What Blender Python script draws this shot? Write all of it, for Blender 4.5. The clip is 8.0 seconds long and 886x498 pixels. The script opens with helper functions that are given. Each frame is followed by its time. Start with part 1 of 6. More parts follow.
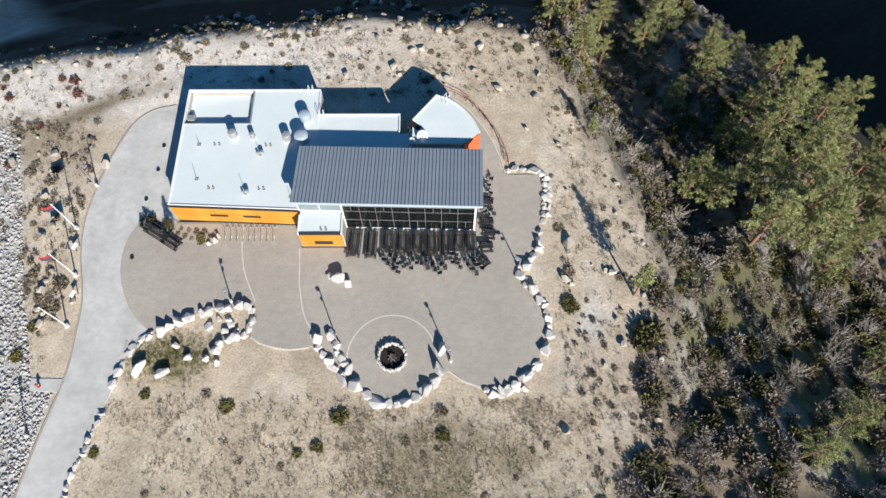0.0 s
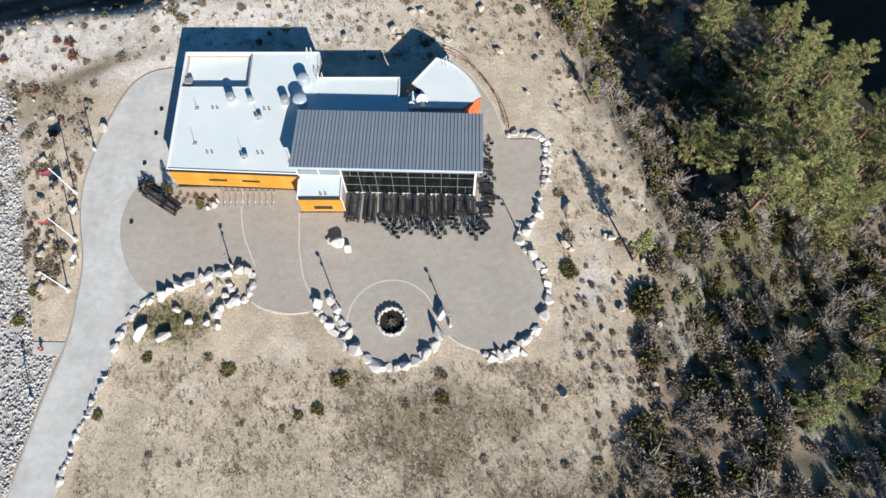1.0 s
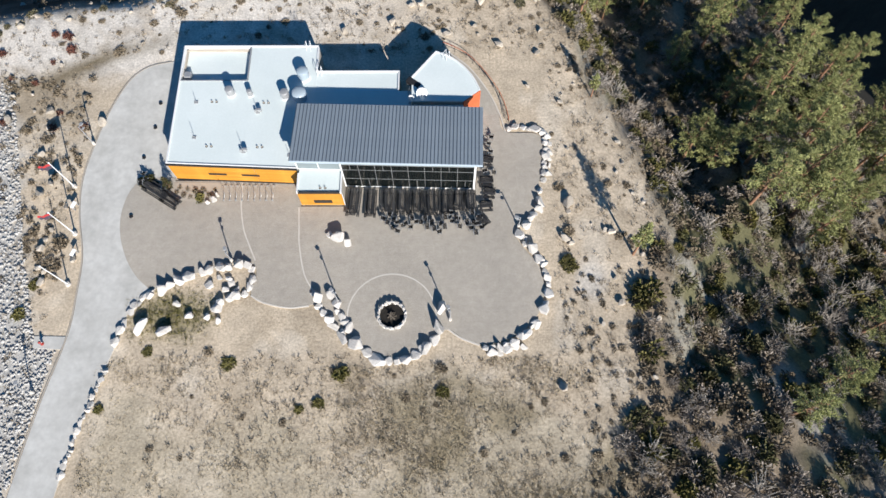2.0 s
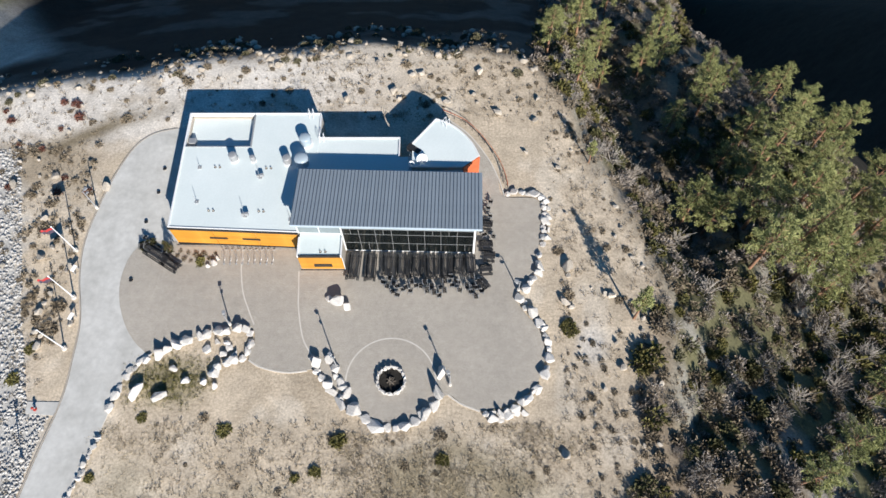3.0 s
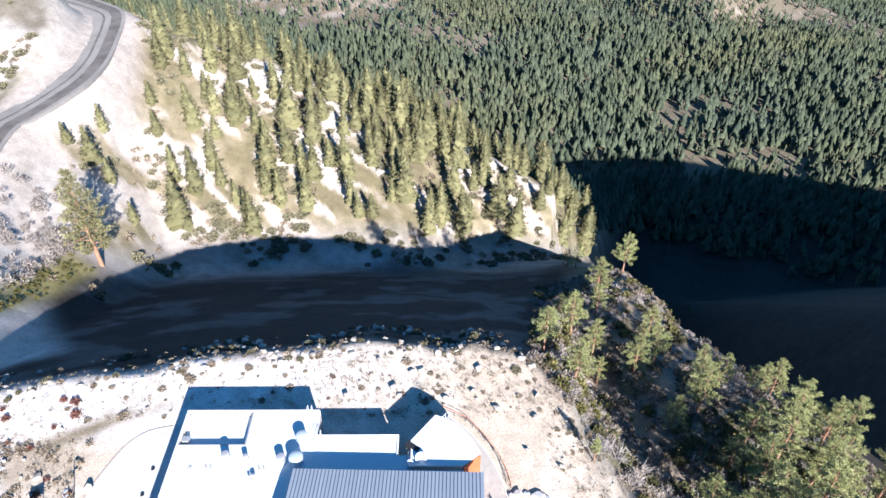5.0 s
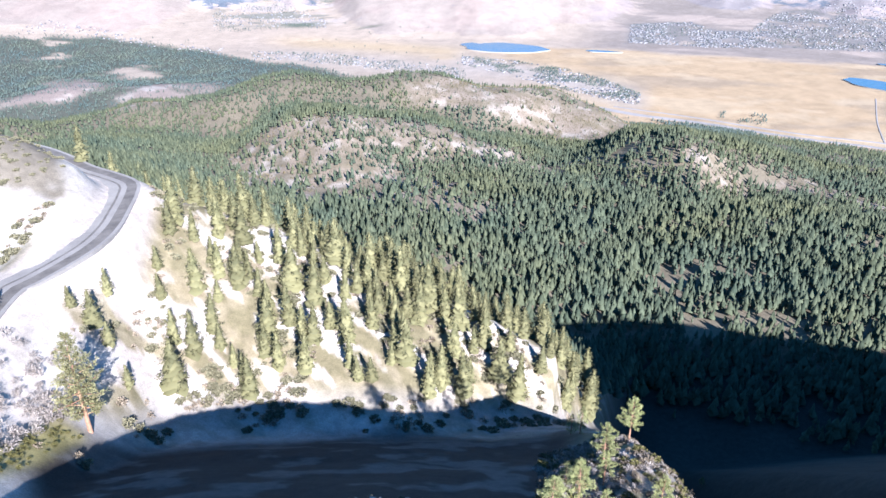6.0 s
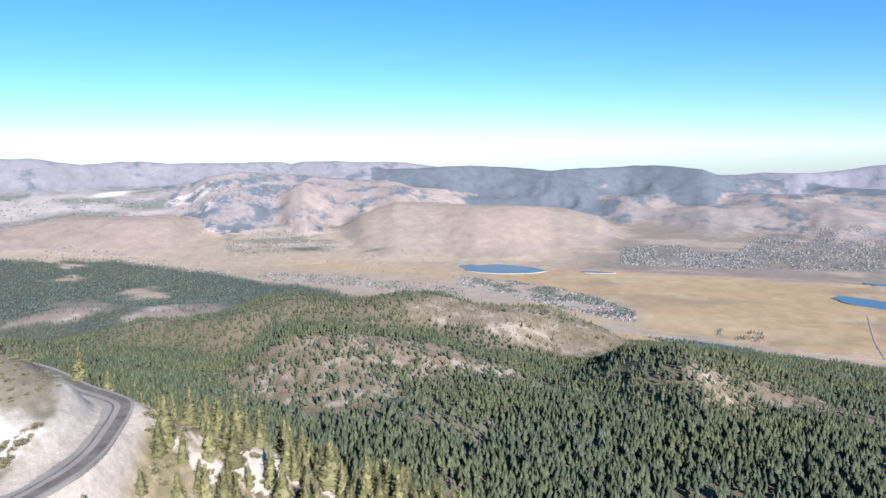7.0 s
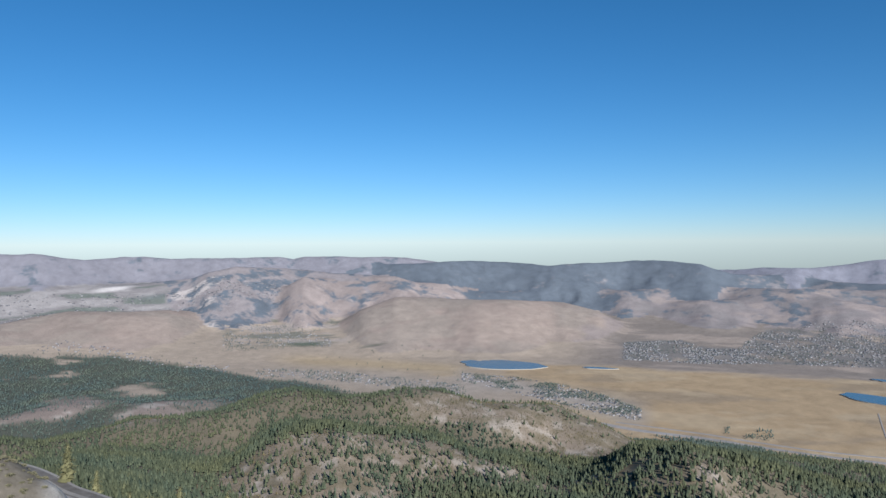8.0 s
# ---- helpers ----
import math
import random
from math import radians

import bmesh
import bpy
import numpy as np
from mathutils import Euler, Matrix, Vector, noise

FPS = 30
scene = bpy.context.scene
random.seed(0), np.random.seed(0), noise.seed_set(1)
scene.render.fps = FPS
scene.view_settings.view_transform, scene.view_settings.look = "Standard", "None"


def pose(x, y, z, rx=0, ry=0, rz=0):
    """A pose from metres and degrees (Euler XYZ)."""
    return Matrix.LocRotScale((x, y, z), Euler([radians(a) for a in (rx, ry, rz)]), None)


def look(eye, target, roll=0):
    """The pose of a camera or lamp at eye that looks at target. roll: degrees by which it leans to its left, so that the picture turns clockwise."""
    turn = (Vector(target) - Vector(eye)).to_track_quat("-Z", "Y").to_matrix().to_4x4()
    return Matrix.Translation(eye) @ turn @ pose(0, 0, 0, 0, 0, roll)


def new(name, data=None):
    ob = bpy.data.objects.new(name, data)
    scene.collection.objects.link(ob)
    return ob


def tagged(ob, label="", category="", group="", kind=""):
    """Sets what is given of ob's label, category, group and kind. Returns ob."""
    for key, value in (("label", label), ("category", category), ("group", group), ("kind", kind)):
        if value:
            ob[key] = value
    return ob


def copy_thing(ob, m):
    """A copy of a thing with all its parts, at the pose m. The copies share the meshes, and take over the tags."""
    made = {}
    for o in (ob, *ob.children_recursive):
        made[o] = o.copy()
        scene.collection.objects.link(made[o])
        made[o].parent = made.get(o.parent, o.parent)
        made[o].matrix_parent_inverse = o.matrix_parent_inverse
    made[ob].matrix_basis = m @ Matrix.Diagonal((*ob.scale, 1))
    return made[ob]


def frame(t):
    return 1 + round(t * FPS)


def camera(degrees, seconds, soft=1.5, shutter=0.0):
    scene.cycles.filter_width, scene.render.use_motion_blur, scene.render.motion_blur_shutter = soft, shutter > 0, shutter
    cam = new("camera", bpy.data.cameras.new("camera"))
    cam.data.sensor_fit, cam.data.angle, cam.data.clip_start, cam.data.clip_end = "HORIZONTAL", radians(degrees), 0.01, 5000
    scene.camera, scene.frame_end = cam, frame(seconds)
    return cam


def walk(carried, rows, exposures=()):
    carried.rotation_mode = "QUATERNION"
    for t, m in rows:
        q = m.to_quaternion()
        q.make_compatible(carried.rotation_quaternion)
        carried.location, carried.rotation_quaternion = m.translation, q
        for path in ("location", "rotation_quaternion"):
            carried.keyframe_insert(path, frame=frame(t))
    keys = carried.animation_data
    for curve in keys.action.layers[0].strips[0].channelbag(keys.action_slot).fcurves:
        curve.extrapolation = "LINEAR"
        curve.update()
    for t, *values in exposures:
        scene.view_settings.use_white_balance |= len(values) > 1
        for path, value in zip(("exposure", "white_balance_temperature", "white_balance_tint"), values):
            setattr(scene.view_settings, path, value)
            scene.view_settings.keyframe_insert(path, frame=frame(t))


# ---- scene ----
FOV = 64.85
cam = camera(FOV, 8.0)
H = 75.0  # the drone hovers here and only tilts
PATH = [
    # seconds, yaw, pitch, roll
    (0.0, -0.03, -65.26, 0.20), (0.5, 0.0, -65.55, 0.19), (1.0, 0.07, -68.12, 0.13), (1.2, 0.06, -68.92, 0.13),
    (1.7, 0.02, -69.48, 0.14), (2.3, -0.01, -67.02, 0.15), (2.5, 0.0, -66.13, 0.14), (3.0, 0.04, -63.38, 0.11),
    (3.5, -0.03, -57.55, 0.12), (4.0, -0.05, -51.48, 0.10), (4.5, -0.07, -45.42, 0.12), (4.7, -0.09, -43.02, 0.16),
    (5.2, -0.10, -37.00, 0.18), (5.8, -0.12, -29.40, 0.20), (6.0, -0.13, -26.06, 0.23), (6.5, -0.14, -17.22, 0.27),
    (7.0, -0.17, -8.30, 0.38), (7.2, -0.16, -4.74, 0.40), (7.4, -0.15, -1.20, 0.41), (7.5, -0.14, -0.52, 0.41), (8.0, -0.14, -0.52, 0.41),
]
# seconds, stops, kelvin, tint: the picture brightens and cools as the view lifts to the bright distance
EXPOSURES = [(0.0, 0.67, 6600, 10), (3.0, 0.67, 6600, 10), (4.0, 0.90, 6500, 12), (4.5, 1.24, 6300, 14), (5.8, 1.92, 5650, 20), (6.5, 1.66, 5600, 14), (7.0, 1.20, 6100, 16), (7.5, 0.70, 6000, 12), (8.0, 0.53, 6000, 12)]
walk(cam, [(t, pose(0, 0, H, 90 + p, r, y)) for t, y, p, r in PATH], EXPOSURES)

# ---------------------------------------------------------------- world and sun
SUN_ELEV, SUN_SIDE = 28.0, 22.0  # degrees up; degrees to the right of straight behind the camera
world = bpy.data.worlds.new("world")
scene.world = world
world.use_nodes = True
wt = world.node_tree
sky = wt.nodes.new("ShaderNodeTexSky")
sky.sky_type = "NISHITA"
sky.sun_disc = False
sky.sun_elevation = radians(SUN_ELEV)
sky.sun_rotation = radians(180 - SUN_SIDE)
sky.altitude = 2000
sky.air_density, sky.dust_density, sky.ozone_density = 1.0, 0.1, 3.5
wt.nodes["Background"].inputs["Strength"].default_value = 0.058


def air_tint(colour, source):
    """Clear, deep blue mountain air: the sky's colours weighted."""
    n = wt.nodes.new("ShaderNodeMix")
    n.data_type, n.blend_type = "RGBA", "MULTIPLY"
    n.inputs[0].default_value = 1.0
    n.inputs[7].default_value = (*colour, 1)
    wt.links.new(source, n.inputs[6])
    return n.outputs[2]


rich = wt.nodes.new("ShaderNodeHueSaturation")
rich.inputs["Hue"].default_value, rich.inputs["Saturation"].default_value = 0.486, 1.15
wt.links.new(air_tint((1.0, 1.0, 1.31), sky.outputs[0]), rich.inputs["Color"])
wt.links.new(air_tint((0.87, 0.97, 0.87), rich.outputs[0]), wt.nodes["Background"].inputs["Color"])
sun_from = Vector((math.sin(radians(SUN_SIDE)) * math.cos(radians(SUN_ELEV)),
                   -math.cos(radians(SUN_SIDE)) * math.cos(radians(SUN_ELEV)), math.sin(radians(SUN_ELEV))))
sun = bpy.data.lights.new("sun", "SUN")
sun.energy, sun.angle, sun.color = 5.0, radians(0.53), (1.0, 0.95, 0.88)
new("sun", sun).matrix_world = look(sun_from * 100, (0, 0, 0))


# ---------------------------------------------------------------- materials
def nodes_of(name):
    m = bpy.data.materials.new(name)
    m.use_nodes = True
    t = m.node_tree
    return m, t, t.nodes["Principled BSDF"]


def noise_node(t, scale, detail=4, rough=0.55, coords=None, kind="Object"):
    c = t.nodes.new("ShaderNodeTexCoord")
    n = t.nodes.new("ShaderNodeTexNoise")
    n.inputs["Scale"].default_value, n.inputs["Detail"].default_value, n.inputs["Roughness"].default_value = scale, detail, rough
    t.links.new(coords or c.outputs[kind], n.inputs["Vector"])
    return n


def ramp_node(t, fac, stops):
    r = t.nodes.new("ShaderNodeValToRGB")
    while len(r.color_ramp.elements) < len(stops):
        r.color_ramp.elements.new(0.5)
    for e, (p, c) in zip(r.color_ramp.elements, stops):
        e.position, e.color = p, (*c, 1)
    t.links.new(fac, r.inputs[0])
    return r


def mix_node(t, kind, fac, a, b):
    m = t.nodes.new("ShaderNodeMix")
    m.data_type, m.blend_type = "RGBA", kind
    for sock, v in ((m.inputs[0], fac), (m.inputs[6], a), (m.inputs[7], b)):
        if isinstance(v, bpy.types.NodeSocket):
            t.links.new(v, sock)
        else:
            sock.default_value = v if isinstance(v, (int, float)) else (*v, 1)
    return m.outputs[2]


def bump_node(t, bsdf, height, dist, strength=1.0):
    b = t.nodes.new("ShaderNodeBump")
    b.inputs["Distance"].default_value, b.inputs["Strength"].default_value = dist, strength
    t.links.new(height, b.inputs["Height"])
    t.links.new(b.outputs[0], bsdf.inputs["Normal"])


def grey(v):
    return (v, v, v)


def surface(name, dark, light, big=0.3, fine=12.0, rough=0.85, metal=0.0, bump=0.01, spread=0.25, vary=0.0, kind="Object", spec=0.3):
    """A matt natural surface: two colours mixed at a large scale, graded again by a fine grain, with relief."""
    m, t, b = nodes_of(name)
    n1, n2 = noise_node(t, big, 5, 0.6, kind=kind), noise_node(t, fine, 6, 0.65, kind=kind)
    c = ramp_node(t, n1.outputs[0], [(0.3, dark), (0.7, light)]).outputs[0]
    c = mix_node(t, "MULTIPLY", 1.0, c, ramp_node(t, n2.outputs[0], [(0.25, grey(1 - spread)), (0.75, grey(1 + spread * 0.4))]).outputs[0])
    if vary:
        o = t.nodes.new("ShaderNodeObjectInfo")
        c = mix_node(t, "MULTIPLY", 1.0, c, ramp_node(t, o.outputs["Random"], [(0.0, grey(1 - vary)), (1.0, grey(1 + vary * 0.4))]).outputs[0])
    t.links.new(c, b.inputs["Base Color"])
    b.inputs["Roughness"].default_value, b.inputs["Metallic"].default_value = rough, metal
    b.inputs["Specular IOR Level"].default_value = spec
    if bump:
        bump_node(t, b, n2.outputs[0], bump)
    return m


def foliage(name, dark, light, vary=0.35):
    """Needles or leaves: each clump a little different."""
    m, t, b = nodes_of(name)
    g = t.nodes.new("ShaderNodeNewGeometry")
    o = t.nodes.new("ShaderNodeObjectInfo")
    c = ramp_node(t, g.outputs["Random Per Island"], [(0.0, dark), (1.0, light)]).outputs[0]
    c = mix_node(t, "MULTIPLY", 1.0, c, ramp_node(t, o.outputs["Random"], [(0.0, grey(1 - vary)), (1.0, grey(1.05))]).outputs[0])
    t.links.new(c, b.inputs["Base Color"])
    b.inputs["Roughness"].default_value = 0.75
    b.inputs["Specular IOR Level"].default_value = 0.2
    return m


# ---------------------------------------------------------------- the lie of the land
# Heights along each bearing from the hover point: plateau edge, ravine or ridge foot, far bank, spur crest, canyon, hills, valley, ranges.
BEAR = np.array([-180, -110, -75, -60, -45, -36, -27, -17, -5, 5, 11, 16, 19, 26, 33, 40, 50, 60, 90, 180.0])


def along(*v):
    return np.array(v, float)


EDGE = along(200, 200, 160, 105, 86, 79, 74, 71.5, 69.8, 68.5, 66.5, 62, 56, 50, 45, 41, 32, 28, 40, 200)
D1 = along(400, 400, 220, 150, 99, 128, 153, 157, 148, 158, 160, 136, 129, 108, 100, 97, 95, 97, 120, 400)
Z1 = along(10, 10, -3, -3, -7.2, -27, -47, -56, -54, -62, -60, -38, -32, -25, -23, -23, -27, -30, -30, 20)
D2 = along(600, 600, 300, 200, 150, 141, 167, 168, 161, 172, 180, 218, 260, 275, 280, 280, 290, 290, 300, 600)
Z2 = along(30, 30, 0, -5, -8, -27, -47, -53, -52, -67, -72, -105, -175, -190, -200, -200, -200, -200, -200, 40)
D3 = along(700, 700, 330, 230, 195, 200, 256, 246, 218, 202, 195, 240, 330, 340, 340, 340, 340, 340, 350, 700)
Z3 = along(40, 40, 5, -8, -13, -14, -13, -25, -42, -50, -57, -118, -205, -207, -207, -207, -205, -205, -200, 50)
D4 = along(1000, 1000, 480, 450, 450, 440, 420, 400, 390, 380, 400, 430, 440, 450, 450, 450, 450, 450, 450, 1000)
Z4 = along(60, 60, -20, -60, -70, -85, -90, -140, -165, -190, -200, -205, -208, -205, -200, -195, -190, -190, -190, 80)
D5 = along(1200, 1200, 700, 700, 700, 700, 700, 700, 700, 700, 700, 700, 700, 700, 700, 700, 700, 700, 700, 1200)
Z5 = along(70, 70, -60, -110, -130, -140, -140, -190, -205, -212, -212, -212, -212, -205, -200, -200, -200, -200, -200, 100)
Z7 = along(90, 90, -420, -420, -420, -420, -420, -420, -420, -420, -420, -420, -420, -420, -420, -420, -420, -420, -420, 150)
# Ridges beyond the canyon, near to far: distance of the crest, slope in front, slope behind, roundness, then bearing and dip below the level of the eye along the crest.
BROWN_HILL = ("brown_hill", 950, 0.16, 0.26, 60, ((-60, 22), (-30, 20.5), (-22, 19), (-17, 17.4), (-13.3, 15.4), (-8.6, 14.9), (-4, 16.3), (1, 17.2), (6, 18.0), (9.5, 19.4), (14, 23), (60, 25)))
KNOB = ("knob", 930, 0.20, 0.30, 40, ((-60, 30), (4, 23), (9.4, 19.5), (13.1, 18.0), (15.8, 16.5), (19.3, 15.75), (21.4, 15.9), (23.5, 16.7), (27.5, 17.8), (31.3, 18.4), (36, 19.5), (60, 20)))
MAIN_HILL = ("main_hill", 1380, 0.24, 0.33, 90, ((-60, 14), (-32.4, 13.7), (-25.3, 13.9), (-21.4, 13.5), (-17.3, 12.7), (-11, 12.0), (-6.2, 12.2), (0.8, 12.7), (5.4, 13.2), (8.6, 13.8), (13, 14.7), (18, 16.5), (30, 19), (60, 20)))
WEST_HILL = ("west_hill", 3950, 0.30, 0.40, 160, ((-60, 6.0), (-32.3, 5.5), (-28.2, 4.85), (-24.1, 4.9), (-21.3, 5.0), (-19.7, 5.4), (-17.2, 6.6), (-14, 8.0), (-8, 12), (60, 12)))
TAN_HILL = ("tan_hill", 3800, 0.29, 0.40, 140, ((-60, 12), (-13, 9), (-8.4, 6.5), (-6.6, 5.3), (-3.8, 4.45), (0.8, 4.65), (5.5, 4.65), (10, 5.0), (12.7, 5.6), (14.5, 6.5), (16.5, 7.9), (20, 12), (60, 12)))
EAST_FOLDS = ("east_folds", 4150, 0.30, 0.40, 60, ((-60, 12), (6, 8), (11, 5.9), (14.5, 5.5), (16.6, 5.0), (20.4, 4.5), (24.8, 4.4), (28.5, 4.1), (32.6, 4.6), (60, 5)))
FOOTHILLS = ("foothills", 4340, 0.40, 0.40, 50, ((-60, 9), (-8, 5.5), (-3, 4.5), (1, 4.0), (5.5, 4.05), (10, 4.2), (14.5, 3.8), (18, 3.85), (20.8, 3.75), (24, 3.5), (28, 3.45), (33, 3.6), (60, 4)))
PALE_HILLS = ("pale_hills", 4320, 0.36, 0.40, 40, ((-60, 9), (-18, 5.5), (-13.7, 3.9), (-11.1, 2.6), (-8.4, 3.1), (-5.6, 2.8), (-3.8, 2.7), (-1.9, 3.2), (1.5, 3.7), (6, 4.6), (60, 9)))
SCRUB_HILLS = ("scrub_hills", 4520, 0.40, 0.40, 40, ((-60, 6), (-26, 4.2), (-23.3, 3.05), (-20.1, 2.7), (-18.4, 2.1), (-16.5, 1.7), (-14.2, 1.9), (-12, 2.05), (-9, 2.3), (-5, 2.6), (0, 3.4), (60, 8)))
WOODED_RIDGE = ("wooded_ridge", 4650, 0.48, 0.40, 30, ((-60, 7), (-12, 3.2), (-8, 2.2), (-5, 1.75), (0.9, 1.5), (3.2, 1.5), (8.7, 1.85), (12.3, 1.65), (14.5, 1.6), (16.9, 1.48), (20.4, 1.72), (21.6, 2.1), (22.8, 2.44), (25.5, 2.66), (28.1, 2.95), (32.6, 2.97), (60, 3.5)))
FAR_RANGE = ("far_range", 4880, 0.60, 0.40, 25, ((-60, 0.4), (-32.3, 0.53), (-30.3, 0.56), (-27.1, 1.0), (-24, 0.8), (-21.3, 1.05), (-17.2, 1.0), (-11.9, 1.05), (-8.3, 0.96), (-3.8, 1.14), (2, 1.75), (12, 2.1), (22, 2.19), (25.5, 1.95), (28.5, 1.88), (30.3, 1.66), (32.6, 1.32), (60, 1.0)))
RIDGES = (BROWN_HILL, KNOB, MAIN_HILL, WEST_HILL, TAN_HILL, EAST_FOLDS, FOOTHILLS, PALE_HILLS, SCRUB_HILLS, WOODED_RIDGE, FAR_RANGE)

AZ = np.concatenate([np.arange(-180, -48, 2.0), np.arange(-48, -36, 0.5), np.arange(-36, 36, 0.27), np.arange(36, 48, 0.5), np.arange(48, 180.1, 2.0)])
RR = np.concatenate([np.linspace(2.0, 60.0, 50), np.geomspace(61.0, 3000.0, 370), np.linspace(3012.0, 4950.0, 150)])


def smooth(x, lo, hi):
    f = np.clip((x - lo) / (hi - lo), 0, 1)
    return f * f * (3 - 2 * f)


def lattice_noise(x, y, seed):
    """Smooth value noise on the plane, 0 to 1."""
    xi, yi = np.floor(x).astype(np.int64), np.floor(y).astype(np.int64)
    fx, fy = x - xi, y - yi
    fx, fy = fx * fx * (3 - 2 * fx), fy * fy * (3 - 2 * fy)

    def rnd(i, j):
        h = (i * 374761393 + j * 668265263 + seed * 974634777) & 0xFFFFFFFF
        h = ((h ^ (h >> 13)) * 1274126177) & 0xFFFFFFFF
        return ((h ^ (h >> 16)) & 0xFFFF) / 65535.0

    a = rnd(xi, yi) * (1 - fx) + rnd(xi + 1, yi) * fx
    b = rnd(xi, yi + 1) * (1 - fx) + rnd(xi + 1, yi + 1) * fx
    return a * (1 - fy) + b * fy


def fractal(x, y, size, seed, octaves=4):
    v, amp, tot = 0.0, 1.0, 0.0
    for k in range(octaves):
        v = v + amp * lattice_noise(x / size * 2 ** k + 17.3 * k, y / size * 2 ** k - 9.1 * k, seed + k)
        tot += amp
        amp *= 0.5
    return v / tot - 0.5


ROAD = [(-97, 95), (-110, 130), (-114.8, 157), (-112.2, 166), (-109, 175.5), (-106.3, 187), (-106.3, 200), (-108.8, 214), (-111.6, 227), (-115.5, 237.5), (-125.5, 245.5), (-138.5, 254), (-153, 266.5), (-172, 280), (-205, 296), (-245, 310)]
ROAD_Z = -14.5


def curve_points(pts, step):
    """A smooth line through the points, evenly divided."""
    p = np.array(pts, float)
    ext = np.vstack([2 * p[0] - p[1], p, 2 * p[-1] - p[-2]])
    out = []
    for i in range(1, len(ext) - 2):
        n = max(2, int(np.linalg.norm(ext[i + 1] - ext[i]) / step))
        u = np.linspace(0, 1, n, endpoint=False)[:, None]
        a, b, c, d = ext[i - 1], ext[i], ext[i + 1], ext[i + 2]
        out.append(0.5 * (2 * b + (c - a) * u + (2 * a - 5 * b + 4 * c - d) * u * u + (3 * b - a - 3 * c + d) * u ** 3))
    return np.vstack(out + [p[-1:]])


ROAD_LINE = curve_points(ROAD, 3.0)


def road_distance(x, y):
    best = np.full(np.shape(x), 1e9)
    for px, py in ROAD_LINE[::2]:
        best = np.minimum(best, np.hypot(x - px, y - py))
    return best


# bare mounds among the woods of the valley floor
CLEARINGS = [(-27.2, 2330, 125, 225), (-31.0, 2230, 150, 85), (-23.0, 2080, 95, 95), (-18.8, 2190, 115, 85)]


def shape_land():
    a, r = np.meshgrid(AZ, RR, indexing="ij")
    x, y = r * np.sin(np.radians(a)), r * np.cos(np.radians(a))
    z = np.zeros_like(a)
    at = lambda v: np.interp(AZ, BEAR, v)
    edge = at(EDGE) + 3.2 * fractal(AZ * 1.2, np.zeros_like(AZ), 5.0, 29, 4)
    ds = [np.zeros_like(AZ), edge, at(D1), at(D2), at(D3), at(D4), at(D5), np.full_like(AZ, 1300), np.full_like(AZ, 1800), np.full_like(AZ, 3000), np.full_like(AZ, 4960)]
    zs = [0 * AZ, 0 * AZ, at(Z1), at(Z2), at(Z3), at(Z4), at(Z5), at(Z5) * 0.55 + at(Z7) * 0.45, at(Z7), at(Z7), at(Z7) + 157]
    for i in range(len(AZ)):
        z[i] = np.interp(RR, [d[i] for d in ds], [v[i] for v in zs])
    # the settled plain beyond the west hill
    plain = H - r * np.tan(np.radians(5.6 - 2.6 * smooth(r, 4000, 4560)))
    z = np.where((r > 3950) & (np.abs(a) < 75), np.maximum(z, plain - 300 * smooth(a, -20, -7) - 300 * smooth(-a, 60, 75)), z)
    kind = np.where((r > 4020) & (a < -13), -2, -1)
    # the ridges, each folded by gullies that run down from its crest
    wander = 30 * fractal(x, y, 420, 17, 3)
    for k, (_, rc, front, back, round_top, crest) in enumerate(RIDGES):
        zc = H - rc * np.tan(np.radians(np.interp(AZ, [c[0] for c in crest], [c[1] for c in crest])))
        bend = (0.035 if rc > 3000 else 0.06) * rc * np.interp(AZ, np.linspace(-60, 60, 41), [math.sin(3.1 * k + 1.7 * j) for j in range(41)])
        d = r - rc - bend[:, None] * 0.6
        fall = np.where(d < 0, front, back) * (np.sqrt(d * d + round_top ** 2) - round_top)
        width = 150 if rc < 3000 else 200
        fold = 1 - np.abs(fractal(np.radians(a) * rc + wander, r * 0.62, width, 11 + k, 5)) * 4.2
        zc = zc + (16 if rc > 4200 else 5) * fractal(AZ * rc / 57.3, np.full_like(AZ, 40.0 * k), 150, 23 + k, 4)
        ridge = zc[:, None] - fall - (1 - fold) * np.clip(fall, 0, 160) * (0.16 if rc < 3000 else 0.07 if rc < 4000 else 0.24) - 900 * smooth(np.abs(a), 60, 75)
        kind = np.where(ridge > z, k, kind)
        soft = 36 if rc > 3000 else 14
        z = np.maximum(z, ridge) + np.maximum(soft - np.abs(z - ridge), 0) ** 2 / (4 * soft)
    # a ridge that carries the plateau on towards the east, out of view
    crest = -2 + 12 * smooth(x, 120, 260) - 22 * smooth(x, 290, 430)
    ridge = crest - 0.95 * np.abs(y - 78)
    z = np.where((x > 75) & (y > -40), np.maximum(z, ridge - 60 * (1 - smooth(x, 75, 135))), z)
    # the knoll inside the bend of the road, cut by it
    z = z + 46 * np.exp(-(((x + 161) / 35) ** 2 + ((y - 226) / 32) ** 2)) * smooth(r, 150, 190)
    rd = road_distance(x, y)
    w = 1 - smooth(rd, 5.5, 14)
    z = z * (1 - w) + ROAD_Z * w
    # soften the folds of the profile
    for _ in range(2):
        zp = np.pad(z, ((0, 0), (2, 2)), mode="edge")
        zs2 = (zp[:, :-4] + zp[:, 1:-3] * 2 + zp[:, 2:-2] * 2 + zp[:, 3:-1] * 2 + zp[:, 4:]) / 8
        k = smooth(r, 74, 100)
        z = z * (1 - k) + zs2 * k
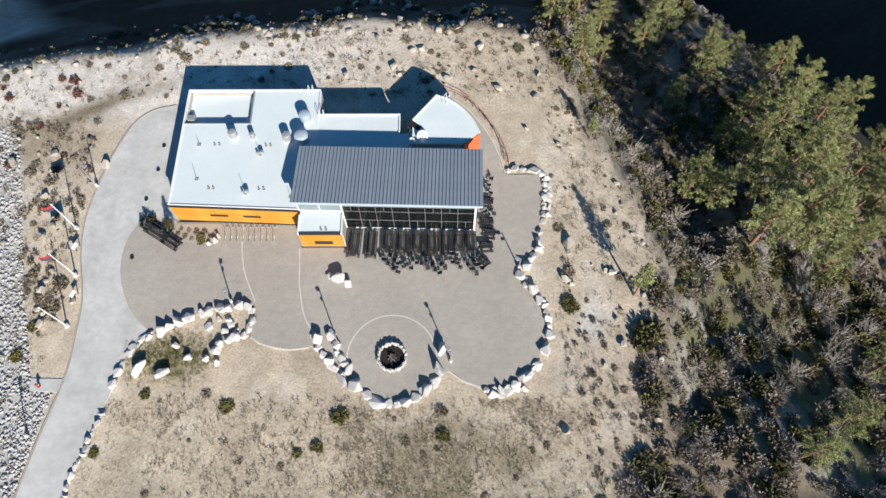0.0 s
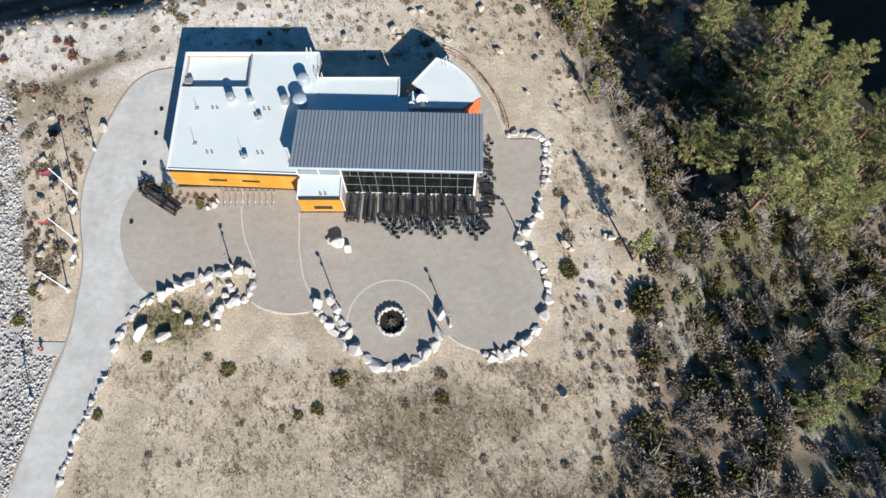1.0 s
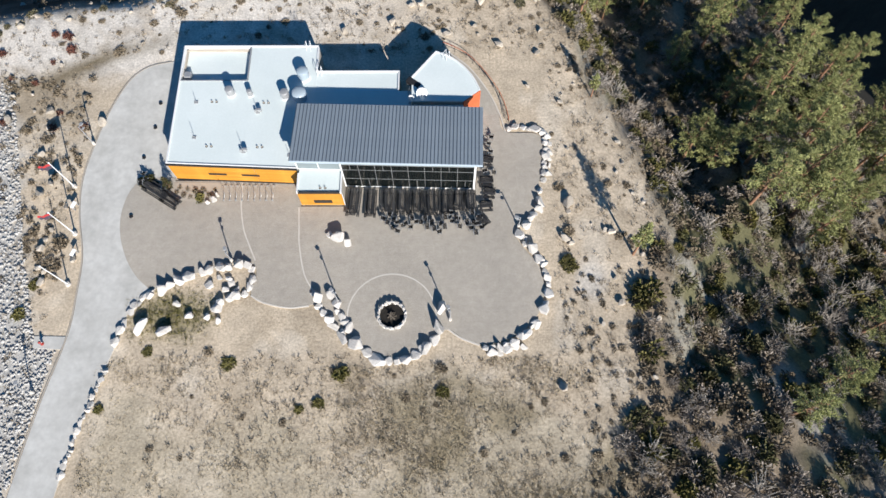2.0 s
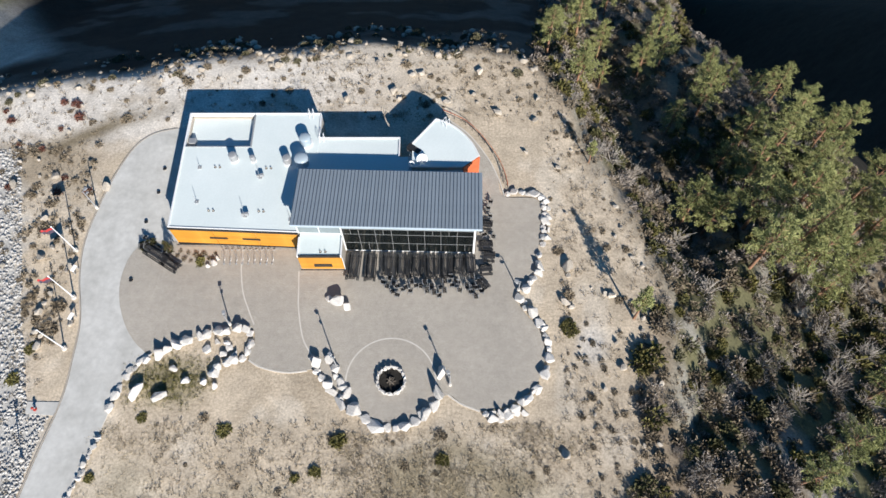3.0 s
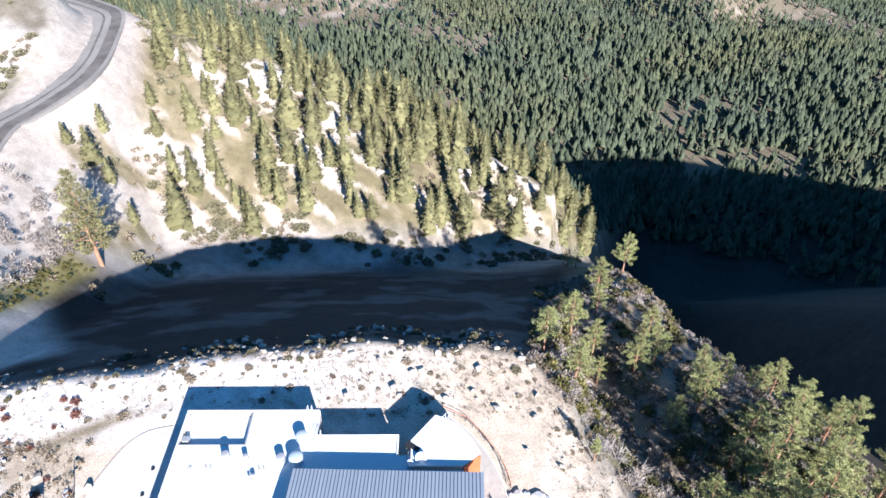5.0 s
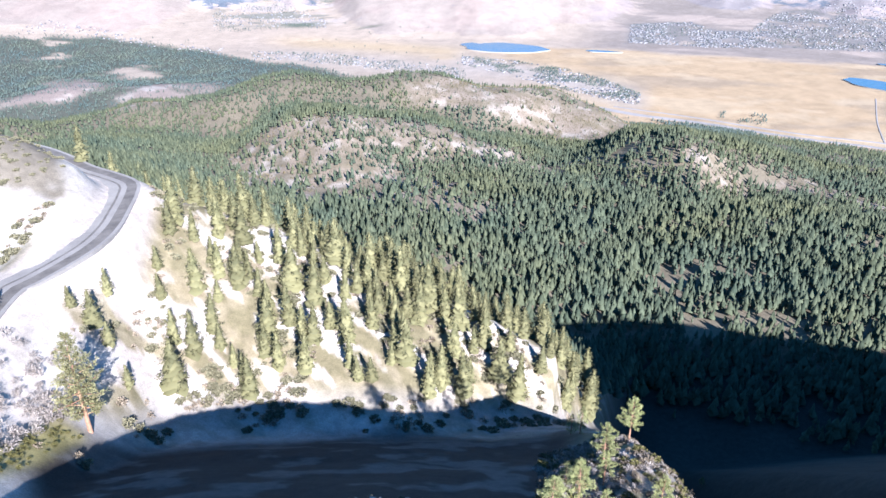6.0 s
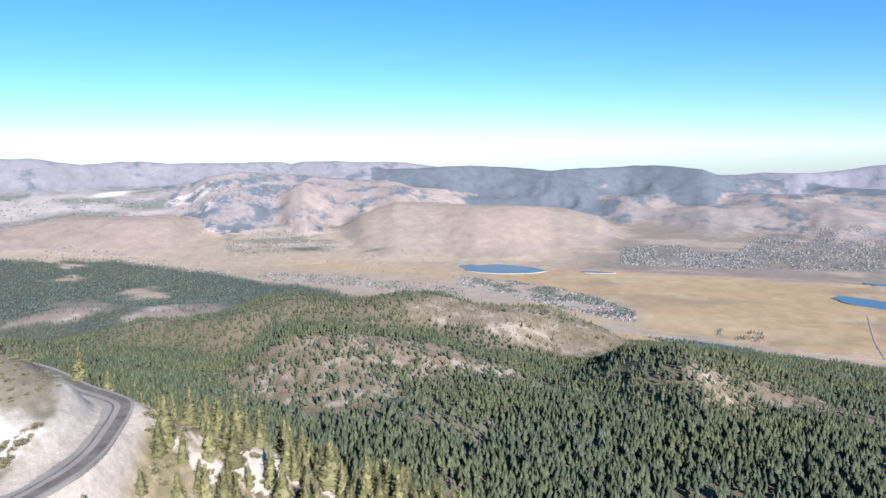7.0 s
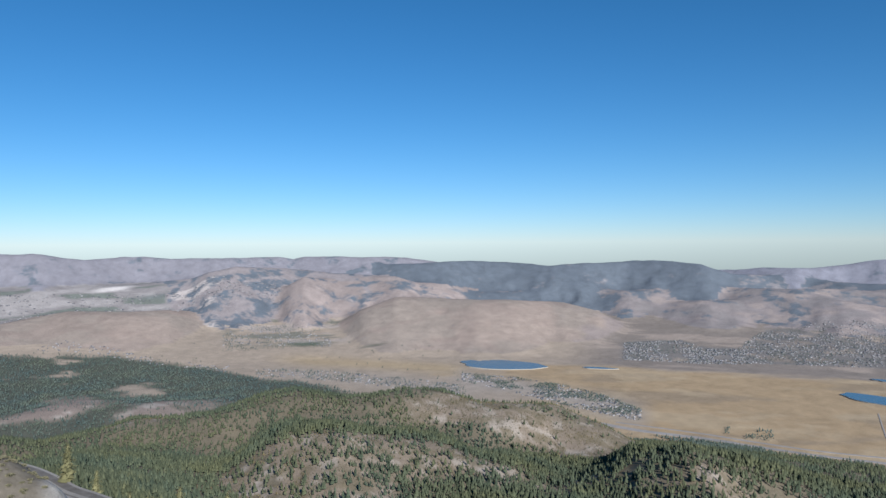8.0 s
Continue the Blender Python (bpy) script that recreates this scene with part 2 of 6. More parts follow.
    # a steep, shaded hollow under the eastern rim
    rim, foot = np.interp(a, BEAR, EDGE), np.interp(a, BEAR, D1)
    z = z - 9 * np.exp(-(((r - rim) / (foot - rim) - 0.33) / 0.20) ** 2) * smooth(a, 13, 19) * (1 - smooth(a, 36, 46))
    # relief that grows with distance from the levelled plateau
    wild = smooth(r, np.interp(a, BEAR, EDGE) - 5, np.interp(a, BEAR, EDGE) + 45)
    calm = 1 - 0.85 * w
    hills = smooth(r, 450, 900) * (1 - smooth(r, 1500, 1800))
    z = z + wild * calm * (2.2 * fractal(x, y, 14, 3) + 5 * smooth(r, 380, 700) * (1 - smooth(r, 1600, 2000)) * fractal(x, y, 60, 5) + 16 * hills * fractal(x, y, 240, 7))
    for ga, gr, gw, gl in CLEARINGS:
        z = z + 20 * np.exp(-0.7 * ((np.radians(a - ga) * r / (gw + 40)) ** 2 + ((r - gr) / (gl + 40)) ** 2))
    z = z + 14 * smooth(r, 1850, 2100) * (1 - smooth(r, 2500, 2800)) * smooth(-a, 14, 20) * fractal(x, y, 260, 9)
    z = z + 0.10 * fractal(x, y, 7.0, 21, 3) * (1 - wild)
    return x, y, z, kind


LX, LY, LZ, LK = shape_land()
AZI, RRI = np.arange(len(AZ)), np.arange(len(RR))


def land(x, y):
    """The height of the ground."""
    x, y = np.asarray(x, float), np.asarray(y, float)
    i = np.interp(np.degrees(np.arctan2(x, y)), AZ, AZI)
    j = np.interp(np.hypot(x, y), RR, RRI)
    i0, j0 = np.minimum(i.astype(int), len(AZ) - 2), np.minimum(j.astype(int), len(RR) - 2)
    fi, fj = i - i0, j - j0
    return ((LZ[i0, j0] * (1 - fi) + LZ[i0 + 1, j0] * fi) * (1 - fj) + (LZ[i0, j0 + 1] * (1 - fi) + LZ[i0 + 1, j0 + 1] * fi) * fj)


def on(x, y):
    return float(land(x, y))


# open patches in the woods: bearing, distance, half width across, half width along
GLADES = [(-9.5, 800, 150, 150), (-4.5, 870, 75, 110), (-14.5, 890, 80, 90), (1, 905, 90, 48), (6, 920, 85, 42), (9.5, 965, 60, 50), (11.5, 1290, 150, 80), (8, 1300, 90, 60), (-3, 1335, 110, 40), (2.5, 1310, 80, 45),
          (20.6, 850, 62, 42), (22.8, 820, 50, 40), (30.6, 890, 70, 45), (28.4, 915, 45, 30), (13.5, 1520, 130, 90), (-23, 1450, 110, 50)]
def patch(a, r, spots, x, y):
    g = np.zeros_like(r)
    for ga, gr, gw, gl in spots:
        q = (np.radians(a - ga) * r / gw) ** 2 + ((r - gr) / gl) ** 2
        g = np.maximum(g, 1 - smooth(q + 6.0 * fractal(x, y, 120, 43, 6), 0.2, 1.9))
    return g


def glade(x, y):
    """1 in the open patches of the woods."""
    a, r = np.degrees(np.arctan2(x, y)), np.hypot(x, y)
    g = smooth(fractal(x, y, 230, 41), 0.20, 0.28) * smooth(r, 760, 860)
    return np.maximum(g, patch(a, r, GLADES, x, y))


def valley_wood(x, y):
    """Where dark woodland covers the near side of the valley floor."""
    a, r = np.degrees(np.arctan2(x, y)), np.hypot(x, y)
    reach = np.interp(a, [-33, -28, -20, -13, -8, -3], [3480, 3430, 2980, 2600, 2350, 2200])
    open_land = patch(a, r, CLEARINGS, x, y) + smooth(fractal(x * 0.6 + y * 0.2, y, 190, 63), 0.20, 0.28)
    return smooth(-a + 20 * fractal(x, y, 420, 61), 1, 8) * (1 - np.clip(open_land, 0, 1)) * smooth(r, 1450, 1600) * (1 - smooth(r + 260 * fractal(x, y, 300, 67), reach - 60, reach + 40))


def cover():
    """Land cover by place: sand, dry grass, brush litter, forest floor, tan steppe, golden meadow, range. Some colours
    also hold shadow or haze.
    """
    x, y, r = LX, LY, np.hypot(LX, LY)
    a = np.degrees(np.arctan2(x, y))
    edge = np.interp(a, BEAR, EDGE)
    col = np.zeros(x.shape + (3,))

    def lay(c, w):
        nonlocal col
        col = col * (1 - w[..., None]) + np.array(c) * w[..., None]

    n1, n2 = fractal(x, y, 9, 31), fractal(x, y, 30, 37)
    one = np.ones_like(x)
    lay((0.53, 0.447, 0.345), one)                                                     # sand of the plateau
    lay((0.72, 0.675, 0.615), smooth(y + 40 * n2, 54, 60) * smooth(-x, -5, 25))        # paler berm
    lay((0.63, 0.565, 0.475), smooth(fractal(x, y, 4.5, 39), 0.08, 0.2) * 0.55)
    lay((0.40, 0.33, 0.245), smooth(fractal(x, y, 3.0, 40), 0.12, 0.22) * 0.5)
    lay((0.45, 0.39, 0.295), smooth(-y + 26 * n1 + 14, -2, 6) * smooth(x, -39, -33) * 0.85)  # dry grass south of the terrace
    dry = smooth(-y + 26 * n1 + 14, -2, 6) * smooth(x, -39, -33) * (1 - smooth(x, 20, 26))
    lay((0.31, 0.262, 0.175), dry * smooth(fractal(x, y, 6.0, 71, 5), 0.02, 0.14) * 0.75)   # browner and greener patches of turf
    lay((0.57, 0.50, 0.40), dry * smooth(fractal(x, y, 4.0, 73, 5), 0.06, 0.16) * 0.6)
    lay((0.60, 0.57, 0.53), np.exp(-(((x - 16.6) / 1.7) ** 2 + ((y - 25.6) / 2.6) ** 2) ** 2) * (0.8 + 0.8 * n1))   # pale gravel patch
    east = np.maximum(smooth(x + 10 * n1 + 0.25 * (30 - y), 21, 28) * smooth(r, 10, 25), smooth(r - edge + 9 * n1, -3, 3) * smooth(a, 8, 12))
    lay((0.275, 0.222, 0.165), east)  # brush
    lay((0.33, 0.275, 0.205), smooth(-x, 44, 46) * smooth(y, 22, 26) * (1 - smooth(y + 10 * n1, 49, 53)) * smooth(n1 + n2, -0.2, 0.1) * 0.8)   # trodden litter west of the drive
    lay((0.22, 0.18, 0.12), np.exp(-((y - np.interp(x, [-62, -50, -42, -34], [48.5, 52.5, 57.0, 59.5])) / 1.6) ** 2) * smooth(-x, 33, 37) * np.clip(0.75 + 1.6 * n1, 0, 1))
    lay((0.47, 0.46, 0.44), smooth(np.interp(y, [0, 6.6, 12.2, 18.8, 19.2, 30, 43, 52], [-44.7, -43.9, -43.0, -41.8, -45.2, -48.6, -52.0, -54.6]) - x, 0, 1) * smooth(-x, 40, 44) * (1 - smooth(y, 50, 53)))   # gravel
    lay((0.21, 0.185, 0.095), np.exp(-(((x + 30.5) / 4.2) ** 2 + ((y - 21.4) / 2.6) ** 2) ** 2) * (0.8 + 0.6 * n1))   # mossy planting bed
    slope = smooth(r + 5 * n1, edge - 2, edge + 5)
    lay((0.046, 0.041, 0.037), slope * (1 - smooth(a, 12, 17)) * smooth(-r, -165, -140))   # ravine scree, its colour darkened to deepen the shadow on it
    lay((0.105, 0.10, 0.093), slope * (1 - smooth(a, 12, 17)) * smooth(-r, -160, -140) * smooth(fractal(x * 0.55, y, 6, 57), 0.03, 0.15))   # paler streaks of gravel, darkened likewise
    lay((0.285, 0.235, 0.178), slope * smooth(a, 12, 17))
    lay((0.15, 0.15, 0.075), slope * smooth(a, 12, 17) * smooth(n2 + n1, -0.08, 0.08) * 0.85)
    lay((0.40, 0.38, 0.35), slope * smooth(a, 12, 17) * smooth(fractal(x * 0.95 + y * 0.3, (y * 0.95 - x * 0.3) * 0.3, 7, 59), 0.12, 0.2) * 0.8)  # bare rocky runnels
    bank = smooth(r, 150, 165) * (1 - smooth(r, 300, 380)) * (1 - smooth(a, 14, 18))
    lay((0.42, 0.37, 0.315), bank)                                                    # pale granite sand of the spur
    down, side = 0.78 * x - 0.62 * y, 0.62 * x + 0.78 * y                               # rills run down the spur to the south-east
    rill = fractal(side, down * 0.30, 4.6, 35, 5)
    turf = 0.7 * n1 + 0.5 * n2 + 1.0 * rill + 0.10 * smooth(a, -10, 6)
    off_road = bank * smooth(road_distance(x, y), 9, 15)
    lay((0.33, 0.275, 0.225), off_road * smooth(n2 + 0.5 * n1, -0.05, 0.1) * 0.7)
    lay((0.225, 0.19, 0.108), off_road * smooth(turf, -0.13, -0.02) * 0.85)
    lay((0.165, 0.145, 0.082), off_road * smooth(turf, 0.06, 0.18) * 0.85)
    lay((0.47, 0.43, 0.375), off_road * smooth(-rill, 0.05, 0.12) * 0.8)                  # bare white rills
    lay((0.30, 0.275, 0.245), bank * (1 - smooth(r, np.interp(a, BEAR, D2) - 2, np.interp(a, BEAR, D2) + 8)) * smooth(a, -34, -28) * (0.8 + 0.6 * n1))   # foot of the bank, its sand greyed to deepen the shade there
    knoll = np.exp(-(((x + 160) / 40) ** 2 + ((y - 205) / 50) ** 2))
    lay((0.55, 0.525, 0.485), smooth(knoll, 0.25, 0.5))
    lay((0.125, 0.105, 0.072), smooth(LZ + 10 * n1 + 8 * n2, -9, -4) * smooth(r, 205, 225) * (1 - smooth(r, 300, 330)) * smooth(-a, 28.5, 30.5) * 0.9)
    lay((0.60, 0.53, 0.455), smooth(-x, 84, 92) * smooth(y, 96, 104) * (1 - smooth(r + 8 * n1, 166, 176)) * (0.85 + 0.4 * n1))  # pale granite at the head of the ravine
    lay((0.62, 0.57, 0.51), smooth(-a, 37, 40.5) * smooth(r + 8 * n1, edge + 11, edge + 20) * (1 - smooth(r, 185, 200)) * (0.8 + 0.5 * n1))
    lay((0.29, 0.255, 0.105), np.exp(-((x + 84.0) / 3.2) ** 4) * smooth(y, 88, 94) * (1 - smooth(y, 121, 127)) * 0.9)
    wood = smooth(r, 320, 420)
    lay((0.175, 0.15, 0.105), wood)
    gl = fractal(x, y, 260, 41)
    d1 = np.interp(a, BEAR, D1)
    # canyon ground, coloured near black to deepen the shadow across it
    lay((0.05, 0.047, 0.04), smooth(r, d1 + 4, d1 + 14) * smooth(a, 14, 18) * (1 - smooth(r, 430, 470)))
    g = glade(x, y)
    lay((0.265, 0.215, 0.165), wood * g * (0.75 + 0.6 * fractal(x, y, 40, 53)))
    lay((0.37, 0.325, 0.27), wood * g * smooth(fractal(x, y, 22, 55, 3), 0.04, 0.12) * 0.8)
    lay((0.165, 0.14, 0.092), wood * g * smooth(fractal(x, y, 15, 57, 3), 0.0, 0.08) * 0.8)
    k = LK
    kin = lambda *names: np.isin(k, [i for i, rg in enumerate(RIDGES) if rg[0] in names]) * smooth(r, 3000, 3050)
    across = np.radians(a) * 4200
    fine, streak, broad = fractal(across, r * 1.3, 150, 47, 6), fractal(across, r * 4.0, 330, 49, 6), fractal(across, r, 420, 45, 5)
    low = np.maximum(smooth(-LZ, 350, 400) * smooth(r, 1500, 1700), smooth(r, 2000, 2100) * (np.abs(a) < 75))
    lay((0.34, 0.283, 0.222), low)                                                          # tan steppe of the valley floor
    gold = low * smooth(a + 22 * gl, 4, 10) * (1 - smooth(r + 200 * streak, 2760, 2860))
    lay((0.36, 0.27, 0.165), gold)                                                           # golden meadow
    lay((0.27, 0.215, 0.15), gold * smooth(fractal(x * 0.5 + y * 0.15, y * 1.4, 150, 43, 5), 0.02, 0.12) * 0.7)
    lay((0.42, 0.335, 0.22), gold * smooth(fractal(x * 0.5, y * 1.5, 120, 44, 5), 0.08, 0.14) * 0.6)
    lay((0.40, 0.31, 0.19), low * smooth(a, -15, -10) * (1 - smooth(a, 0, 4)) * np.exp(-((r - np.interp(a, [-14, 1], [3050, 2720])) / 120) ** 2) * 0.8)
    lay((0.225, 0.195, 0.168), low * smooth(a, 9, 14) * smooth(r + 160 * streak, 2800, 2880))     # greyer flats before the far town
    lay((0.36, 0.30, 0.25), low * smooth(a, 9, 14) * smooth(r, 2850, 2900) * smooth(streak, 0.03, 0.1) * 0.6)
    lay((0.25, 0.205, 0.175), low * patch(a, r, CLEARINGS, x, y))
    lay((0.42, 0.38, 0.33), low * patch(a, r, CLEARINGS, x, y) * smooth(fractal(x, y, 55, 59), 0.09, 0.16) * 0.7)
    lay((0.055, 0.068, 0.056), valley_wood(x, y) * 0.9)
    village = np.exp(-(((r - np.interp(a, [1.5, 16], [2560, 2050])) / 150) ** 2)) * smooth(a, 0, 2.5) * (1 - smooth(a, 15, 17.5))
    lay((0.33, 0.30, 0.27), village * 0.8)
    hamlet = np.exp(-(((r - np.interp(a, [-13, 1.5], [2750, 2330])) / 110) ** 2)) * smooth(a, -15, -12) * (1 - smooth(a, 1, 4))
    lay((0.33, 0.29, 0.25), hamlet * 0.7)
    built = smooth(a, 14, 15) * smooth(r, np.interp(a, [14.6, 20, 24, 33], [2990, 2980, 3030, 3090]), np.interp(a, [14.6, 20, 24, 33], [3020, 3010, 3060, 3120])) * (1 - smooth(r, np.interp(a, [14.6, 19, 21, 23.5, 25, 38], [3330, 3400, 3260, 3300, 3700, 3880]), np.interp(a, [14.6, 19, 21, 23.5, 25, 38], [3380, 3450, 3310, 3350, 3750, 3930])))
    lay((0.165, 0.16, 0.155), built * smooth(fractal(x, y, 80, 33), -0.2, -0.05) * 0.8)   # streets and gardens of the town
    # the hills; distance haze is put into the farther ones as blue-grey colour
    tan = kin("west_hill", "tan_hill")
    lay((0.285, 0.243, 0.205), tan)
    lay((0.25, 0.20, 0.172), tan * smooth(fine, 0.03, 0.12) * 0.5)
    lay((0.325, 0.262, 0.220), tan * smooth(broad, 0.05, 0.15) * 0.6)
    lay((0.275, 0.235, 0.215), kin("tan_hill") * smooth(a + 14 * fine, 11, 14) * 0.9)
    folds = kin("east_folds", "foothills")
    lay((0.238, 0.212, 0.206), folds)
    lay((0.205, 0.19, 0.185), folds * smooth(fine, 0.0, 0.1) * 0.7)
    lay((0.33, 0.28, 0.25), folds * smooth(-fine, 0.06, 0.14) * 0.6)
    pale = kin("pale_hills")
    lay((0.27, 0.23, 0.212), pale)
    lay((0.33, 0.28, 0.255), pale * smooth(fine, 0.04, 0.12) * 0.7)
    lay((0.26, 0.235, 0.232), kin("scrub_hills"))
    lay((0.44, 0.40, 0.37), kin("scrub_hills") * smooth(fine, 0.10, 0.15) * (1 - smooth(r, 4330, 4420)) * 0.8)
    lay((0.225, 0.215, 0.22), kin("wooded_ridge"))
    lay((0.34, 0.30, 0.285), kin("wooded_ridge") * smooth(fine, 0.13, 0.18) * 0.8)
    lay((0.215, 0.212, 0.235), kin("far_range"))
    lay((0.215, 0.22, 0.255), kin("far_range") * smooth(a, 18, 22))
    # settled plain with fields, and a pale quarry
    plain = (k == -2) * smooth(r, 4000, 4060)
    lay((0.225, 0.212, 0.208), plain)
    lay((0.13, 0.15, 0.13), plain * smooth(streak, 0.02, 0.06) * 0.85)
    lay((0.30, 0.285, 0.275), plain * smooth(-streak, 0.05, 0.10) * 0.8)
    lay((0.14, 0.155, 0.15), plain * np.exp(-((r - 4330 - 0.05 * (across + 1600)) / 26) ** 2) * smooth(a, -25, -22) * 0.9)
    lay((0.58, 0.55, 0.52), np.exp(-(((across + 1850) / 95) ** 2 + ((r - 4455 - 0.35 * (across + 1850)) / 38) ** 2) ** 2) * smooth(a, -30, -26))
    # groves and fields in the gap between the tan hills
    gap = smooth(a, -18.5, -15.5) * (1 - smooth(a, -8.5, -6.5)) * (k == -1) * smooth(r, 3250, 3400)
    lay((0.09, 0.115, 0.085), np.exp(-(((across + 790) / 135) ** 2 + ((r - 3330) / 60) ** 2) ** 2) * 0.9)
    lay((0.13, 0.13, 0.105), np.exp(-(((across + 420) / 90) ** 2 + ((r - 3190) / 18) ** 2) ** 2) * 0.8)
    lay((0.14, 0.155, 0.13), gap * smooth(streak, 0.04, 0.09) * 0.7)
    lay((0.38, 0.34, 0.31), gap * smooth(-streak, 0.04, 0.08) * 0.6)
    woody = 0.0 * r
    for names, v in ((("wooded_ridge",), 0.92), (("scrub_hills",), 0.50), (("foothills",), 0.46), (("east_folds",), 0.34), (("pale_hills",), 0.40), (("far_range",), 0.35), (("tan_hill", "west_hill"), 0.10)):
        woody = np.maximum(woody, v * kin(*names))
    woody = woody - 0.3 * kin("wooded_ridge") * smooth(a, 20, 24) + 0.25 * kin("foothills") * (1 - smooth(a, 12, 16))
    return col, woody


def sheet(name, verts, faces, material, cols=None, flat=False):
    me = bpy.data.meshes.new(name)
    me.from_pydata([tuple(v) for v in verts], [], faces)
    if cols is not None:
        at = me.color_attributes.new("cover", "FLOAT_COLOR", "POINT")
        at.data.foreach_set("color", cols.ravel().astype(np.float32))
    me.materials.append(material)
    if not flat:
        me.polygons.foreach_set("use_smooth", [True] * len(me.polygons))
    return new(name, me)


def ground_material():
    m, t, b = nodes_of("ground")
    at = t.nodes.new("ShaderNodeAttribute")
    at.attribute_name = "cover"
    c = at.outputs["Color"]
    # scrub and woods in patches with crisp edges, as dense as the place has them
    patches = noise_node(t, 0.0075, 10, 0.68)
    dense = t.nodes.new("ShaderNodeMath")
    dense.operation, dense.inputs[1].default_value = "MULTIPLY_ADD", 2.2
    t.links.new(patches.outputs[0], dense.inputs[0])
    t.links.new(at.outputs["Alpha"], dense.inputs[2])
    shift = t.nodes.new("ShaderNodeMapRange")
    shift.inputs["From Min"].default_value, shift.inputs["From Max"].default_value = 1.55, 1.74
    t.links.new(dense.outputs[0], shift.inputs["Value"])
    # bluish grey: distance haze put into the colour of these patches
    c = mix_node(t, "MIX", shift.outputs[0], c, (0.120, 0.142, 0.166))
    for scale, lo, hi in ((0.02, 0.82, 1.12), (0.35, 0.76, 1.17), (11.0, 0.80, 1.16), (3.5, 0.68, 1.24)):
        n = noise_node(t, scale, 6, 0.65)
        c = mix_node(t, "MULTIPLY", 1.0, c, ramp_node(t, n.outputs[0], [(0.3, grey(lo)), (0.7, grey(hi))]).outputs[0])
    t.links.new(c, b.inputs["Base Color"])
    b.inputs["Roughness"].default_value = 0.95
    b.inputs["Specular IOR Level"].default_value = 0.1
    bump_node(t, b, n.outputs[0], 0.055)
    return m


def build_ground():
    na, nr = LX.shape
    verts = np.stack([LX, LY, LZ], -1).reshape(-1, 3)
    faces = [(i * nr + j, (i + 1) * nr + j, (i + 1) * nr + j + 1, i * nr + j + 1) for i in range(na - 1) for j in range(nr - 1)]
    verts = np.vstack([verts, [[0, 0, 0]]])
    col, woody = cover()
    cols = np.concatenate([col, woody[..., None]], -1).reshape(-1, 4)
    cols = np.vstack([cols, cols[:1]])
    faces += [(len(verts) - 1, (i + 1) * nr, i * nr) for i in range(na - 1)]
    faces = [f[::-1] for f in faces]
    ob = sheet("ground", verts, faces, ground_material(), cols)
    tagged(ob, "pale sandy mountain ground with dry grass, falling to a wide tan valley", "ground", kind="structure")


build_ground()


# ---------------------------------------------------------------- helpers for things
def thing(name, label, category, x, y, z=0.0, turn=0.0, group="", kind=""):
    ob = new(name)
    ob.empty_display_size = 0.3
    ob.matrix_world = pose(x, y, z, 0, 0, turn)
    return tagged(ob, label, category, group, kind)


def part(name, bm, material, parent, label="", smooth_faces=False):
    """Links a bmesh, made in its parent's own space, as one mesh under it."""
    me = bpy.data.meshes.new(name)
    bm.to_mesh(me)
    bm.free()
    me.materials.append(material)
    if smooth_faces:
        me.polygons.foreach_set("use_smooth", [True] * len(me.polygons))
    ob = new(name, me)
    ob.parent = parent
    return tagged(ob, label) if label else ob


def share(name, ob, parent, m):
    """One more piece on the mesh of ob."""
    o = new(name, ob.data)
    o.parent = parent
    o.matrix_local = m
    return o


def boxes(*spec, bevel=0.0):
    """A bmesh of boxes, each (x0, y0, z0, x1, y1, z1)."""
    bm = bmesh.new()
    for x0, y0, z0, x1, y1, z1 in spec:
        r = bmesh.ops.create_cube(bm, size=1)["verts"]
        for v in r:
            v.co = Vector(((x0 + x1) / 2 + v.co.x * (x1 - x0), (y0 + y1) / 2 + v.co.y * (y1 - y0), (z0 + z1) / 2 + v.co.z * (z1 - z0)))
    if bevel:
        bmesh.ops.bevel(bm, geom=list(bm.edges), offset=bevel, segments=1, affect="EDGES")
    return bm


def rod(bm, a, b, r0, r1=None, sides=8):
    """A tapered round bar between two points."""
    a, b = Vector(a), Vector(b)
    r1 = r0 if r1 is None else r1
    res = bmesh.ops.create_cone(bm, cap_ends=True, segments=sides, radius1=r0, radius2=r1, depth=(b - a).length)["verts"]
    m = Matrix.Translation((a + b) / 2) @ (b - a).to_track_quat("Z", "Y").to_matrix().to_4x4()
    bmesh.ops.transform(bm, matrix=m, verts=res)
    return bm


def slab(pts, z0, z1):
    """A flat plate with the given outline."""
    bm = bmesh.new()
    f = bm.faces.new([bm.verts.new((x, y, z0)) for x, y in pts])
    bm.normal_update()
    if f.normal.z < 0:
        f.normal_flip()
    top = bmesh.ops.extrude_face_region(bm, geom=[f])["geom"]
    bmesh.ops.translate(bm, vec=(0, 0, z1 - z0), verts=[v for v in top if isinstance(v, bmesh.types.BMVert)])
    bmesh.ops.recalc_face_normals(bm, faces=list(bm.faces))
    return bm


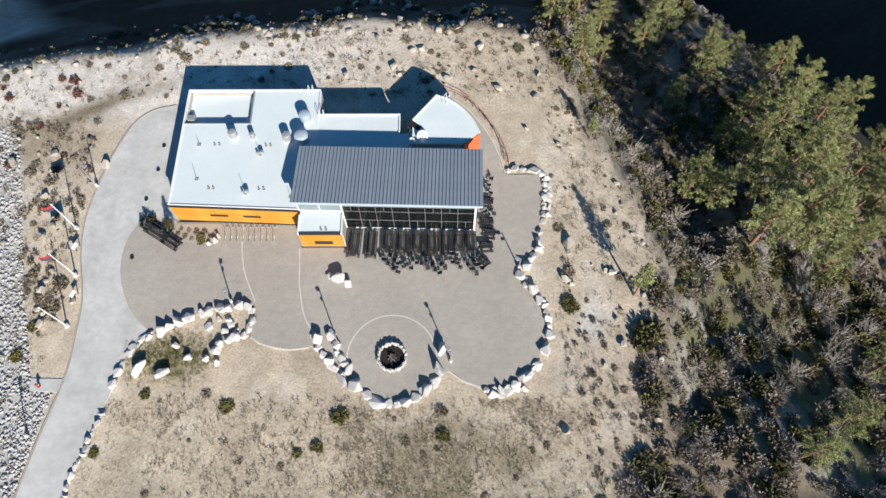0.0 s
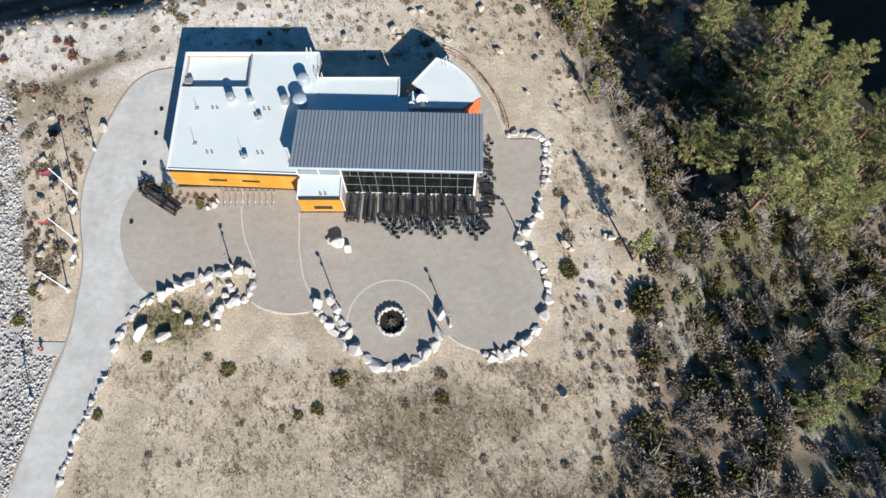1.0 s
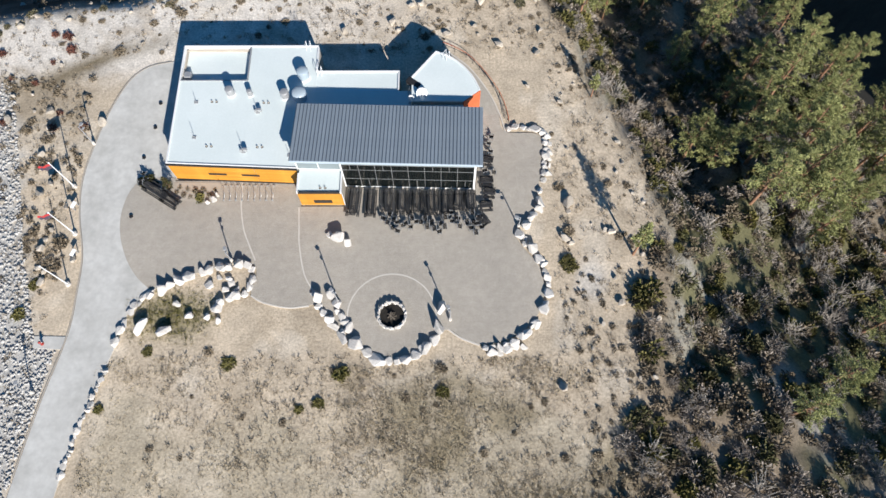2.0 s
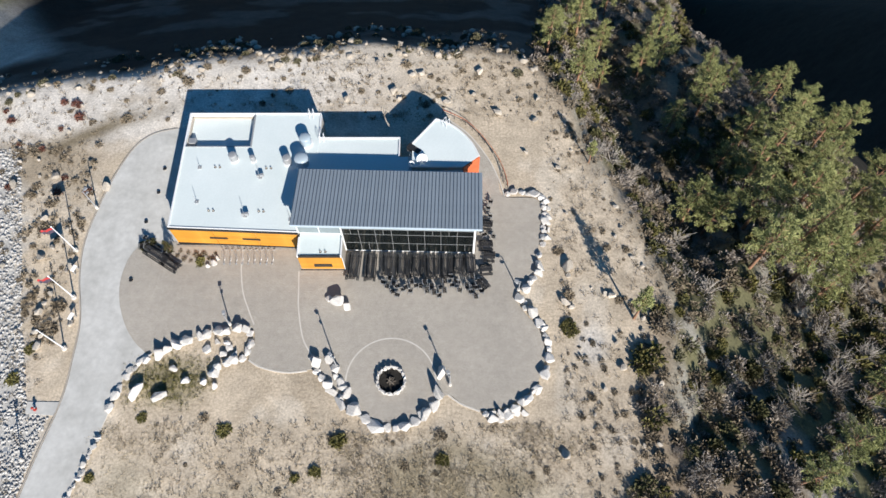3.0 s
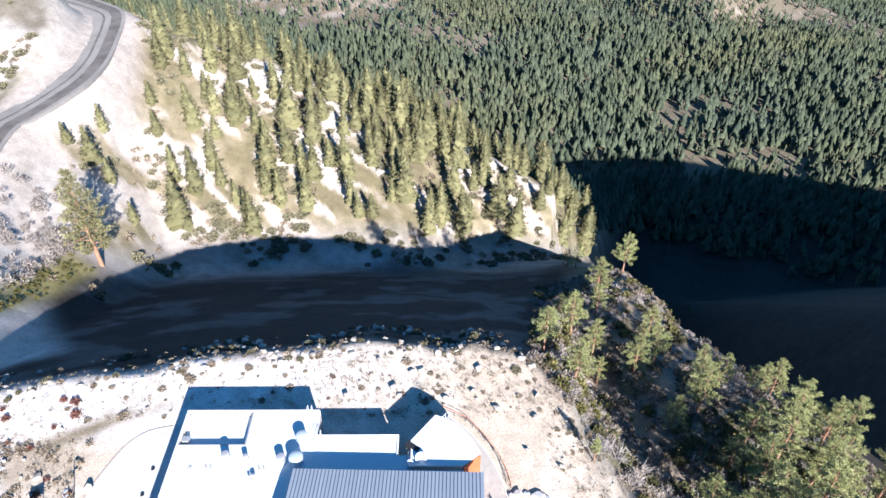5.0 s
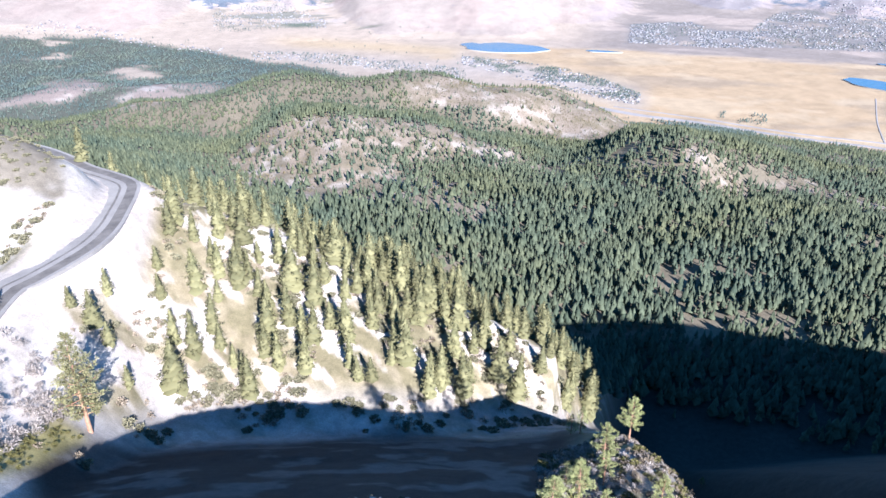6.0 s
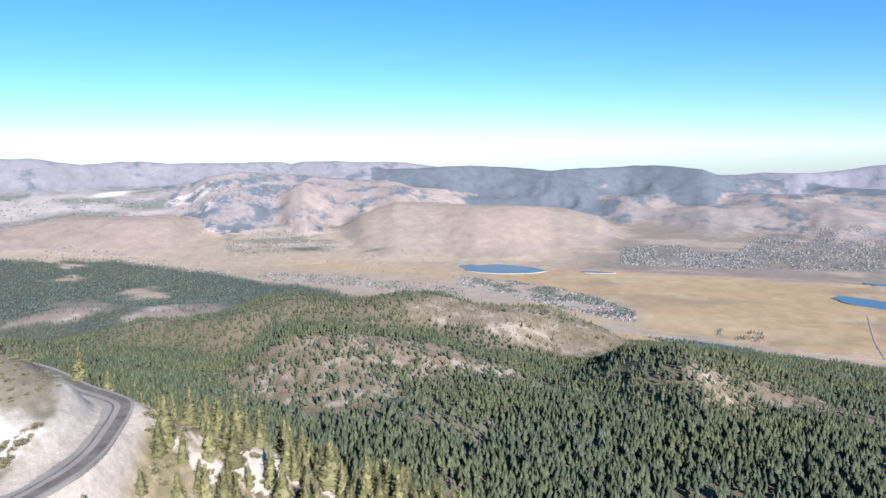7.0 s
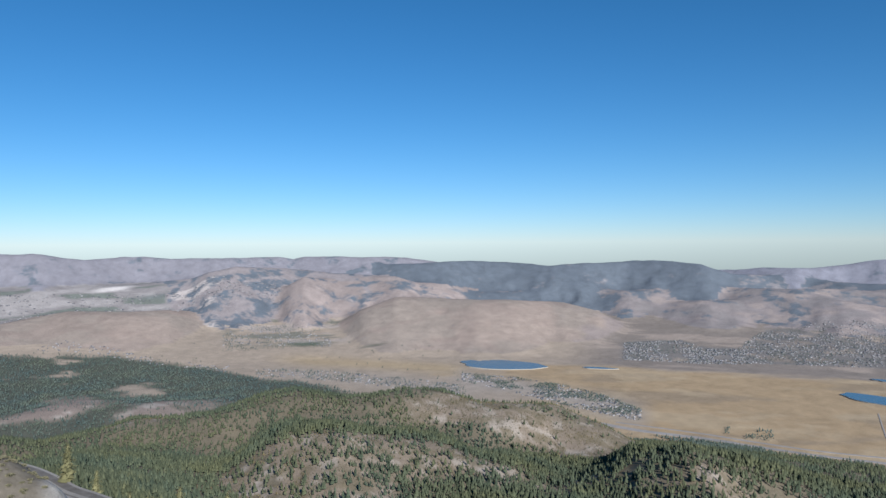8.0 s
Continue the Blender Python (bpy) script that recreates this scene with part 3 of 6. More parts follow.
def strip(pts, width, z0, z1):
    """A band of even width along a line."""
    p = np.array(pts, float)
    d = np.gradient(p, axis=0)
    n = np.stack([-d[:, 1], d[:, 0]], 1) / np.linalg.norm(d, axis=1)[:, None] * width / 2
    bm = bmesh.new()
    rows = [[bm.verts.new((*q, z)) for q, z in ((a + k, z0), (a + k, z1), (a - k, z1), (a - k, z0))] for a, k in zip(p, n)]
    for r, s in zip(rows, rows[1:]):
        for i in range(4):
            bm.faces.new((r[i], r[(i + 1) % 4], s[(i + 1) % 4], s[i]))
    bm.faces.new(rows[0]), bm.faces.new(rows[-1][::-1])
    bmesh.ops.recalc_face_normals(bm, faces=list(bm.faces))
    return bm


def setting(name, bm, material, label, category):
    me = bpy.data.meshes.new(name)
    bm.to_mesh(me)
    bm.free()
    me.materials.append(material)
    return tagged(new(name, me), label, category, kind="structure")


# ---------------------------------------------------------------- materials of the site
CONCRETE = surface("concrete", (0.45, 0.446, 0.425), (0.58, 0.578, 0.558), 0.3, 1.1, 0.9, bump=0.004, spread=0.18)
BAND = surface("pale_concrete", (0.53, 0.50, 0.46), (0.61, 0.58, 0.53), 0.8, 20, 0.9, bump=0.003, spread=0.15)
ROOF_WHITE = surface("white_membrane", (0.59, 0.66, 0.665), (0.66, 0.725, 0.73), 0.18, 4, 0.6, bump=0.003, spread=0.06)
ROOF_METAL = surface("blue_grey_steel", (0.29, 0.345, 0.395), (0.33, 0.385, 0.435), 0.4, 6, 0.45, 0.25, bump=0.0, spread=0.08, vary=0.08)
SEAM = surface("dark_seam", (0.10, 0.12, 0.15), (0.12, 0.14, 0.17), 1, 8, 0.5, 0.2, bump=0.0)
FASCIA = surface("pale_blue_fascia", (0.36, 0.44, 0.52), (0.40, 0.48, 0.56), 0.6, 6, 0.5, bump=0.0, spread=0.05)
BLACK_TRIM = surface("black_trim", (0.02, 0.021, 0.024), (0.03, 0.03, 0.032), 1, 9, 0.5, bump=0.0)
TIMBER = surface("honey_timber", (0.50, 0.22, 0.025), (0.62, 0.30, 0.045), 0.7, 14, 0.55, bump=0.002, spread=0.16, vary=0.14)
STUCCO = surface("buff_render", (0.38, 0.34, 0.29), (0.44, 0.40, 0.35), 0.8, 18, 0.9, bump=0.004)
CORTEN = surface("orange_red_panel", (0.50, 0.115, 0.045), (0.60, 0.15, 0.06), 0.8, 12, 0.7, bump=0.002)
WHITE_STEEL = surface("white_steel", (0.66, 0.68, 0.69), (0.74, 0.75, 0.76), 1.5, 12, 0.45, bump=0.0, spread=0.06)
GREY_STEEL = surface("galvanised_steel", (0.36, 0.37, 0.385), (0.46, 0.47, 0.48), 2.0, 14, 0.5, 0.4, bump=0.0)
BLACK_STEEL = surface("black_steel", (0.018, 0.018, 0.02), (0.035, 0.035, 0.038), 3.0, 20, 0.5, 0.3, bump=0.0, vary=0.3)
DARK_WOOD = surface("weathered_dark_wood", (0.020, 0.020, 0.022), (0.065, 0.065, 0.068), 1.2, 16, 0.55, bump=0.002, vary=0.6)
SOOT = surface("soot", (0.012, 0.011, 0.01), (0.03, 0.027, 0.024), 3, 14, 0.95, bump=0.01)
CHAR = surface("charred_log", (0.03, 0.026, 0.022), (0.20, 0.17, 0.14), 4, 20, 0.95, bump=0.01)
SANDY_GRANITE = surface("sandy_granite", (0.44, 0.39, 0.33), (0.60, 0.54, 0.46), 0.9, 7, 0.95, bump=0.05, spread=0.35, vary=0.3)
GRANITE = surface("pale_granite", (0.60, 0.57, 0.53), (0.76, 0.73, 0.69), 0.9, 7, 0.9, bump=0.05, spread=0.3, vary=0.22)
DARK_CLOTH = surface("dark_cloth", (0.05, 0.04, 0.06), (0.09, 0.07, 0.10), 2, 20, 0.8, bump=0.0)
RED_CLOTH = surface("red_cloth", (0.36, 0.03, 0.035), (0.44, 0.05, 0.05), 2, 20, 0.8, bump=0.0)
ASPHALT = surface("worn_asphalt", (0.19, 0.178, 0.162), (0.28, 0.265, 0.24), 0.09, 2, 0.9, bump=0.01, spread=0.2)
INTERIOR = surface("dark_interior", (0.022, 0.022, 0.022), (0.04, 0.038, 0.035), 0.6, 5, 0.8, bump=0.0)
DOME = surface("grey_acrylic", (0.30, 0.37, 0.43), (0.36, 0.43, 0.49), 1, 6, 0.25, bump=0.0, spread=0.05)
LAMP_GLASS = surface("lamp_lens", (0.55, 0.55, 0.52), (0.62, 0.62, 0.6), 2, 9, 0.3, bump=0.0)


def paver_material():
    m, t, b = nodes_of("warm_grey_pavers")
    c = t.nodes.new("ShaderNodeTexCoord")
    br = t.nodes.new("ShaderNodeTexBrick")
    br.inputs["Scale"].default_value = 2.6
    br.inputs["Mortar Size"].default_value = 0.018
    for i, v in (("Color1", (0.374, 0.343, 0.302, 1)), ("Color2", (0.432, 0.397, 0.352, 1)), ("Mortar", (0.27, 0.252, 0.215, 1))):
        br.inputs[i].default_value = v
    t.links.new(c.outputs["Object"], br.inputs["Vector"])
    col = br.outputs[0]
    for s, lo, hi in ((0.12, 0.90, 1.08), (1.1, 0.92, 1.06)):
        n = noise_node(t, s, 5, 0.6)
        col = mix_node(t, "MULTIPLY", 1.0, col, ramp_node(t, n.outputs[0], [(0.3, grey(lo)), (0.7, grey(hi))]).outputs[0])
    t.links.new(col, b.inputs["Base Color"])
    b.inputs["Roughness"].default_value = 0.92
    b.inputs["Specular IOR Level"].default_value = 0.2
    bump_node(t, b, br.outputs[1], -0.004)
    return m


def glass_material():
    m, t, b = nodes_of("tinted_glass")
    b.inputs["Base Color"].default_value = (0.045, 0.058, 0.06, 1)
    b.inputs["Roughness"].default_value = 0.03
    b.inputs["Transmission Weight"].default_value = 0.9
    b.inputs["IOR"].default_value = 1.45
    return m


PAVERS, GLASS = paver_material(), glass_material()
# upper panes: what the glass reflects is put into a pale opaque colour
PANE_REFLECTION = surface("pane_reflection_colour", (0.17, 0.21, 0.225), (0.22, 0.265, 0.28), 0.5, 5, 0.2, bump=0.0, spread=0.08)

# ---------------------------------------------------------------- drive, terrace and hill road
DRIVE_W = curve_points([(-44.6, 1), (-43.8, 6.6), (-42.9, 12.2), (-41.5, 19.2), (-41.4, 24), (-41.6, 28.5), (-42.9, 33.7), (-43.4, 38), (-43.0, 42.1), (-41.9, 47.5), (-40.1, 52.3), (-37.9, 54.5), (-35.0, 55.3)], 0.8)
DRIVE_E = curve_points([(-33.1, 24.3), (-35.1, 22.2), (-35.9, 19.0), (-36.9, 14.9), (-38.2, 10.6), (-39.1, 6.0), (-39.9, 1)], 0.8)
ARC_W = curve_points([(-33.6, 38.6), (-36.2, 38.3), (-37.6, 36.6), (-38.1, 33.7), (-37.7, 30.9), (-36.5, 28.0), (-34.9, 25.8), (-33.1, 24.3)], 0.5)
outline = [tuple(p) for p in DRIVE_W] + [(-32.2, 55.3), (-32.2, 38.6)] + [tuple(p) for p in ARC_W] + [tuple(p) for p in DRIVE_E[1:]]
setting("driveway", slab(outline, -0.15, 0.10), CONCRETE, "light grey poured concrete driveway curving to the building", "driveway")
edge_line = DRIVE_W + np.array([-0.12, 0.0])
setting("kerb", strip(edge_line[4:], 0.14, -0.1, 0.13), STUCCO, "thin weathered edging along the concrete driveway", "kerb")

SOUTH = curve_points([(-33.1, 24.3), (-30.8, 25.4), (-27.8, 26.5), (-24.7, 27.4), (-22.3, 27.6), (-21.4, 26.4), (-21.8, 23.8), (-20.4, 23.0), (-17.6, 22.4), (-15.2, 22.6), (-14.2, 22.4), (-12.8, 20.3), (-10.6, 18.3),
                      (-8.1, 16.8), (-5.7, 16.2), (-2.8, 17.1), (-0.8, 19.0), (0.5, 19.8), (1.8, 18.9), (3.8, 18.1), (7.2, 18.8), (10.0, 20.9), (11.2, 24.1), (10.8, 27.2), (9.3, 29.2), (8.4, 31.0), (9.4, 32.9), (10.8, 34.6),
                      (11.3, 37.6), (11.9, 42.3), (11.4, 44.5), (7.4, 44.9), (6.7, 47.6), (5.5, 50.6), (3.2, 54.2), (0.6, 56.6)], 0.5)
outline = [tuple(p) for p in SOUTH] + [(-0.6, 55.4), (2.0, 52.0), (4.3, 48.6), (4.4, 44), (3.7, 37.1), (-11.7, 37.1), (-11.7, 34.7), (-17, 34.7), (-17, 38.1), (-32.3, 38.1), (-32.3, 38.55)]
outline += [tuple(p) for p in ARC_W[:-1]]
setting("terrace", slab(outline, -0.15, 0.12), PAVERS, "warm grey paved terrace round the visitor building", "terrace")
for pts in ([(-24.2, 37.9), (-24.1, 35.2), (-23.5, 32.0), (-22.6, 29.8), (-21.7, 27.9)], [(-17.2, 34.6), (-17.0, 32.0), (-16.8, 29.8), (-16.0, 26.3), (-14.8, 24.2)],
            [(-21.8, 23.7), (-20.4, 22.9), (-17.6, 22.3), (-15.2, 22.5)], [(0.4, 19.8), (1.8, 18.8), (3.8, 18.0)],
            [(-5.9 + 4.95 * math.cos(radians(q)), 21.3 + 4.95 * math.sin(radians(q))) for q in range(-14, 196, 10)],
            [(7.5, 44.9), (6.8, 47.6), (5.6, 50.6), (3.3, 54.2), (0.7, 56.6)]):
    setting("paving_band", strip(curve_points(pts, 0.4), 0.15, -0.1, 0.126), BAND, "narrow pale concrete band set flush in paving", "paving band")
setting("road", strip(np.array(ROAD_LINE), 10.6, ROAD_Z - 1.0, ROAD_Z + 0.12), ASPHALT, "worn grey two lane mountain road bending round the knoll", "road")

road_dir = np.gradient(np.array(ROAD_LINE), axis=0)
road_dir /= np.linalg.norm(road_dir, axis=1)[:, None]
road_side = np.stack([road_dir[:, 1], -road_dir[:, 0]], 1)
DARK_ASPHALT = surface("tyre_worn_asphalt", (0.095, 0.087, 0.077), (0.17, 0.156, 0.138), 0.25, 3, 0.9, bump=0.005, spread=0.25)
for off, width in ((2.4, 3.4), (-1.6, 0.8)):
    setting("wheel_track", strip(ROAD_LINE + road_side * off, width, ROAD_Z - 0.9, ROAD_Z + 0.128), DARK_ASPHALT, "darker tyre worn track along the mountain road", "road wear")

# ---------------------------------------------------------------- the visitor building
ZR4, WINGZ = 4.0, 4.7
house = thing("visitor_building", "low visitor building with white flat roofs and honey timber walls", "building", -14, 46, 0)
HM0 = Matrix.Translation((14, -46, 0))


def turned(x, y, degrees):
    """The building's space, turned a little about a corner: its wings are not quite square to each other."""
    return HM0 @ Matrix.Translation((x, y, 0)) @ Matrix.Rotation(radians(degrees), 4, "Z") @ Matrix.Translation((-x, -y, 0))


SQUARE, FRONT, HALL = HM0, turned(-24.5, 38.05, -2.6), turned(4.4, 40.5, -1.5)
HM = SQUARE


def hpieces(name, material, *specs, label="", bevel=0.0):
    """One part for each box."""
    for spec in specs:
        hpart(name, boxes(spec, bevel=bevel), material, label=label)


def hpart(name, bm, material, parent=None, label="", smooth_faces=False):
    bm.transform(HM)
    return part(name, bm, material, parent or house, label, smooth_faces)


# walls, set round open rooms
hpieces("wall", STUCCO, (-32, 38.35, 0, -31.7, 54.7, 3.6), (-32, 54.4, 0, -15.5, 54.7, 3.6), (-15.8, 51, 0, -15.5, 54.4, 3.6), (-15.5, 50.7, 0, -5.5, 51, 3.6), (-5.8, 48, 0, -5.5, 50.7, 3.6), label="buff rendered outer walls")
HM = FRONT
hpieces("wall", STUCCO, (-32.0, 38.06, 0, -16.9, 38.3, 3.6), label="buff rendered outer walls")
board = None
for k in range(9):
    z = 0.42 + k * 0.36
    for x0, x1 in ((-32.0, -27.05), (-27.0, -22.05), (-22.0, -17.05)):
        if board is None:
            board = hpart("board", boxes((x0, 37.98, z, x1, 38.05, z + 0.335), bevel=0.008), TIMBER)
        else:
            share("board", board, house, Matrix.Translation(FRONT.to_3x3() @ Vector((x0 + 32.0, 0, z - 0.42))))
hpart("base_strip", boxes((-32.0, 37.96, 0, -16.95, 38.05, 0.40)), BLACK_TRIM, label="dark base strip under the timber")
for x0 in (-27.7, -23.8):
    w = hpart("window", boxes((x0, 37.93, 1.78, x0 + 2.1, 37.97, 1.84), (x0, 37.93, 2.10, x0 + 2.1, 37.97, 2.16), (x0, 37.93, 1.84, x0 + 0.06, 37.97, 2.10), (x0 + 2.04, 37.93, 1.84, x0 + 2.1, 37.97, 2.10)), BLACK_TRIM, label="slim dark slot window")
    hpart("pane", boxes((x0 + 0.06, 37.95, 1.84, x0 + 2.04, 37.965, 2.10)), BLACK_TRIM, w)
hpart("fascia", boxes((-32.15, 37.92, 3.68, -16.9, 38.04, 4.02)), BLACK_TRIM, label="black roof edge strip")
hpieces("parapet", WHITE_STEEL, (-32.0, 38.05, ZR4 - 0.3, -16.95, 38.2, ZR4 + 0.10), bevel=0.02, label="white metal coping")
HM = SQUARE
# flat roofs with raised edges; the north-west bay lies lower
hpart("roof", slab([(-31.95, 38.5), (-16.9, 37.8), (-16.9, 49.6), (-31.95, 49.6)], 3.6, ZR4), ROOF_WHITE, label="white membrane flat roof")
hpieces("roof", ROOF_WHITE, (-23.7, 49.6, 3.6, -15.5, 54.65, ZR4), (-16.9, 43.9, 3.6, -15.5, 49.6, ZR4), label="white membrane flat roof")
hpieces("roof", ROOF_WHITE, (-31.7, 49.75, 2.9, -23.95, 54.5, 3.25), label="white sunken roof bay")
hpieces("roof", ROOF_WHITE, (-15.5, 43.9, 3.6, -5.5, 50.95, ZR4 - 0.05), (-5.5, 43.9, 3.6, -3.2, 48.2, ZR4 - 0.05), label="white membrane flat roof")
hpart("parapet", boxes((-32.06, 38.4, ZR4 - 0.6, -31.88, 54.75, ZR4 + 0.13), (-31.88, 54.57, ZR4 - 0.6, -15.5, 54.75, ZR4 + 0.13), (-15.62, 51.0, ZR4 - 0.6, -15.44, 54.57, ZR4 + 0.13),
                       bevel=0.02), WHITE_STEEL, label="white metal coping")
hpieces("parapet", GREY_STEEL, (-31.88, 49.6, 3.2, -23.7, 49.72, ZR4 + 0.08), (-23.88, 49.72, 3.2, -23.72, 54.57, ZR4 + 0.08), label="grey edge of the sunken roof bay")
hpieces("parapet", WHITE_STEEL, (-15.44, 50.85, ZR4 - 0.3, -5.45, 51.03, ZR4 + 0.12), (-5.62, 48.2, ZR4 - 0.3, -5.45, 50.85, ZR4 + 0.12), bevel=0.02, label="white metal coping")
# curved wing
arc = curve_points([(-1.0, 53.3), (0.7, 52.5), (2.2, 51.2), (3.4, 49.6), (4.2, 47.8)], 0.3)
wing = [(-3.9, 49.6)] + [tuple(p) for p in arc] + [(2.3, 46.3), (-3.9, 46.3)]
hpart("wall", slab(wing, 0, WINGZ - 0.25), STUCCO, label="buff curved wall of the round wing")
hpart("roof", slab(wing, WINGZ - 0.246, WINGZ), ROOF_WHITE, label="white roof of the round wing")
hpart("parapet", strip([(-3.9, 49.6)] + [tuple(p) for p in arc], 0.16, WINGZ - 0.3, WINGZ + 0.12), WHITE_STEEL, label="white metal coping")
hpart("wall_panel", strip([(2.25, 46.2), (3.25, 46.97), (4.25, 47.74)], 0.14, 0.1, WINGZ - 0.03), CORTEN, label="orange red metal wall panel")
hpieces("roof", ROOF_WHITE, (-3.2, 43.9, 3.6, 2.25, 46.25, ZR4 - 0.05), label="white membrane flat roof")
hpieces("wall", STUCCO, (2.0, 43.9, 0, 2.25, 46.2, 3.6), label="buff rendered outer walls")

# the tall glazed hall under the shed roof
HM = HALL
SX0, SX1, SY0, SY1, SZ0, SZ1 = -17.12, 4.33, 36.55, 44.45, 6.95, 6.15
hpieces("wall", STUCCO, (-16.9, 43.7, ZR4 - 0.4, 3.6, 43.95, 6.0), (-16.9, 37.4, 3.6, -16.65, 43.7, 6.0), label="buff upper wall of the hall")
hpieces("wall", STUCCO, (3.45, 37.3, 0, 3.7, 44.2, 6.0), label="buff end wall of the hall")
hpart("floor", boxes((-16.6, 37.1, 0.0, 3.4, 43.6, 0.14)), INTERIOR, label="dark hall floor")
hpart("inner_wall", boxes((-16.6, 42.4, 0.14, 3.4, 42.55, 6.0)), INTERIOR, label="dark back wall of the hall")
rise = math.atan2(SZ1 - SZ0, SY1 - SY0)
RM = Matrix.Translation((SX0, SY0, SZ0)) @ Matrix.Rotation(rise, 4, "X")
length = math.hypot(SY1 - SY0, SZ1 - SZ0)


def roof_bm(bm):
    bm.transform(RM)
    return bm


metal = hpart("metal_roof", roof_bm(boxes((0, 0.02, -0.30, SX1 - SX0, length, -0.03))), FASCIA, label="blue-grey standing seam metal roof")
N = 52
wp = (SX1 - SX0) / N
pan = hpart("roof_panel", roof_bm(boxes((0.012, 0, -0.028, wp - 0.012, length + 0.03, 0.0))), ROOF_METAL, metal)
rib = hpart("seam", roof_bm(boxes((-0.028, -0.01, -0.028, 0.028, length + 0.04, 0.055))), SEAM, metal)
for k in range(1, N):
    share("roof_panel", pan, metal, Matrix.Translation(HALL.to_3x3() @ Vector((k * wp, 0, 0))))
    share("seam", rib, metal, Matrix.Translation(HALL.to_3x3() @ Vector((k * wp, 0, 0))))
hpart("fascia", boxes((SX0, SY0 - 0.05, 6.60, SX1, SY0 + 0.04, 6.93)), FASCIA, label="pale blue-grey fascia under the eave")
hpart("soffit", boxes((SX0, SY0 + 0.04, 6.38, SX1, 37.5, 6.44)), FASCIA)
# glazed south front
GY, TOP = 36.98, 6.38
glazing = hpart("window_wall", boxes((-11.75, GY - 0.06, 0.12, -11.6, GY + 0.06, TOP), (3.45, GY - 0.10, 0.12, 3.68, GY + 0.10, TOP), (-11.6, GY - 0.06, 0.12, 3.45, GY + 0.06, 0.26), (-11.6, GY - 0.06, TOP - 0.14, 3.45, GY + 0.06, TOP)), WHITE_STEEL, label="tall glazed front with white frames")
rows = [0.26, 2.2, 4.3, 5.5, TOP - 0.14]
for z in rows[1:-1]:
    hpart("transom", boxes((-11.6, GY - 0.03, z - 0.018, 3.45, GY + 0.03, z + 0.018)), GREY_STEEL, glazing)
bay = 15.05 / 8
for r in range(4):
    z0, z1 = rows[r] + 0.035, rows[r + 1] - 0.035
    cuts = [-11.6 + k * bay for k in range(9)]
    if r in (0, 2):
        cuts += [-11.6 + (k + 0.5) * bay for k in ((1, 4, 7) if r == 0 else (0, 2, 5, 6))]
    cuts = sorted(cuts)
    for c in cuts[1:-1]:
        hpart("mullion", boxes((c - 0.016, GY - 0.03, z0, c + 0.016, GY + 0.03, z1)), GREY_STEEL, glazing)
    for a, b in zip(cuts, cuts[1:]):
        p = hpart("pane", boxes((a + 0.03, GY - 0.008, z0, b - 0.03, GY + 0.008, z1)), PANE_REFLECTION if r == 3 else GLASS, glazing)
        p.visible_shadow = False
# clerestory over the porch
clere = hpart("window_wall", boxes((-16.9, GY + 0.3, 3.6, -16.75, GY + 0.4, TOP), (-11.9, GY + 0.3, 3.6, -11.76, GY + 0.4, TOP), (-16.75, GY + 0.3, 3.6, -11.9, GY + 0.4, 3.75), (-14.4, GY + 0.3, 3.75, -14.3, GY + 0.4, TOP)), WHITE_STEEL, label="clerestory glazing with white frames")
for a, b in ((-16.75, -14.4), (-14.3, -11.9)):
    hpart("pane", boxes((a, GY + 0.33, 3.75, b, GY + 0.35, TOP)), PANE_REFLECTION, clere).visible_shadow = False
HM = SQUARE
# porch
hpart("porch", boxes((-16.8, 34.92, 0, -16.55, 37.3, 3.4), (-12.05, 34.92, 0, -11.8, 37.3, 3.4), (-16.55, 34.95, 0, -12.05, 35.1, 3.4)), STUCCO, label="projecting timber clad porch")
hpieces("roof", ROOF_WHITE, (-16.75, 35.0, 3.4, -11.85, 37.9, 3.52), label="white porch roof")
hpieces("parapet", WHITE_STEEL, (-16.88, 34.86, 3.2, -16.72, 37.3, 3.72), (-11.92, 34.86, 3.2, -11.76, 37.3, 3.72), bevel=0.02, label="white metal coping")
hpieces("parapet", BLACK_TRIM, (-16.72, 34.86, 3.22, -11.92, 34.98, 3.66), label="black roof edge strip")
pb = None
for k in range(8):
    z = 0.30 + k * 0.365
    if pb is None:
        pb = hpart("board", boxes((-16.82, 34.84, z, -11.78, 34.91, z + 0.34), bevel=0.008), TIMBER)
    else:
        share("board", pb, house, Matrix.Translation((0, 0, z - 0.30)))
w = hpart("window", boxes((-15.2, 34.78, 0.95, -13.1, 34.83, 1.02), (-15.2, 34.78, 1.58, -13.1, 34.83, 1.65), (-15.2, 34.78, 1.02, -15.12, 34.83, 1.58), (-13.18, 34.78, 1.02, -13.1, 34.83, 1.58)), BLACK_TRIM, label="low dark framed window")
hpart("pane", boxes((-15.12, 34.80, 1.02, -13.18, 34.825, 1.58)), INTERIOR, w)
hpart("downpipe", rod(bmesh.new(), (-11.7, 34.8, 0.1), (-11.7, 34.8, 3.3), 0.05), WHITE_STEEL)


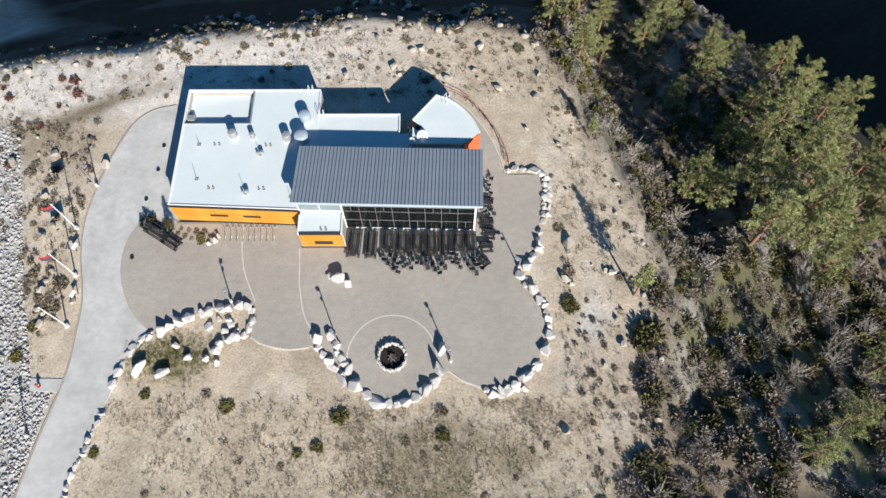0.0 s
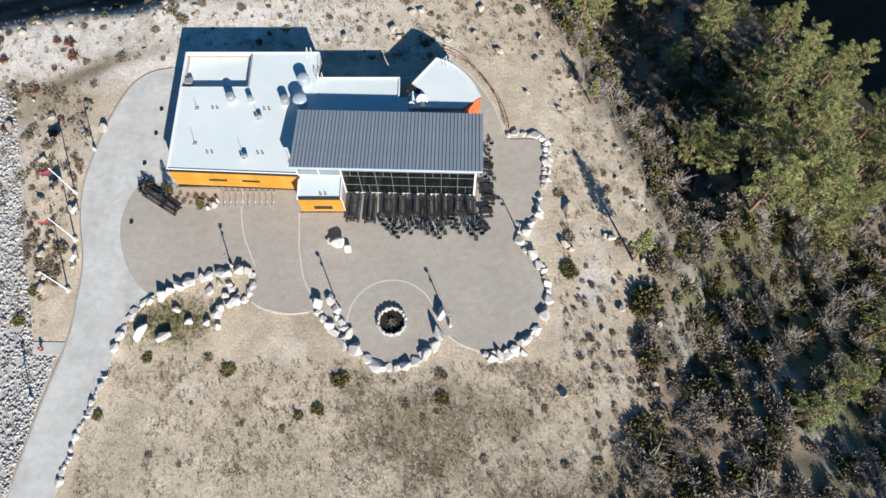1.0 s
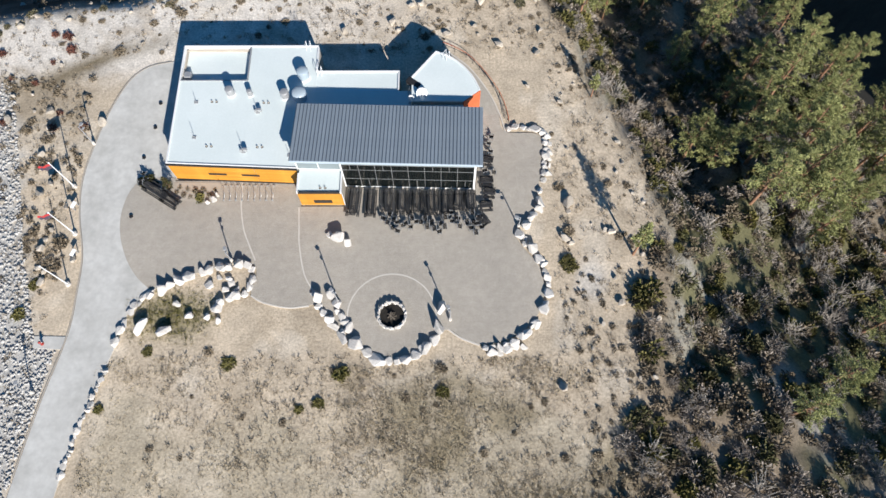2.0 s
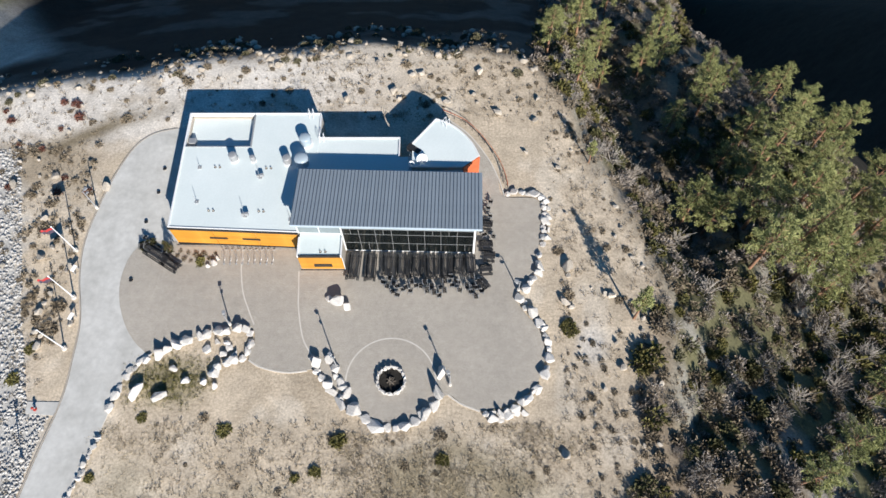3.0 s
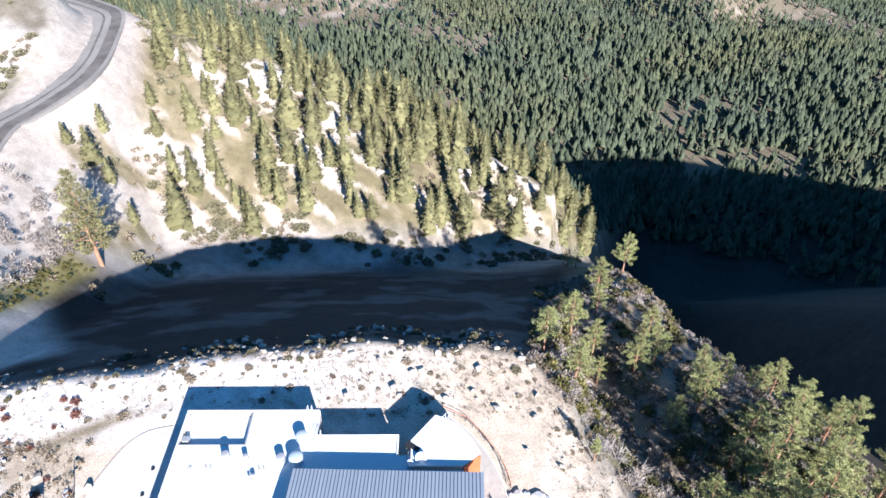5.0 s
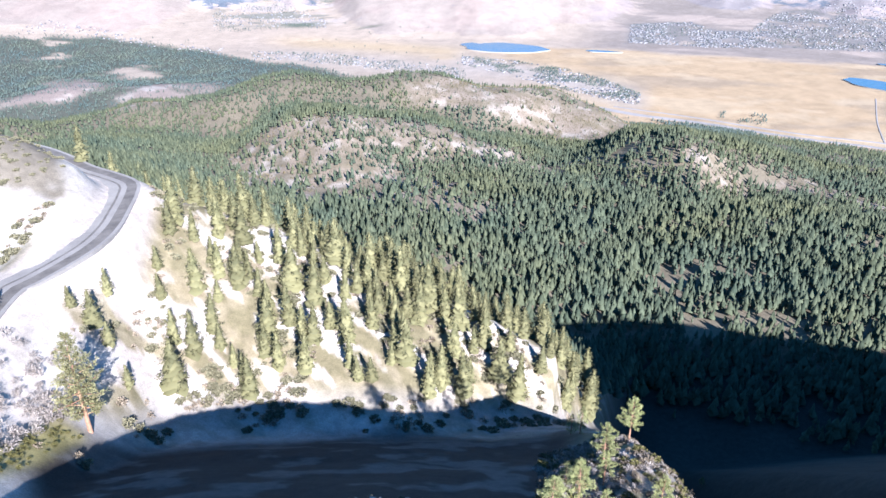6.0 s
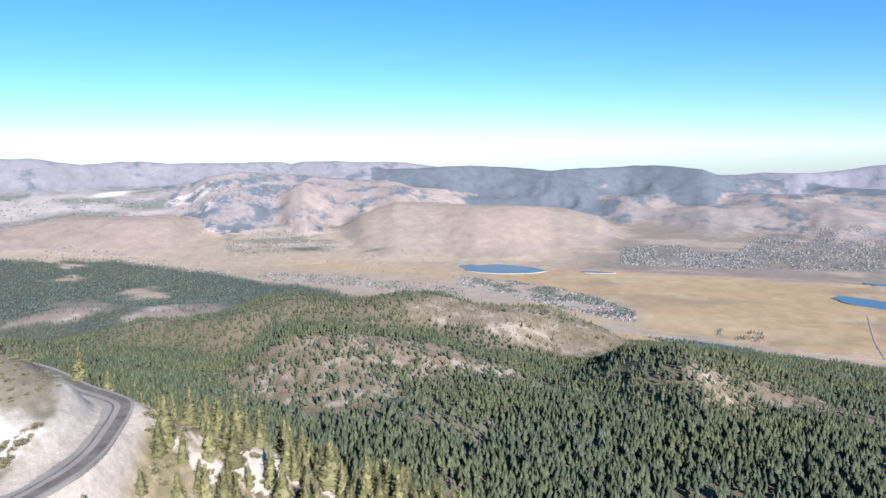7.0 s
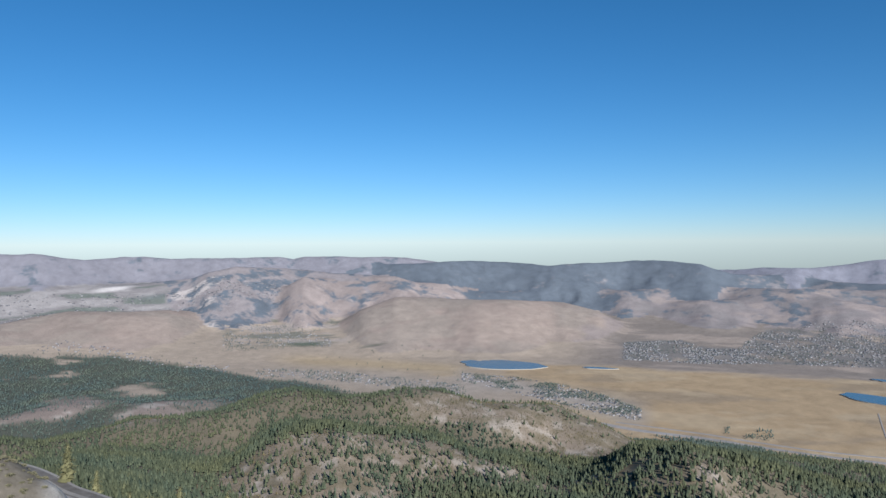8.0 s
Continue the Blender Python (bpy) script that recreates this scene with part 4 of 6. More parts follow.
# ---------------------------------------------------------------- things on the roof
def roof_drum(x, y, r, h, dome):
    t = thing("roof_fan" if not dome else "skylight", "pale metal exhaust fan drum on the white roof" if not dome else "round skylight with translucent dome on the roof", "roof vent" if not dome else "skylight", x, y, ZR4 - 0.02, group="roof vents")
    part("kerb_ring", rod(bmesh.new(), (0, 0, 0), (0, 0, 0.18), r * 1.15, r * 1.1, 20), WHITE_STEEL, t)
    part("drum", rod(bmesh.new(), (0, 0, 0.18), (0, 0, h), r * 0.92, r, 20), GREY_STEEL if not dome else DOME, t, smooth_faces=False)
    bm = bmesh.new()
    bmesh.ops.create_uvsphere(bm, u_segments=16, v_segments=8, radius=r)
    bmesh.ops.delete(bm, geom=[v for v in bm.verts if v.co.z < -0.01], context="VERTS")
    bm.transform(Matrix.Translation((0, 0, h)) @ Matrix.Diagonal((1, 1, 0.35 if dome else 0.2, 1)))
    part("cap", bm, DOME if dome else GREY_STEEL, t, smooth_faces=True)


for x, y, r, h, dome in ((-25.55, 47.75, 0.5, 1.15, False), (-23.2, 47.6, 0.32, 0.95, False), (-17.0, 50.15, 0.72, 1.3, True), (-19.0, 47.35, 0.52, 1.15, False), (-17.15, 47.05, 0.85, 1.45, True)):
    roof_drum(x, y, r, h, dome)


def pipe_pair(x, y, z=ZR4 - 0.02):
    t = thing("vent_pipe", "pair of short dark vent pipes on the white roof", "vent pipe", x, y, z, group="vent pipes")
    for dx in (-0.28, 0.28):
        p = part("pipe", rod(bmesh.new(), (dx, 0, 0), (dx, 0, 0.22), 0.08, 0.08, 10), STUCCO, t)
        part("collar", rod(bmesh.new(), (dx, 0, 0), (dx, 0, 0.06), 0.17, 0.13, 10), BLACK_TRIM, p)


for x, y in ((-27.45, 46.65), (-21.25, 46.5), (-27.35, 40.6), (-21.45, 40.5)):
    pipe_pair(x, y)
pipe_pair(-13.9, 35.45, 3.50)


def roof_mast(x, y, h, box):
    t = thing("roof_mast", "thin steel mast with small box on the white roof", "mast", x, y, ZR4 - 0.02, group="roof masts")
    part("pole", rod(bmesh.new(), (0, 0, 0), (0, 0, h), 0.035, 0.02), GREY_STEEL, t)
    part("foot", boxes((-0.22, -0.22, 0, 0.22, 0.22, 0.10), bevel=0.02), GREY_STEEL, t)
    if box:
        part("box", boxes((0.08, -0.15, 0.3, 0.5, 0.15, 0.75), (-0.35, -0.1, 0.1, -0.08, 0.12, 0.55), bevel=0.02), GREY_STEEL, t)


for x, y, h, b in ((-22.1, 45.2, 1.6, True), (-23.25, 39.9, 1.6, True), (-29.2, 41.8, 1.3, False), (-29.6, 46.6, 0.9, False), (-17.9, 39.4, 0.9, False)):
    roof_mast(x, y, h, b)


def ladder_hoop(x, y, z, turn):
    t = thing("roof_ladder", "bright steel ladder hoops over the roof edge", "ladder", x, y, z, turn, group="roof ladders")
    for dx in (-0.25, 0.25):
        bm = rod(bmesh.new(), (dx, -0.3, 0.0), (dx, -0.3, 1.1), 0.035)
        rod(bm, (dx, -0.3, 1.1), (dx, 0.35, 1.1), 0.035)
        rod(bm, (dx, 0.35, 1.1), (dx, 0.35, -1.6), 0.035)
        part("rail", bm, WHITE_STEEL, t)
    for k in range(5):
        part("rung", rod(bmesh.new(), (-0.25, 0.35, -1.4 + k * 0.35), (0.25, 0.35, -1.4 + k * 0.35), 0.025), WHITE_STEEL, t)


ladder_hoop(-16.7, 54.3, ZR4, 0)
ladder_hoop(-15.1, 50.6, ZR4, 0)
ladder_hoop(0.2, 52.4, WINGZ, -35)


def dish(x, y, r, aim, tilt):
    t = thing("satellite_dish", "white satellite dish on a short roof stand", "satellite dish", x, y, ZR4 - 0.07, aim, group="roof dishes")
    part("stand", rod(boxes((-0.35, -0.35, 0, 0.35, 0.35, 0.08)), (0, 0, 0.08), (0, 0, 1.0), 0.05), GREY_STEEL, t)
    bm = bmesh.new()
    bmesh.ops.create_uvsphere(bm, u_segments=18, v_segments=12, radius=r * 1.3)
    bmesh.ops.delete(bm, geom=[v for v in bm.verts if v.co.z > -r * 0.78], context="VERTS")
    bmesh.ops.solidify(bm, geom=list(bm.faces), thickness=0.03)
    bm.transform(Matrix.Translation((0, 0, 1.0)) @ Matrix.Rotation(radians(tilt), 4, "X") @ Matrix.Translation((0, 0, r * 1.15)))
    bowl = part("bowl", bm, WHITE_STEEL, t, smooth_faces=True)
    part("feed_arm", rod(bmesh.new(), (0, -0.1, 1.05), (0, -r * 1.1, 1.0 + r * 0.9), 0.025), GREY_STEEL, bowl)


dish(-2.7, 47.2, 0.75, 10, 40)
dish(-3.9, 46.5, 0.45, -30, 40)
t = thing("roof_unit", "dark box unit with pipes beside the round wing", "roof unit", -3.7, 48.9, ZR4 - 0.07, -38)
part("housing", boxes((-0.9, -0.35, 0.15, 0.9, 0.35, 0.85), bevel=0.03), BLACK_TRIM, t)
for dx in (-0.7, 0.7):
    part("foot", boxes((dx - 0.08, -0.35, 0, dx + 0.08, 0.35, 0.15)), GREY_STEEL, t)
bm = rod(bmesh.new(), (0.3, -0.4, 0.4), (0.9, -1.2, 0.12), 0.05)
part("pipe", rod(bm, (-0.2, -0.4, 0.4), (0.2, -1.4, 0.12), 0.05), GREY_STEEL, t)


t = thing("roof_box", "small grey metal box in the sunken roof bay", "roof box", -31.2, 50.6, 3.25)
part("housing", boxes((-0.4, -0.4, 0.08, 0.4, 0.4, 0.75), bevel=0.03), GREY_STEEL, t)
part("foot", boxes((-0.3, -0.3, 0, 0.3, 0.3, 0.08)), BLACK_TRIM, t)


# ---------------------------------------------------------------- boulders
def boulder_mesh(seed, points=12, soft=0.055, stone=None):
    """An angular block: the hull of a few scattered points, with worn edges."""
    rng = random.Random(seed)
    bm = bmesh.new()
    for _ in range(points):
        v = Vector((rng.gauss(0, 1), rng.gauss(0, 1), rng.gauss(0, 1))).normalized() * rng.uniform(0.85, 1.1)
        bm.verts.new(v)
    res = bmesh.ops.convex_hull(bm, input=list(bm.verts))
    bmesh.ops.delete(bm, geom=[v for v in bm.verts if not v.link_faces], context="VERTS")
    bmesh.ops.dissolve_limit(bm, angle_limit=radians(14), verts=list(bm.verts), edges=list(bm.edges))
    if soft:
        bmesh.ops.bevel(bm, geom=list(bm.edges), offset=soft, segments=1, affect="EDGES")
    bmesh.ops.triangulate(bm, faces=list(bm.faces))
    me = bpy.data.meshes.new("boulder")
    bm.to_mesh(me)
    bm.free()
    me.materials.append(stone or GRANITE)
    return me


BOULDERS = [boulder_mesh(s) for s in range(14)]
SAND_BOULDERS = [boulder_mesh(30 + s, 13, 0.07, SANDY_GRANITE) for s in range(6)]
STONES = [boulder_mesh(50 + s, 11, 0) for s in range(6)]
rock_rng = random.Random(5)


def boulder(x, y, sx, sy, sz, turn=None, group="border boulders", label="pale angular granite boulder bedded in a row beside the terrace", sink=0.25, base=None):
    ob = new("boulder", rock_rng.choice(SAND_BOULDERS if group == "scattered boulders" else BOULDERS))
    z = (on(x, y) if base is None else base) + sz * (1 - sink)
    ob.matrix_world = pose(x, y, z, rock_rng.uniform(-12, 12), rock_rng.uniform(-12, 12), rock_rng.uniform(0, 360) if turn is None else turn) @ Matrix.Diagonal((sx, sy, sz, 1))
    return tagged(ob, label, "boulder", group)


def boulder_row(pts, size, gap=0.68, jitter=0.24, tall=0.55):
    line = curve_points(pts, 0.1)
    seg = np.concatenate([[0], np.cumsum(np.linalg.norm(np.diff(line, axis=0), axis=1))])
    s = 0.0
    while s < seg[-1]:
        r = size * rock_rng.uniform(0.65, 1.35)
        s += r * gap
        x, y = np.interp(s, seg, line[:, 0]), np.interp(s, seg, line[:, 1])
        k = min(len(line) - 2, int(np.searchsorted(seg, s)))
        d = line[k + 1] - line[k]
        boulder(x + rock_rng.uniform(-jitter, jitter), y + rock_rng.uniform(-jitter, jitter), r * rock_rng.uniform(0.85, 1.1), r * rock_rng.uniform(0.7, 0.95), r * tall * rock_rng.uniform(0.6, 1.2),
                math.degrees(math.atan2(d[1], d[0])) + rock_rng.uniform(-25, 25), base=0.05)
        s += r * gap


boulder_row([(-36.3, 17.8), (-35.6, 20.6), (-34.4, 23.0), (-32.9, 24.1)], 0.60)
boulder_row([(-32.6, 24.0), (-30.8, 25.1), (-27.9, 26.2), (-25.0, 27.0), (-22.6, 27.3)], 0.82, tall=0.75)
boulder_row([(-22.1, 27.0), (-21.9, 25.6), (-22.3, 24.2), (-23.9, 23.4), (-25.6, 22.2)], 0.66)
boulder_row([(-26.8, 25.2), (-24.6, 25.6), (-23.4, 25.0), (-24.6, 24.2)], 0.5, 0.8, 0.4)
for x, y, a, b, c, turn in ((-33.5, 19.9, 0.62, 1.35, 0.75, -24), (-30.9, 19.6, 1.15, 0.6, 0.62, 22), (-29.9, 22.7, 0.6, 0.42, 0.4, -20), (-28.4, 21.3, 0.6, 0.55, 0.4, 0), (-26.4, 21.2, 0.48, 0.5, 0.45, 0), (-25.1, 20.7, 0.35, 0.55, 0.4, 10)):
    boulder(x, y, a, b, c, turn, "planting bed boulders", "pale granite boulder lying in a dry planting bed")
boulder_row([(-15.2, 24.3), (-14.3, 22.9), (-13.3, 21.5), (-12.2, 20.2), (-11.1, 18.9)], 0.8, 0.68, 0.3, 0.7)
boulder_row([(-13.0, 24.0), (-12.2, 22.6), (-11.4, 21.2), (-10.6, 19.9)], 0.66, 0.7, 0.25, 0.65)
boulder_row([(-10.2, 18.5), (-8.2, 16.9), (-5.8, 16.1), (-3.1, 16.8), (-1.2, 18.4)], 0.85, 0.72, 0.12, 0.55)
for x, y, a, b, c, turn in ((-0.7, 20.0, 0.75, 1.05, 0.95, 15), (-0.4, 22.1, 0.6, 0.9, 0.85, -12), (-2.3, 17.6, 0.7, 0.6, 0.5, 30)):
    boulder(x, y, a, b, c, turn)
boulder_row([(3.9, 17.7), (6.0, 17.9), (8.2, 18.7), (10.1, 20.4)], 0.66, 0.7, 0.15, 0.6)
boulder_row([(4.4, 17.0), (6.4, 17.3), (8.6, 18.1)], 0.6, 0.7, 0.2, 0.5)
boulder_row([(10.8, 21.4), (11.6, 23.7), (11.5, 26.2), (10.7, 28.2), (9.5, 29.8), (8.8, 31.2)], 0.70, 0.7, 0.2, 0.6)
boulder_row([(9.0, 31.8), (9.9, 33.2), (11.2, 34.6), (11.6, 36.6)], 0.75, 0.7, 0.25, 0.8)
boulder_row([(11.9, 37.8), (12.1, 40.3), (12.4, 43.0), (11.9, 44.8), (9.8, 45.3), (7.7, 45.3)], 0.68, 0.7, 0.15, 0.55)
boulder_row([(12.6, 38.5), (12.9, 41.5), (12.8, 44.4)], 0.5, 1.1, 0.25)
boulder_row([(-39.4, 4), (-38.7, 7.5), (-37.9, 10.9), (-37.0, 13.9), (-36.6, 15.3)], 0.5, 0.75, 0.12, 0.6)
for x, y, a, b, c in ((-12.3, 30.6, 0.95, 0.7, 0.85), (-11.2, 29.9, 0.65, 0.55, 0.5), (-13.3, 31.0, 0.5, 0.5, 0.35)):
    boulder(x, y, a, b, c, None, "terrace boulders", "pale granite boulder standing free on the terrace", base=0.12)
for x, y, a in ((-48.2, 36.5, 0.7), (-49.0, 41.7, 0.6), (-54.2, 46.5, 0.8), (-48.7, 39.7, 0.5), (-46.5, 29.4, 0.65), (-46.4, 27.0, 0.55), (-45.6, 26.6, 0.5), (-42.4, 46.2, 0.75), (-49.2, 47.8, 0.7), (-45.7, 25.2, 0.7), (-44.4, 35.2, 0.55), (-42.6, 28.0, 0.6),
                (-13.0, 59.9, 0.7), (-6.8, 61.3, 0.75), (-3.1, 64.5, 0.7), (-9.1, 66.2, 0.6), (0.4, 59.5, 0.65), (4.0, 60.9, 0.5), (7.1, 57.8, 0.8), (4.9, 64.7, 0.7), (-4.4, 64.2, 0.6),
                (11.9, 56.5, 0.6), (14.5, 35.1, 0.95), (14.0, 30.6, 0.75), (19.4, 31.4, 0.6), (14.4, 49.1, 0.5), (12.5, 60.0, 0.5), (10.4, 51.4, 0.5), (19.8, 22.8, 0.6), (12.7, 13.5, 0.75)):
    boulder(x, y, a, a * 0.75, a * 0.7, None, "scattered boulders", "sandy granite boulder half sunk in open sand")
for k in range(70):
    for _ in range(20):
        x, y = rock_rng.uniform(-58, 24), rock_rng.uniform(14, 68)
        if y > 57 or x > 13.5 or (x < -44.5 and y > 20):
            break
    else:
        continue
    a = rock_rng.uniform(0.18, 0.5)
    boulder(x, y, a, a * 0.8, a * 0.7, None, "scattered boulders", "small sandy granite boulder half sunk in open sand")

# fire pit
pit = thing("fire_pit", "round stone fire pit with charred logs in dark ash", "fire pit", -5.85, 21.3, 0.12)
bm = bmesh.new()
ring = 18
for k in range(ring):
    q = 2 * math.pi * k / ring
    st = new("stone", STONES[k % 6])
    st.parent = pit
    st.matrix_local = pose(1.5 * math.cos(q), 1.5 * math.sin(q), 0.22, 0, 0, math.degrees(q) + 90) @ Matrix.Diagonal((0.31, 0.26, 0.3, 1))
    st2 = new("stone", STONES[(k + 3) % 6])
    st2.parent = pit
    st2.matrix_local = pose(1.5 * math.cos(q + 0.17), 1.5 * math.sin(q + 0.17), 0.46, 0, 0, math.degrees(q) + 100) @ Matrix.Diagonal((0.29, 0.22, 0.16, 1))
part("ash_bed", rod(bmesh.new(), (0, 0, 0), (0, 0, 0.12), 1.36, 1.3, 24), SOOT, pit, "black ash bed")
for k in range(7):
    q = k * 0.9
    part("log", rod(bmesh.new(), (0.5 * math.cos(q), 0.5 * math.sin(q), 0.16), (-0.35 * math.cos(q + 0.6), -0.35 * math.sin(q + 0.6), 0.30 + 0.05 * k), 0.09, 0.06, 7), CHAR, pit, "charred log")


# ---------------------------------------------------------------- lamps, flags, signs, rails
def street_lamp(x, y, turn, h=3.95):
    t = thing("street_lamp", "grey steel lamp post with two small arm lamps beside the paving", "street lamp", x, y, 0.1, turn, group="terrace lamps")
    part("base", rod(bmesh.new(), (0, 0, 0), (0, 0, 0.55), 0.22, 0.16, 12), BAND, t, "pale concrete foot")
    part("pole", rod(bmesh.new(), (0, 0, 0.55), (0, 0, h), 0.075, 0.055, 10), GREY_STEEL, t)
    for z, s in ((h, 0.72), (h * 0.82, 0.5)):
        arm = part("arm", rod(bmesh.new(), (0, 0, z - 0.05), (0.45 * s, 0, z), 0.035), GREY_STEEL, t)
        part("lamp_head", boxes((0.30 * s, -0.26 * s, z - 0.06, 0.95 * s, 0.26 * s, z + 0.08), bevel=0.03), GREY_STEEL, arm)
        part("lens", boxes((0.36 * s, -0.18 * s, z - 0.075, 0.88 * s, 0.18 * s, z - 0.062)), LAMP_GLASS, arm)


for x, y, turn, h in ((-24.4, 27.9, 100, 2.7), (-11.9, 22.9, 130, 3.6), (0.6, 20.9, 120, 3.6), (-44.1, 12.9, 100, 3.2), (8.6, 32.1, 170, 2.6), (-43.0, 43.2, 60, 3.95)):
    street_lamp(x, y, turn, h)


def flagpole(x, y, h, flag):
    t = thing("flagpole", "white flagpole with hanging red and dark flag" if flag else "bare white flagpole beside the driveway", "flagpole", x, y, on(x, y), 0, group="flagpoles")
    part("foot", rod(bmesh.new(), (0, 0, -0.05), (0, 0, 0.30), 0.34, 0.26, 14), BAND, t, "round concrete foot")
    part("pole", rod(bmesh.new(), (0, 0, 0.30), (0, 0, h), 0.085, 0.05, 10), WHITE_STEEL, t)
    bm = bmesh.new()
    bmesh.ops.create_uvsphere(bm, u_segments=10, v_segments=6, radius=0.11)
    bm.transform(Matrix.Translation((0, 0, h + 0.08)))
    part("finial", bm, WHITE_STEEL, t)
    if flag:
        for mat, lo, hi in ((RED_CLOTH, 0.62, 1.0), (DARK_CLOTH, 0.05, 0.62)):
            bm = bmesh.new()
            n = 10
            cols = []
            for i in range(n + 1):
                u = i / n
                xx, yy = -1.5 * u, 0.16 * math.sin(u * 9) * u - 0.3 * u
                cols.append([bm.verts.new((xx, yy + s, h - 0.15 - 1.0 * (1 - v) - 0.35 * u)) for v in (lo, hi) for s in (0.0, 0.015)])
            for a, b in zip(cols, cols[1:]):
                for q in ((0, 2), (2, 3), (3, 1), (1, 0)):
                    bm.faces.new((a[q[0]], a[q[1]], b[q[1]], b[q[0]]))
            bmesh.ops.recalc_face_normals(bm, faces=list(bm.faces))
            part("flag", bm, mat, t, "red flag cloth" if mat is RED_CLOTH else "dark flag cloth")


flagpole(-44.3, 37.4, 5.9, True)
flagpole(-43.1, 31.3, 5.9, True)
flagpole(-42.7, 25.1, 5.9, False)


def low_sign(x, y, turn, mat, label):
    t = thing("information_sign", label, "sign", x, y, on(x, y), turn, group="low signs")
    for dx in (-0.35, 0.35):
        part("post", boxes((dx - 0.04, -0.04, -0.1, dx + 0.04, 0.04, 0.9)), GREY_STEEL, t)
    bm = boxes((-0.42, -0.20, 0, 0.42, 0.20, 0.04), bevel=0.01)
    bm.transform(Matrix.Translation((0, 0, 0.95)) @ Matrix.Rotation(radians(25), 4, "X"))
    part("panel", bm, mat, t)


low_sign(-42.4, 28.6, 70, WHITE_STEEL, "white sloping information panel on two posts")
low_sign(-43.5, 34.6, 70, WHITE_STEEL, "white sloping information panel on two posts")


def fire_hydrant(x, y):
    t = thing("fire_hydrant", "weathered red fire hydrant on a small concrete pad", "hydrant", x, y, 0.1, 20)
    part("barrel", rod(bmesh.new(), (0, 0, 0), (0, 0, 0.62), 0.13, 0.11, 14), RED_PAINT, t)
    part("flange", rod(bmesh.new(), (0, 0, 0), (0, 0, 0.07), 0.21, 0.20, 14), RED_PAINT, t)
    bm = bmesh.new()
    bmesh.ops.create_uvsphere(bm, u_segments=14, v_segments=8, radius=0.15)
    bm.transform(Matrix.Translation((0, 0, 0.62)) @ Matrix.Diagonal((1, 1, 0.8, 1)))
    part("bonnet", bm, RED_PAINT, t, smooth_faces=True)
    for q in (0, 120, 240):
        c, s = math.cos(radians(q)), math.sin(radians(q))
        part("outlet", rod(bmesh.new(), (c * 0.08, s * 0.08, 0.45), (c * 0.24, s * 0.24, 0.45), 0.07, 0.07, 10), GREY_STEEL, t)


RED_PAINT = surface("faded_red_paint", (0.30, 0.035, 0.03), (0.42, 0.06, 0.05), 3, 18, 0.55, bump=0.002)
setting("hydrant_pad", slab([(-45.15, 17.75), (-42.05, 17.55), (-41.55, 19.0), (-45.2, 19.05)], -0.1, 0.09), CONCRETE, "small light grey concrete pad beside the driveway", "concrete pad")
fire_hydrant(-44.15, 18.2)


def bollard(x, y):
    t = thing("bollard_light", "short dark round bollard light on the concrete", "bollard", x, y, 0.1, 0, group="bollard lights")
    part("post", rod(bmesh.new(), (0, 0, 0), (0, 0, 0.16), 0.14, 0.13, 12), STUCCO, t)
    part("cap", rod(bmesh.new(), (0, 0, 0.16), (0, 0, 0.24), 0.24, 0.20, 16), BLACK_TRIM, t)


for x, y in ((-35.6, 48.9), (-35.75, 45.4), (-36.5, 41.2), (-36.8, 33.4)):
    bollard(x, y)

rail_line = curve_points([(-0.2, 57.6), (2.8, 55.9), (5.2, 53.0), (6.9, 50.0), (7.7, 47.4), (7.9, 45.9)], 1.2)
t = thing("handrail", "rust brown curved handrail beside the back path", "railing", 4.0, 52.0, 0.1)
M0 = Vector((-4.0, -52.0, 0))
for p in rail_line:
    part("post", rod(bmesh.new(), Vector((*p, -0.1)) + M0, Vector((*p, 0.95)) + M0, 0.03), BLACK_STEEL, t)
for z, mat in ((0.95, CORTEN), (0.55, BLACK_STEEL)):
    for a, b in zip(rail_line, rail_line[1:]):
        part("rail", rod(bmesh.new(), Vector((*a, z)) + M0, Vector((*b, z)) + M0, 0.035), mat, t)


# bike racks: a row of looped tubes
def bike_loop(x, y):
    t = thing("bike_rack", "bent grey steel bike loop before the timber wall", "bike rack", x, y, 0.12, 0, group="bike loops")
    pts = [Vector((0.25 * math.sin(u * 7), 1.9 * (u - 0.5), 0.08 + 0.72 * math.sin(math.pi * u) ** 0.5)) for u in [k / 10 for k in range(11)]]
    bm = bmesh.new()
    for a, b in zip(pts, pts[1:]):
        rod(bm, a, b, 0.028, 0.028, 6)
    part("tube", bm, GREY_STEEL, t)
    for dy in (-1.02, 0.86):
        part("foot_plate", boxes((-0.1, dy, 0, 0.1, dy + 0.16, 0.09)), GREY_STEEL, t)


for k in range(9):
    bike_loop(-26.2 + 0.72 * k, 36.5)


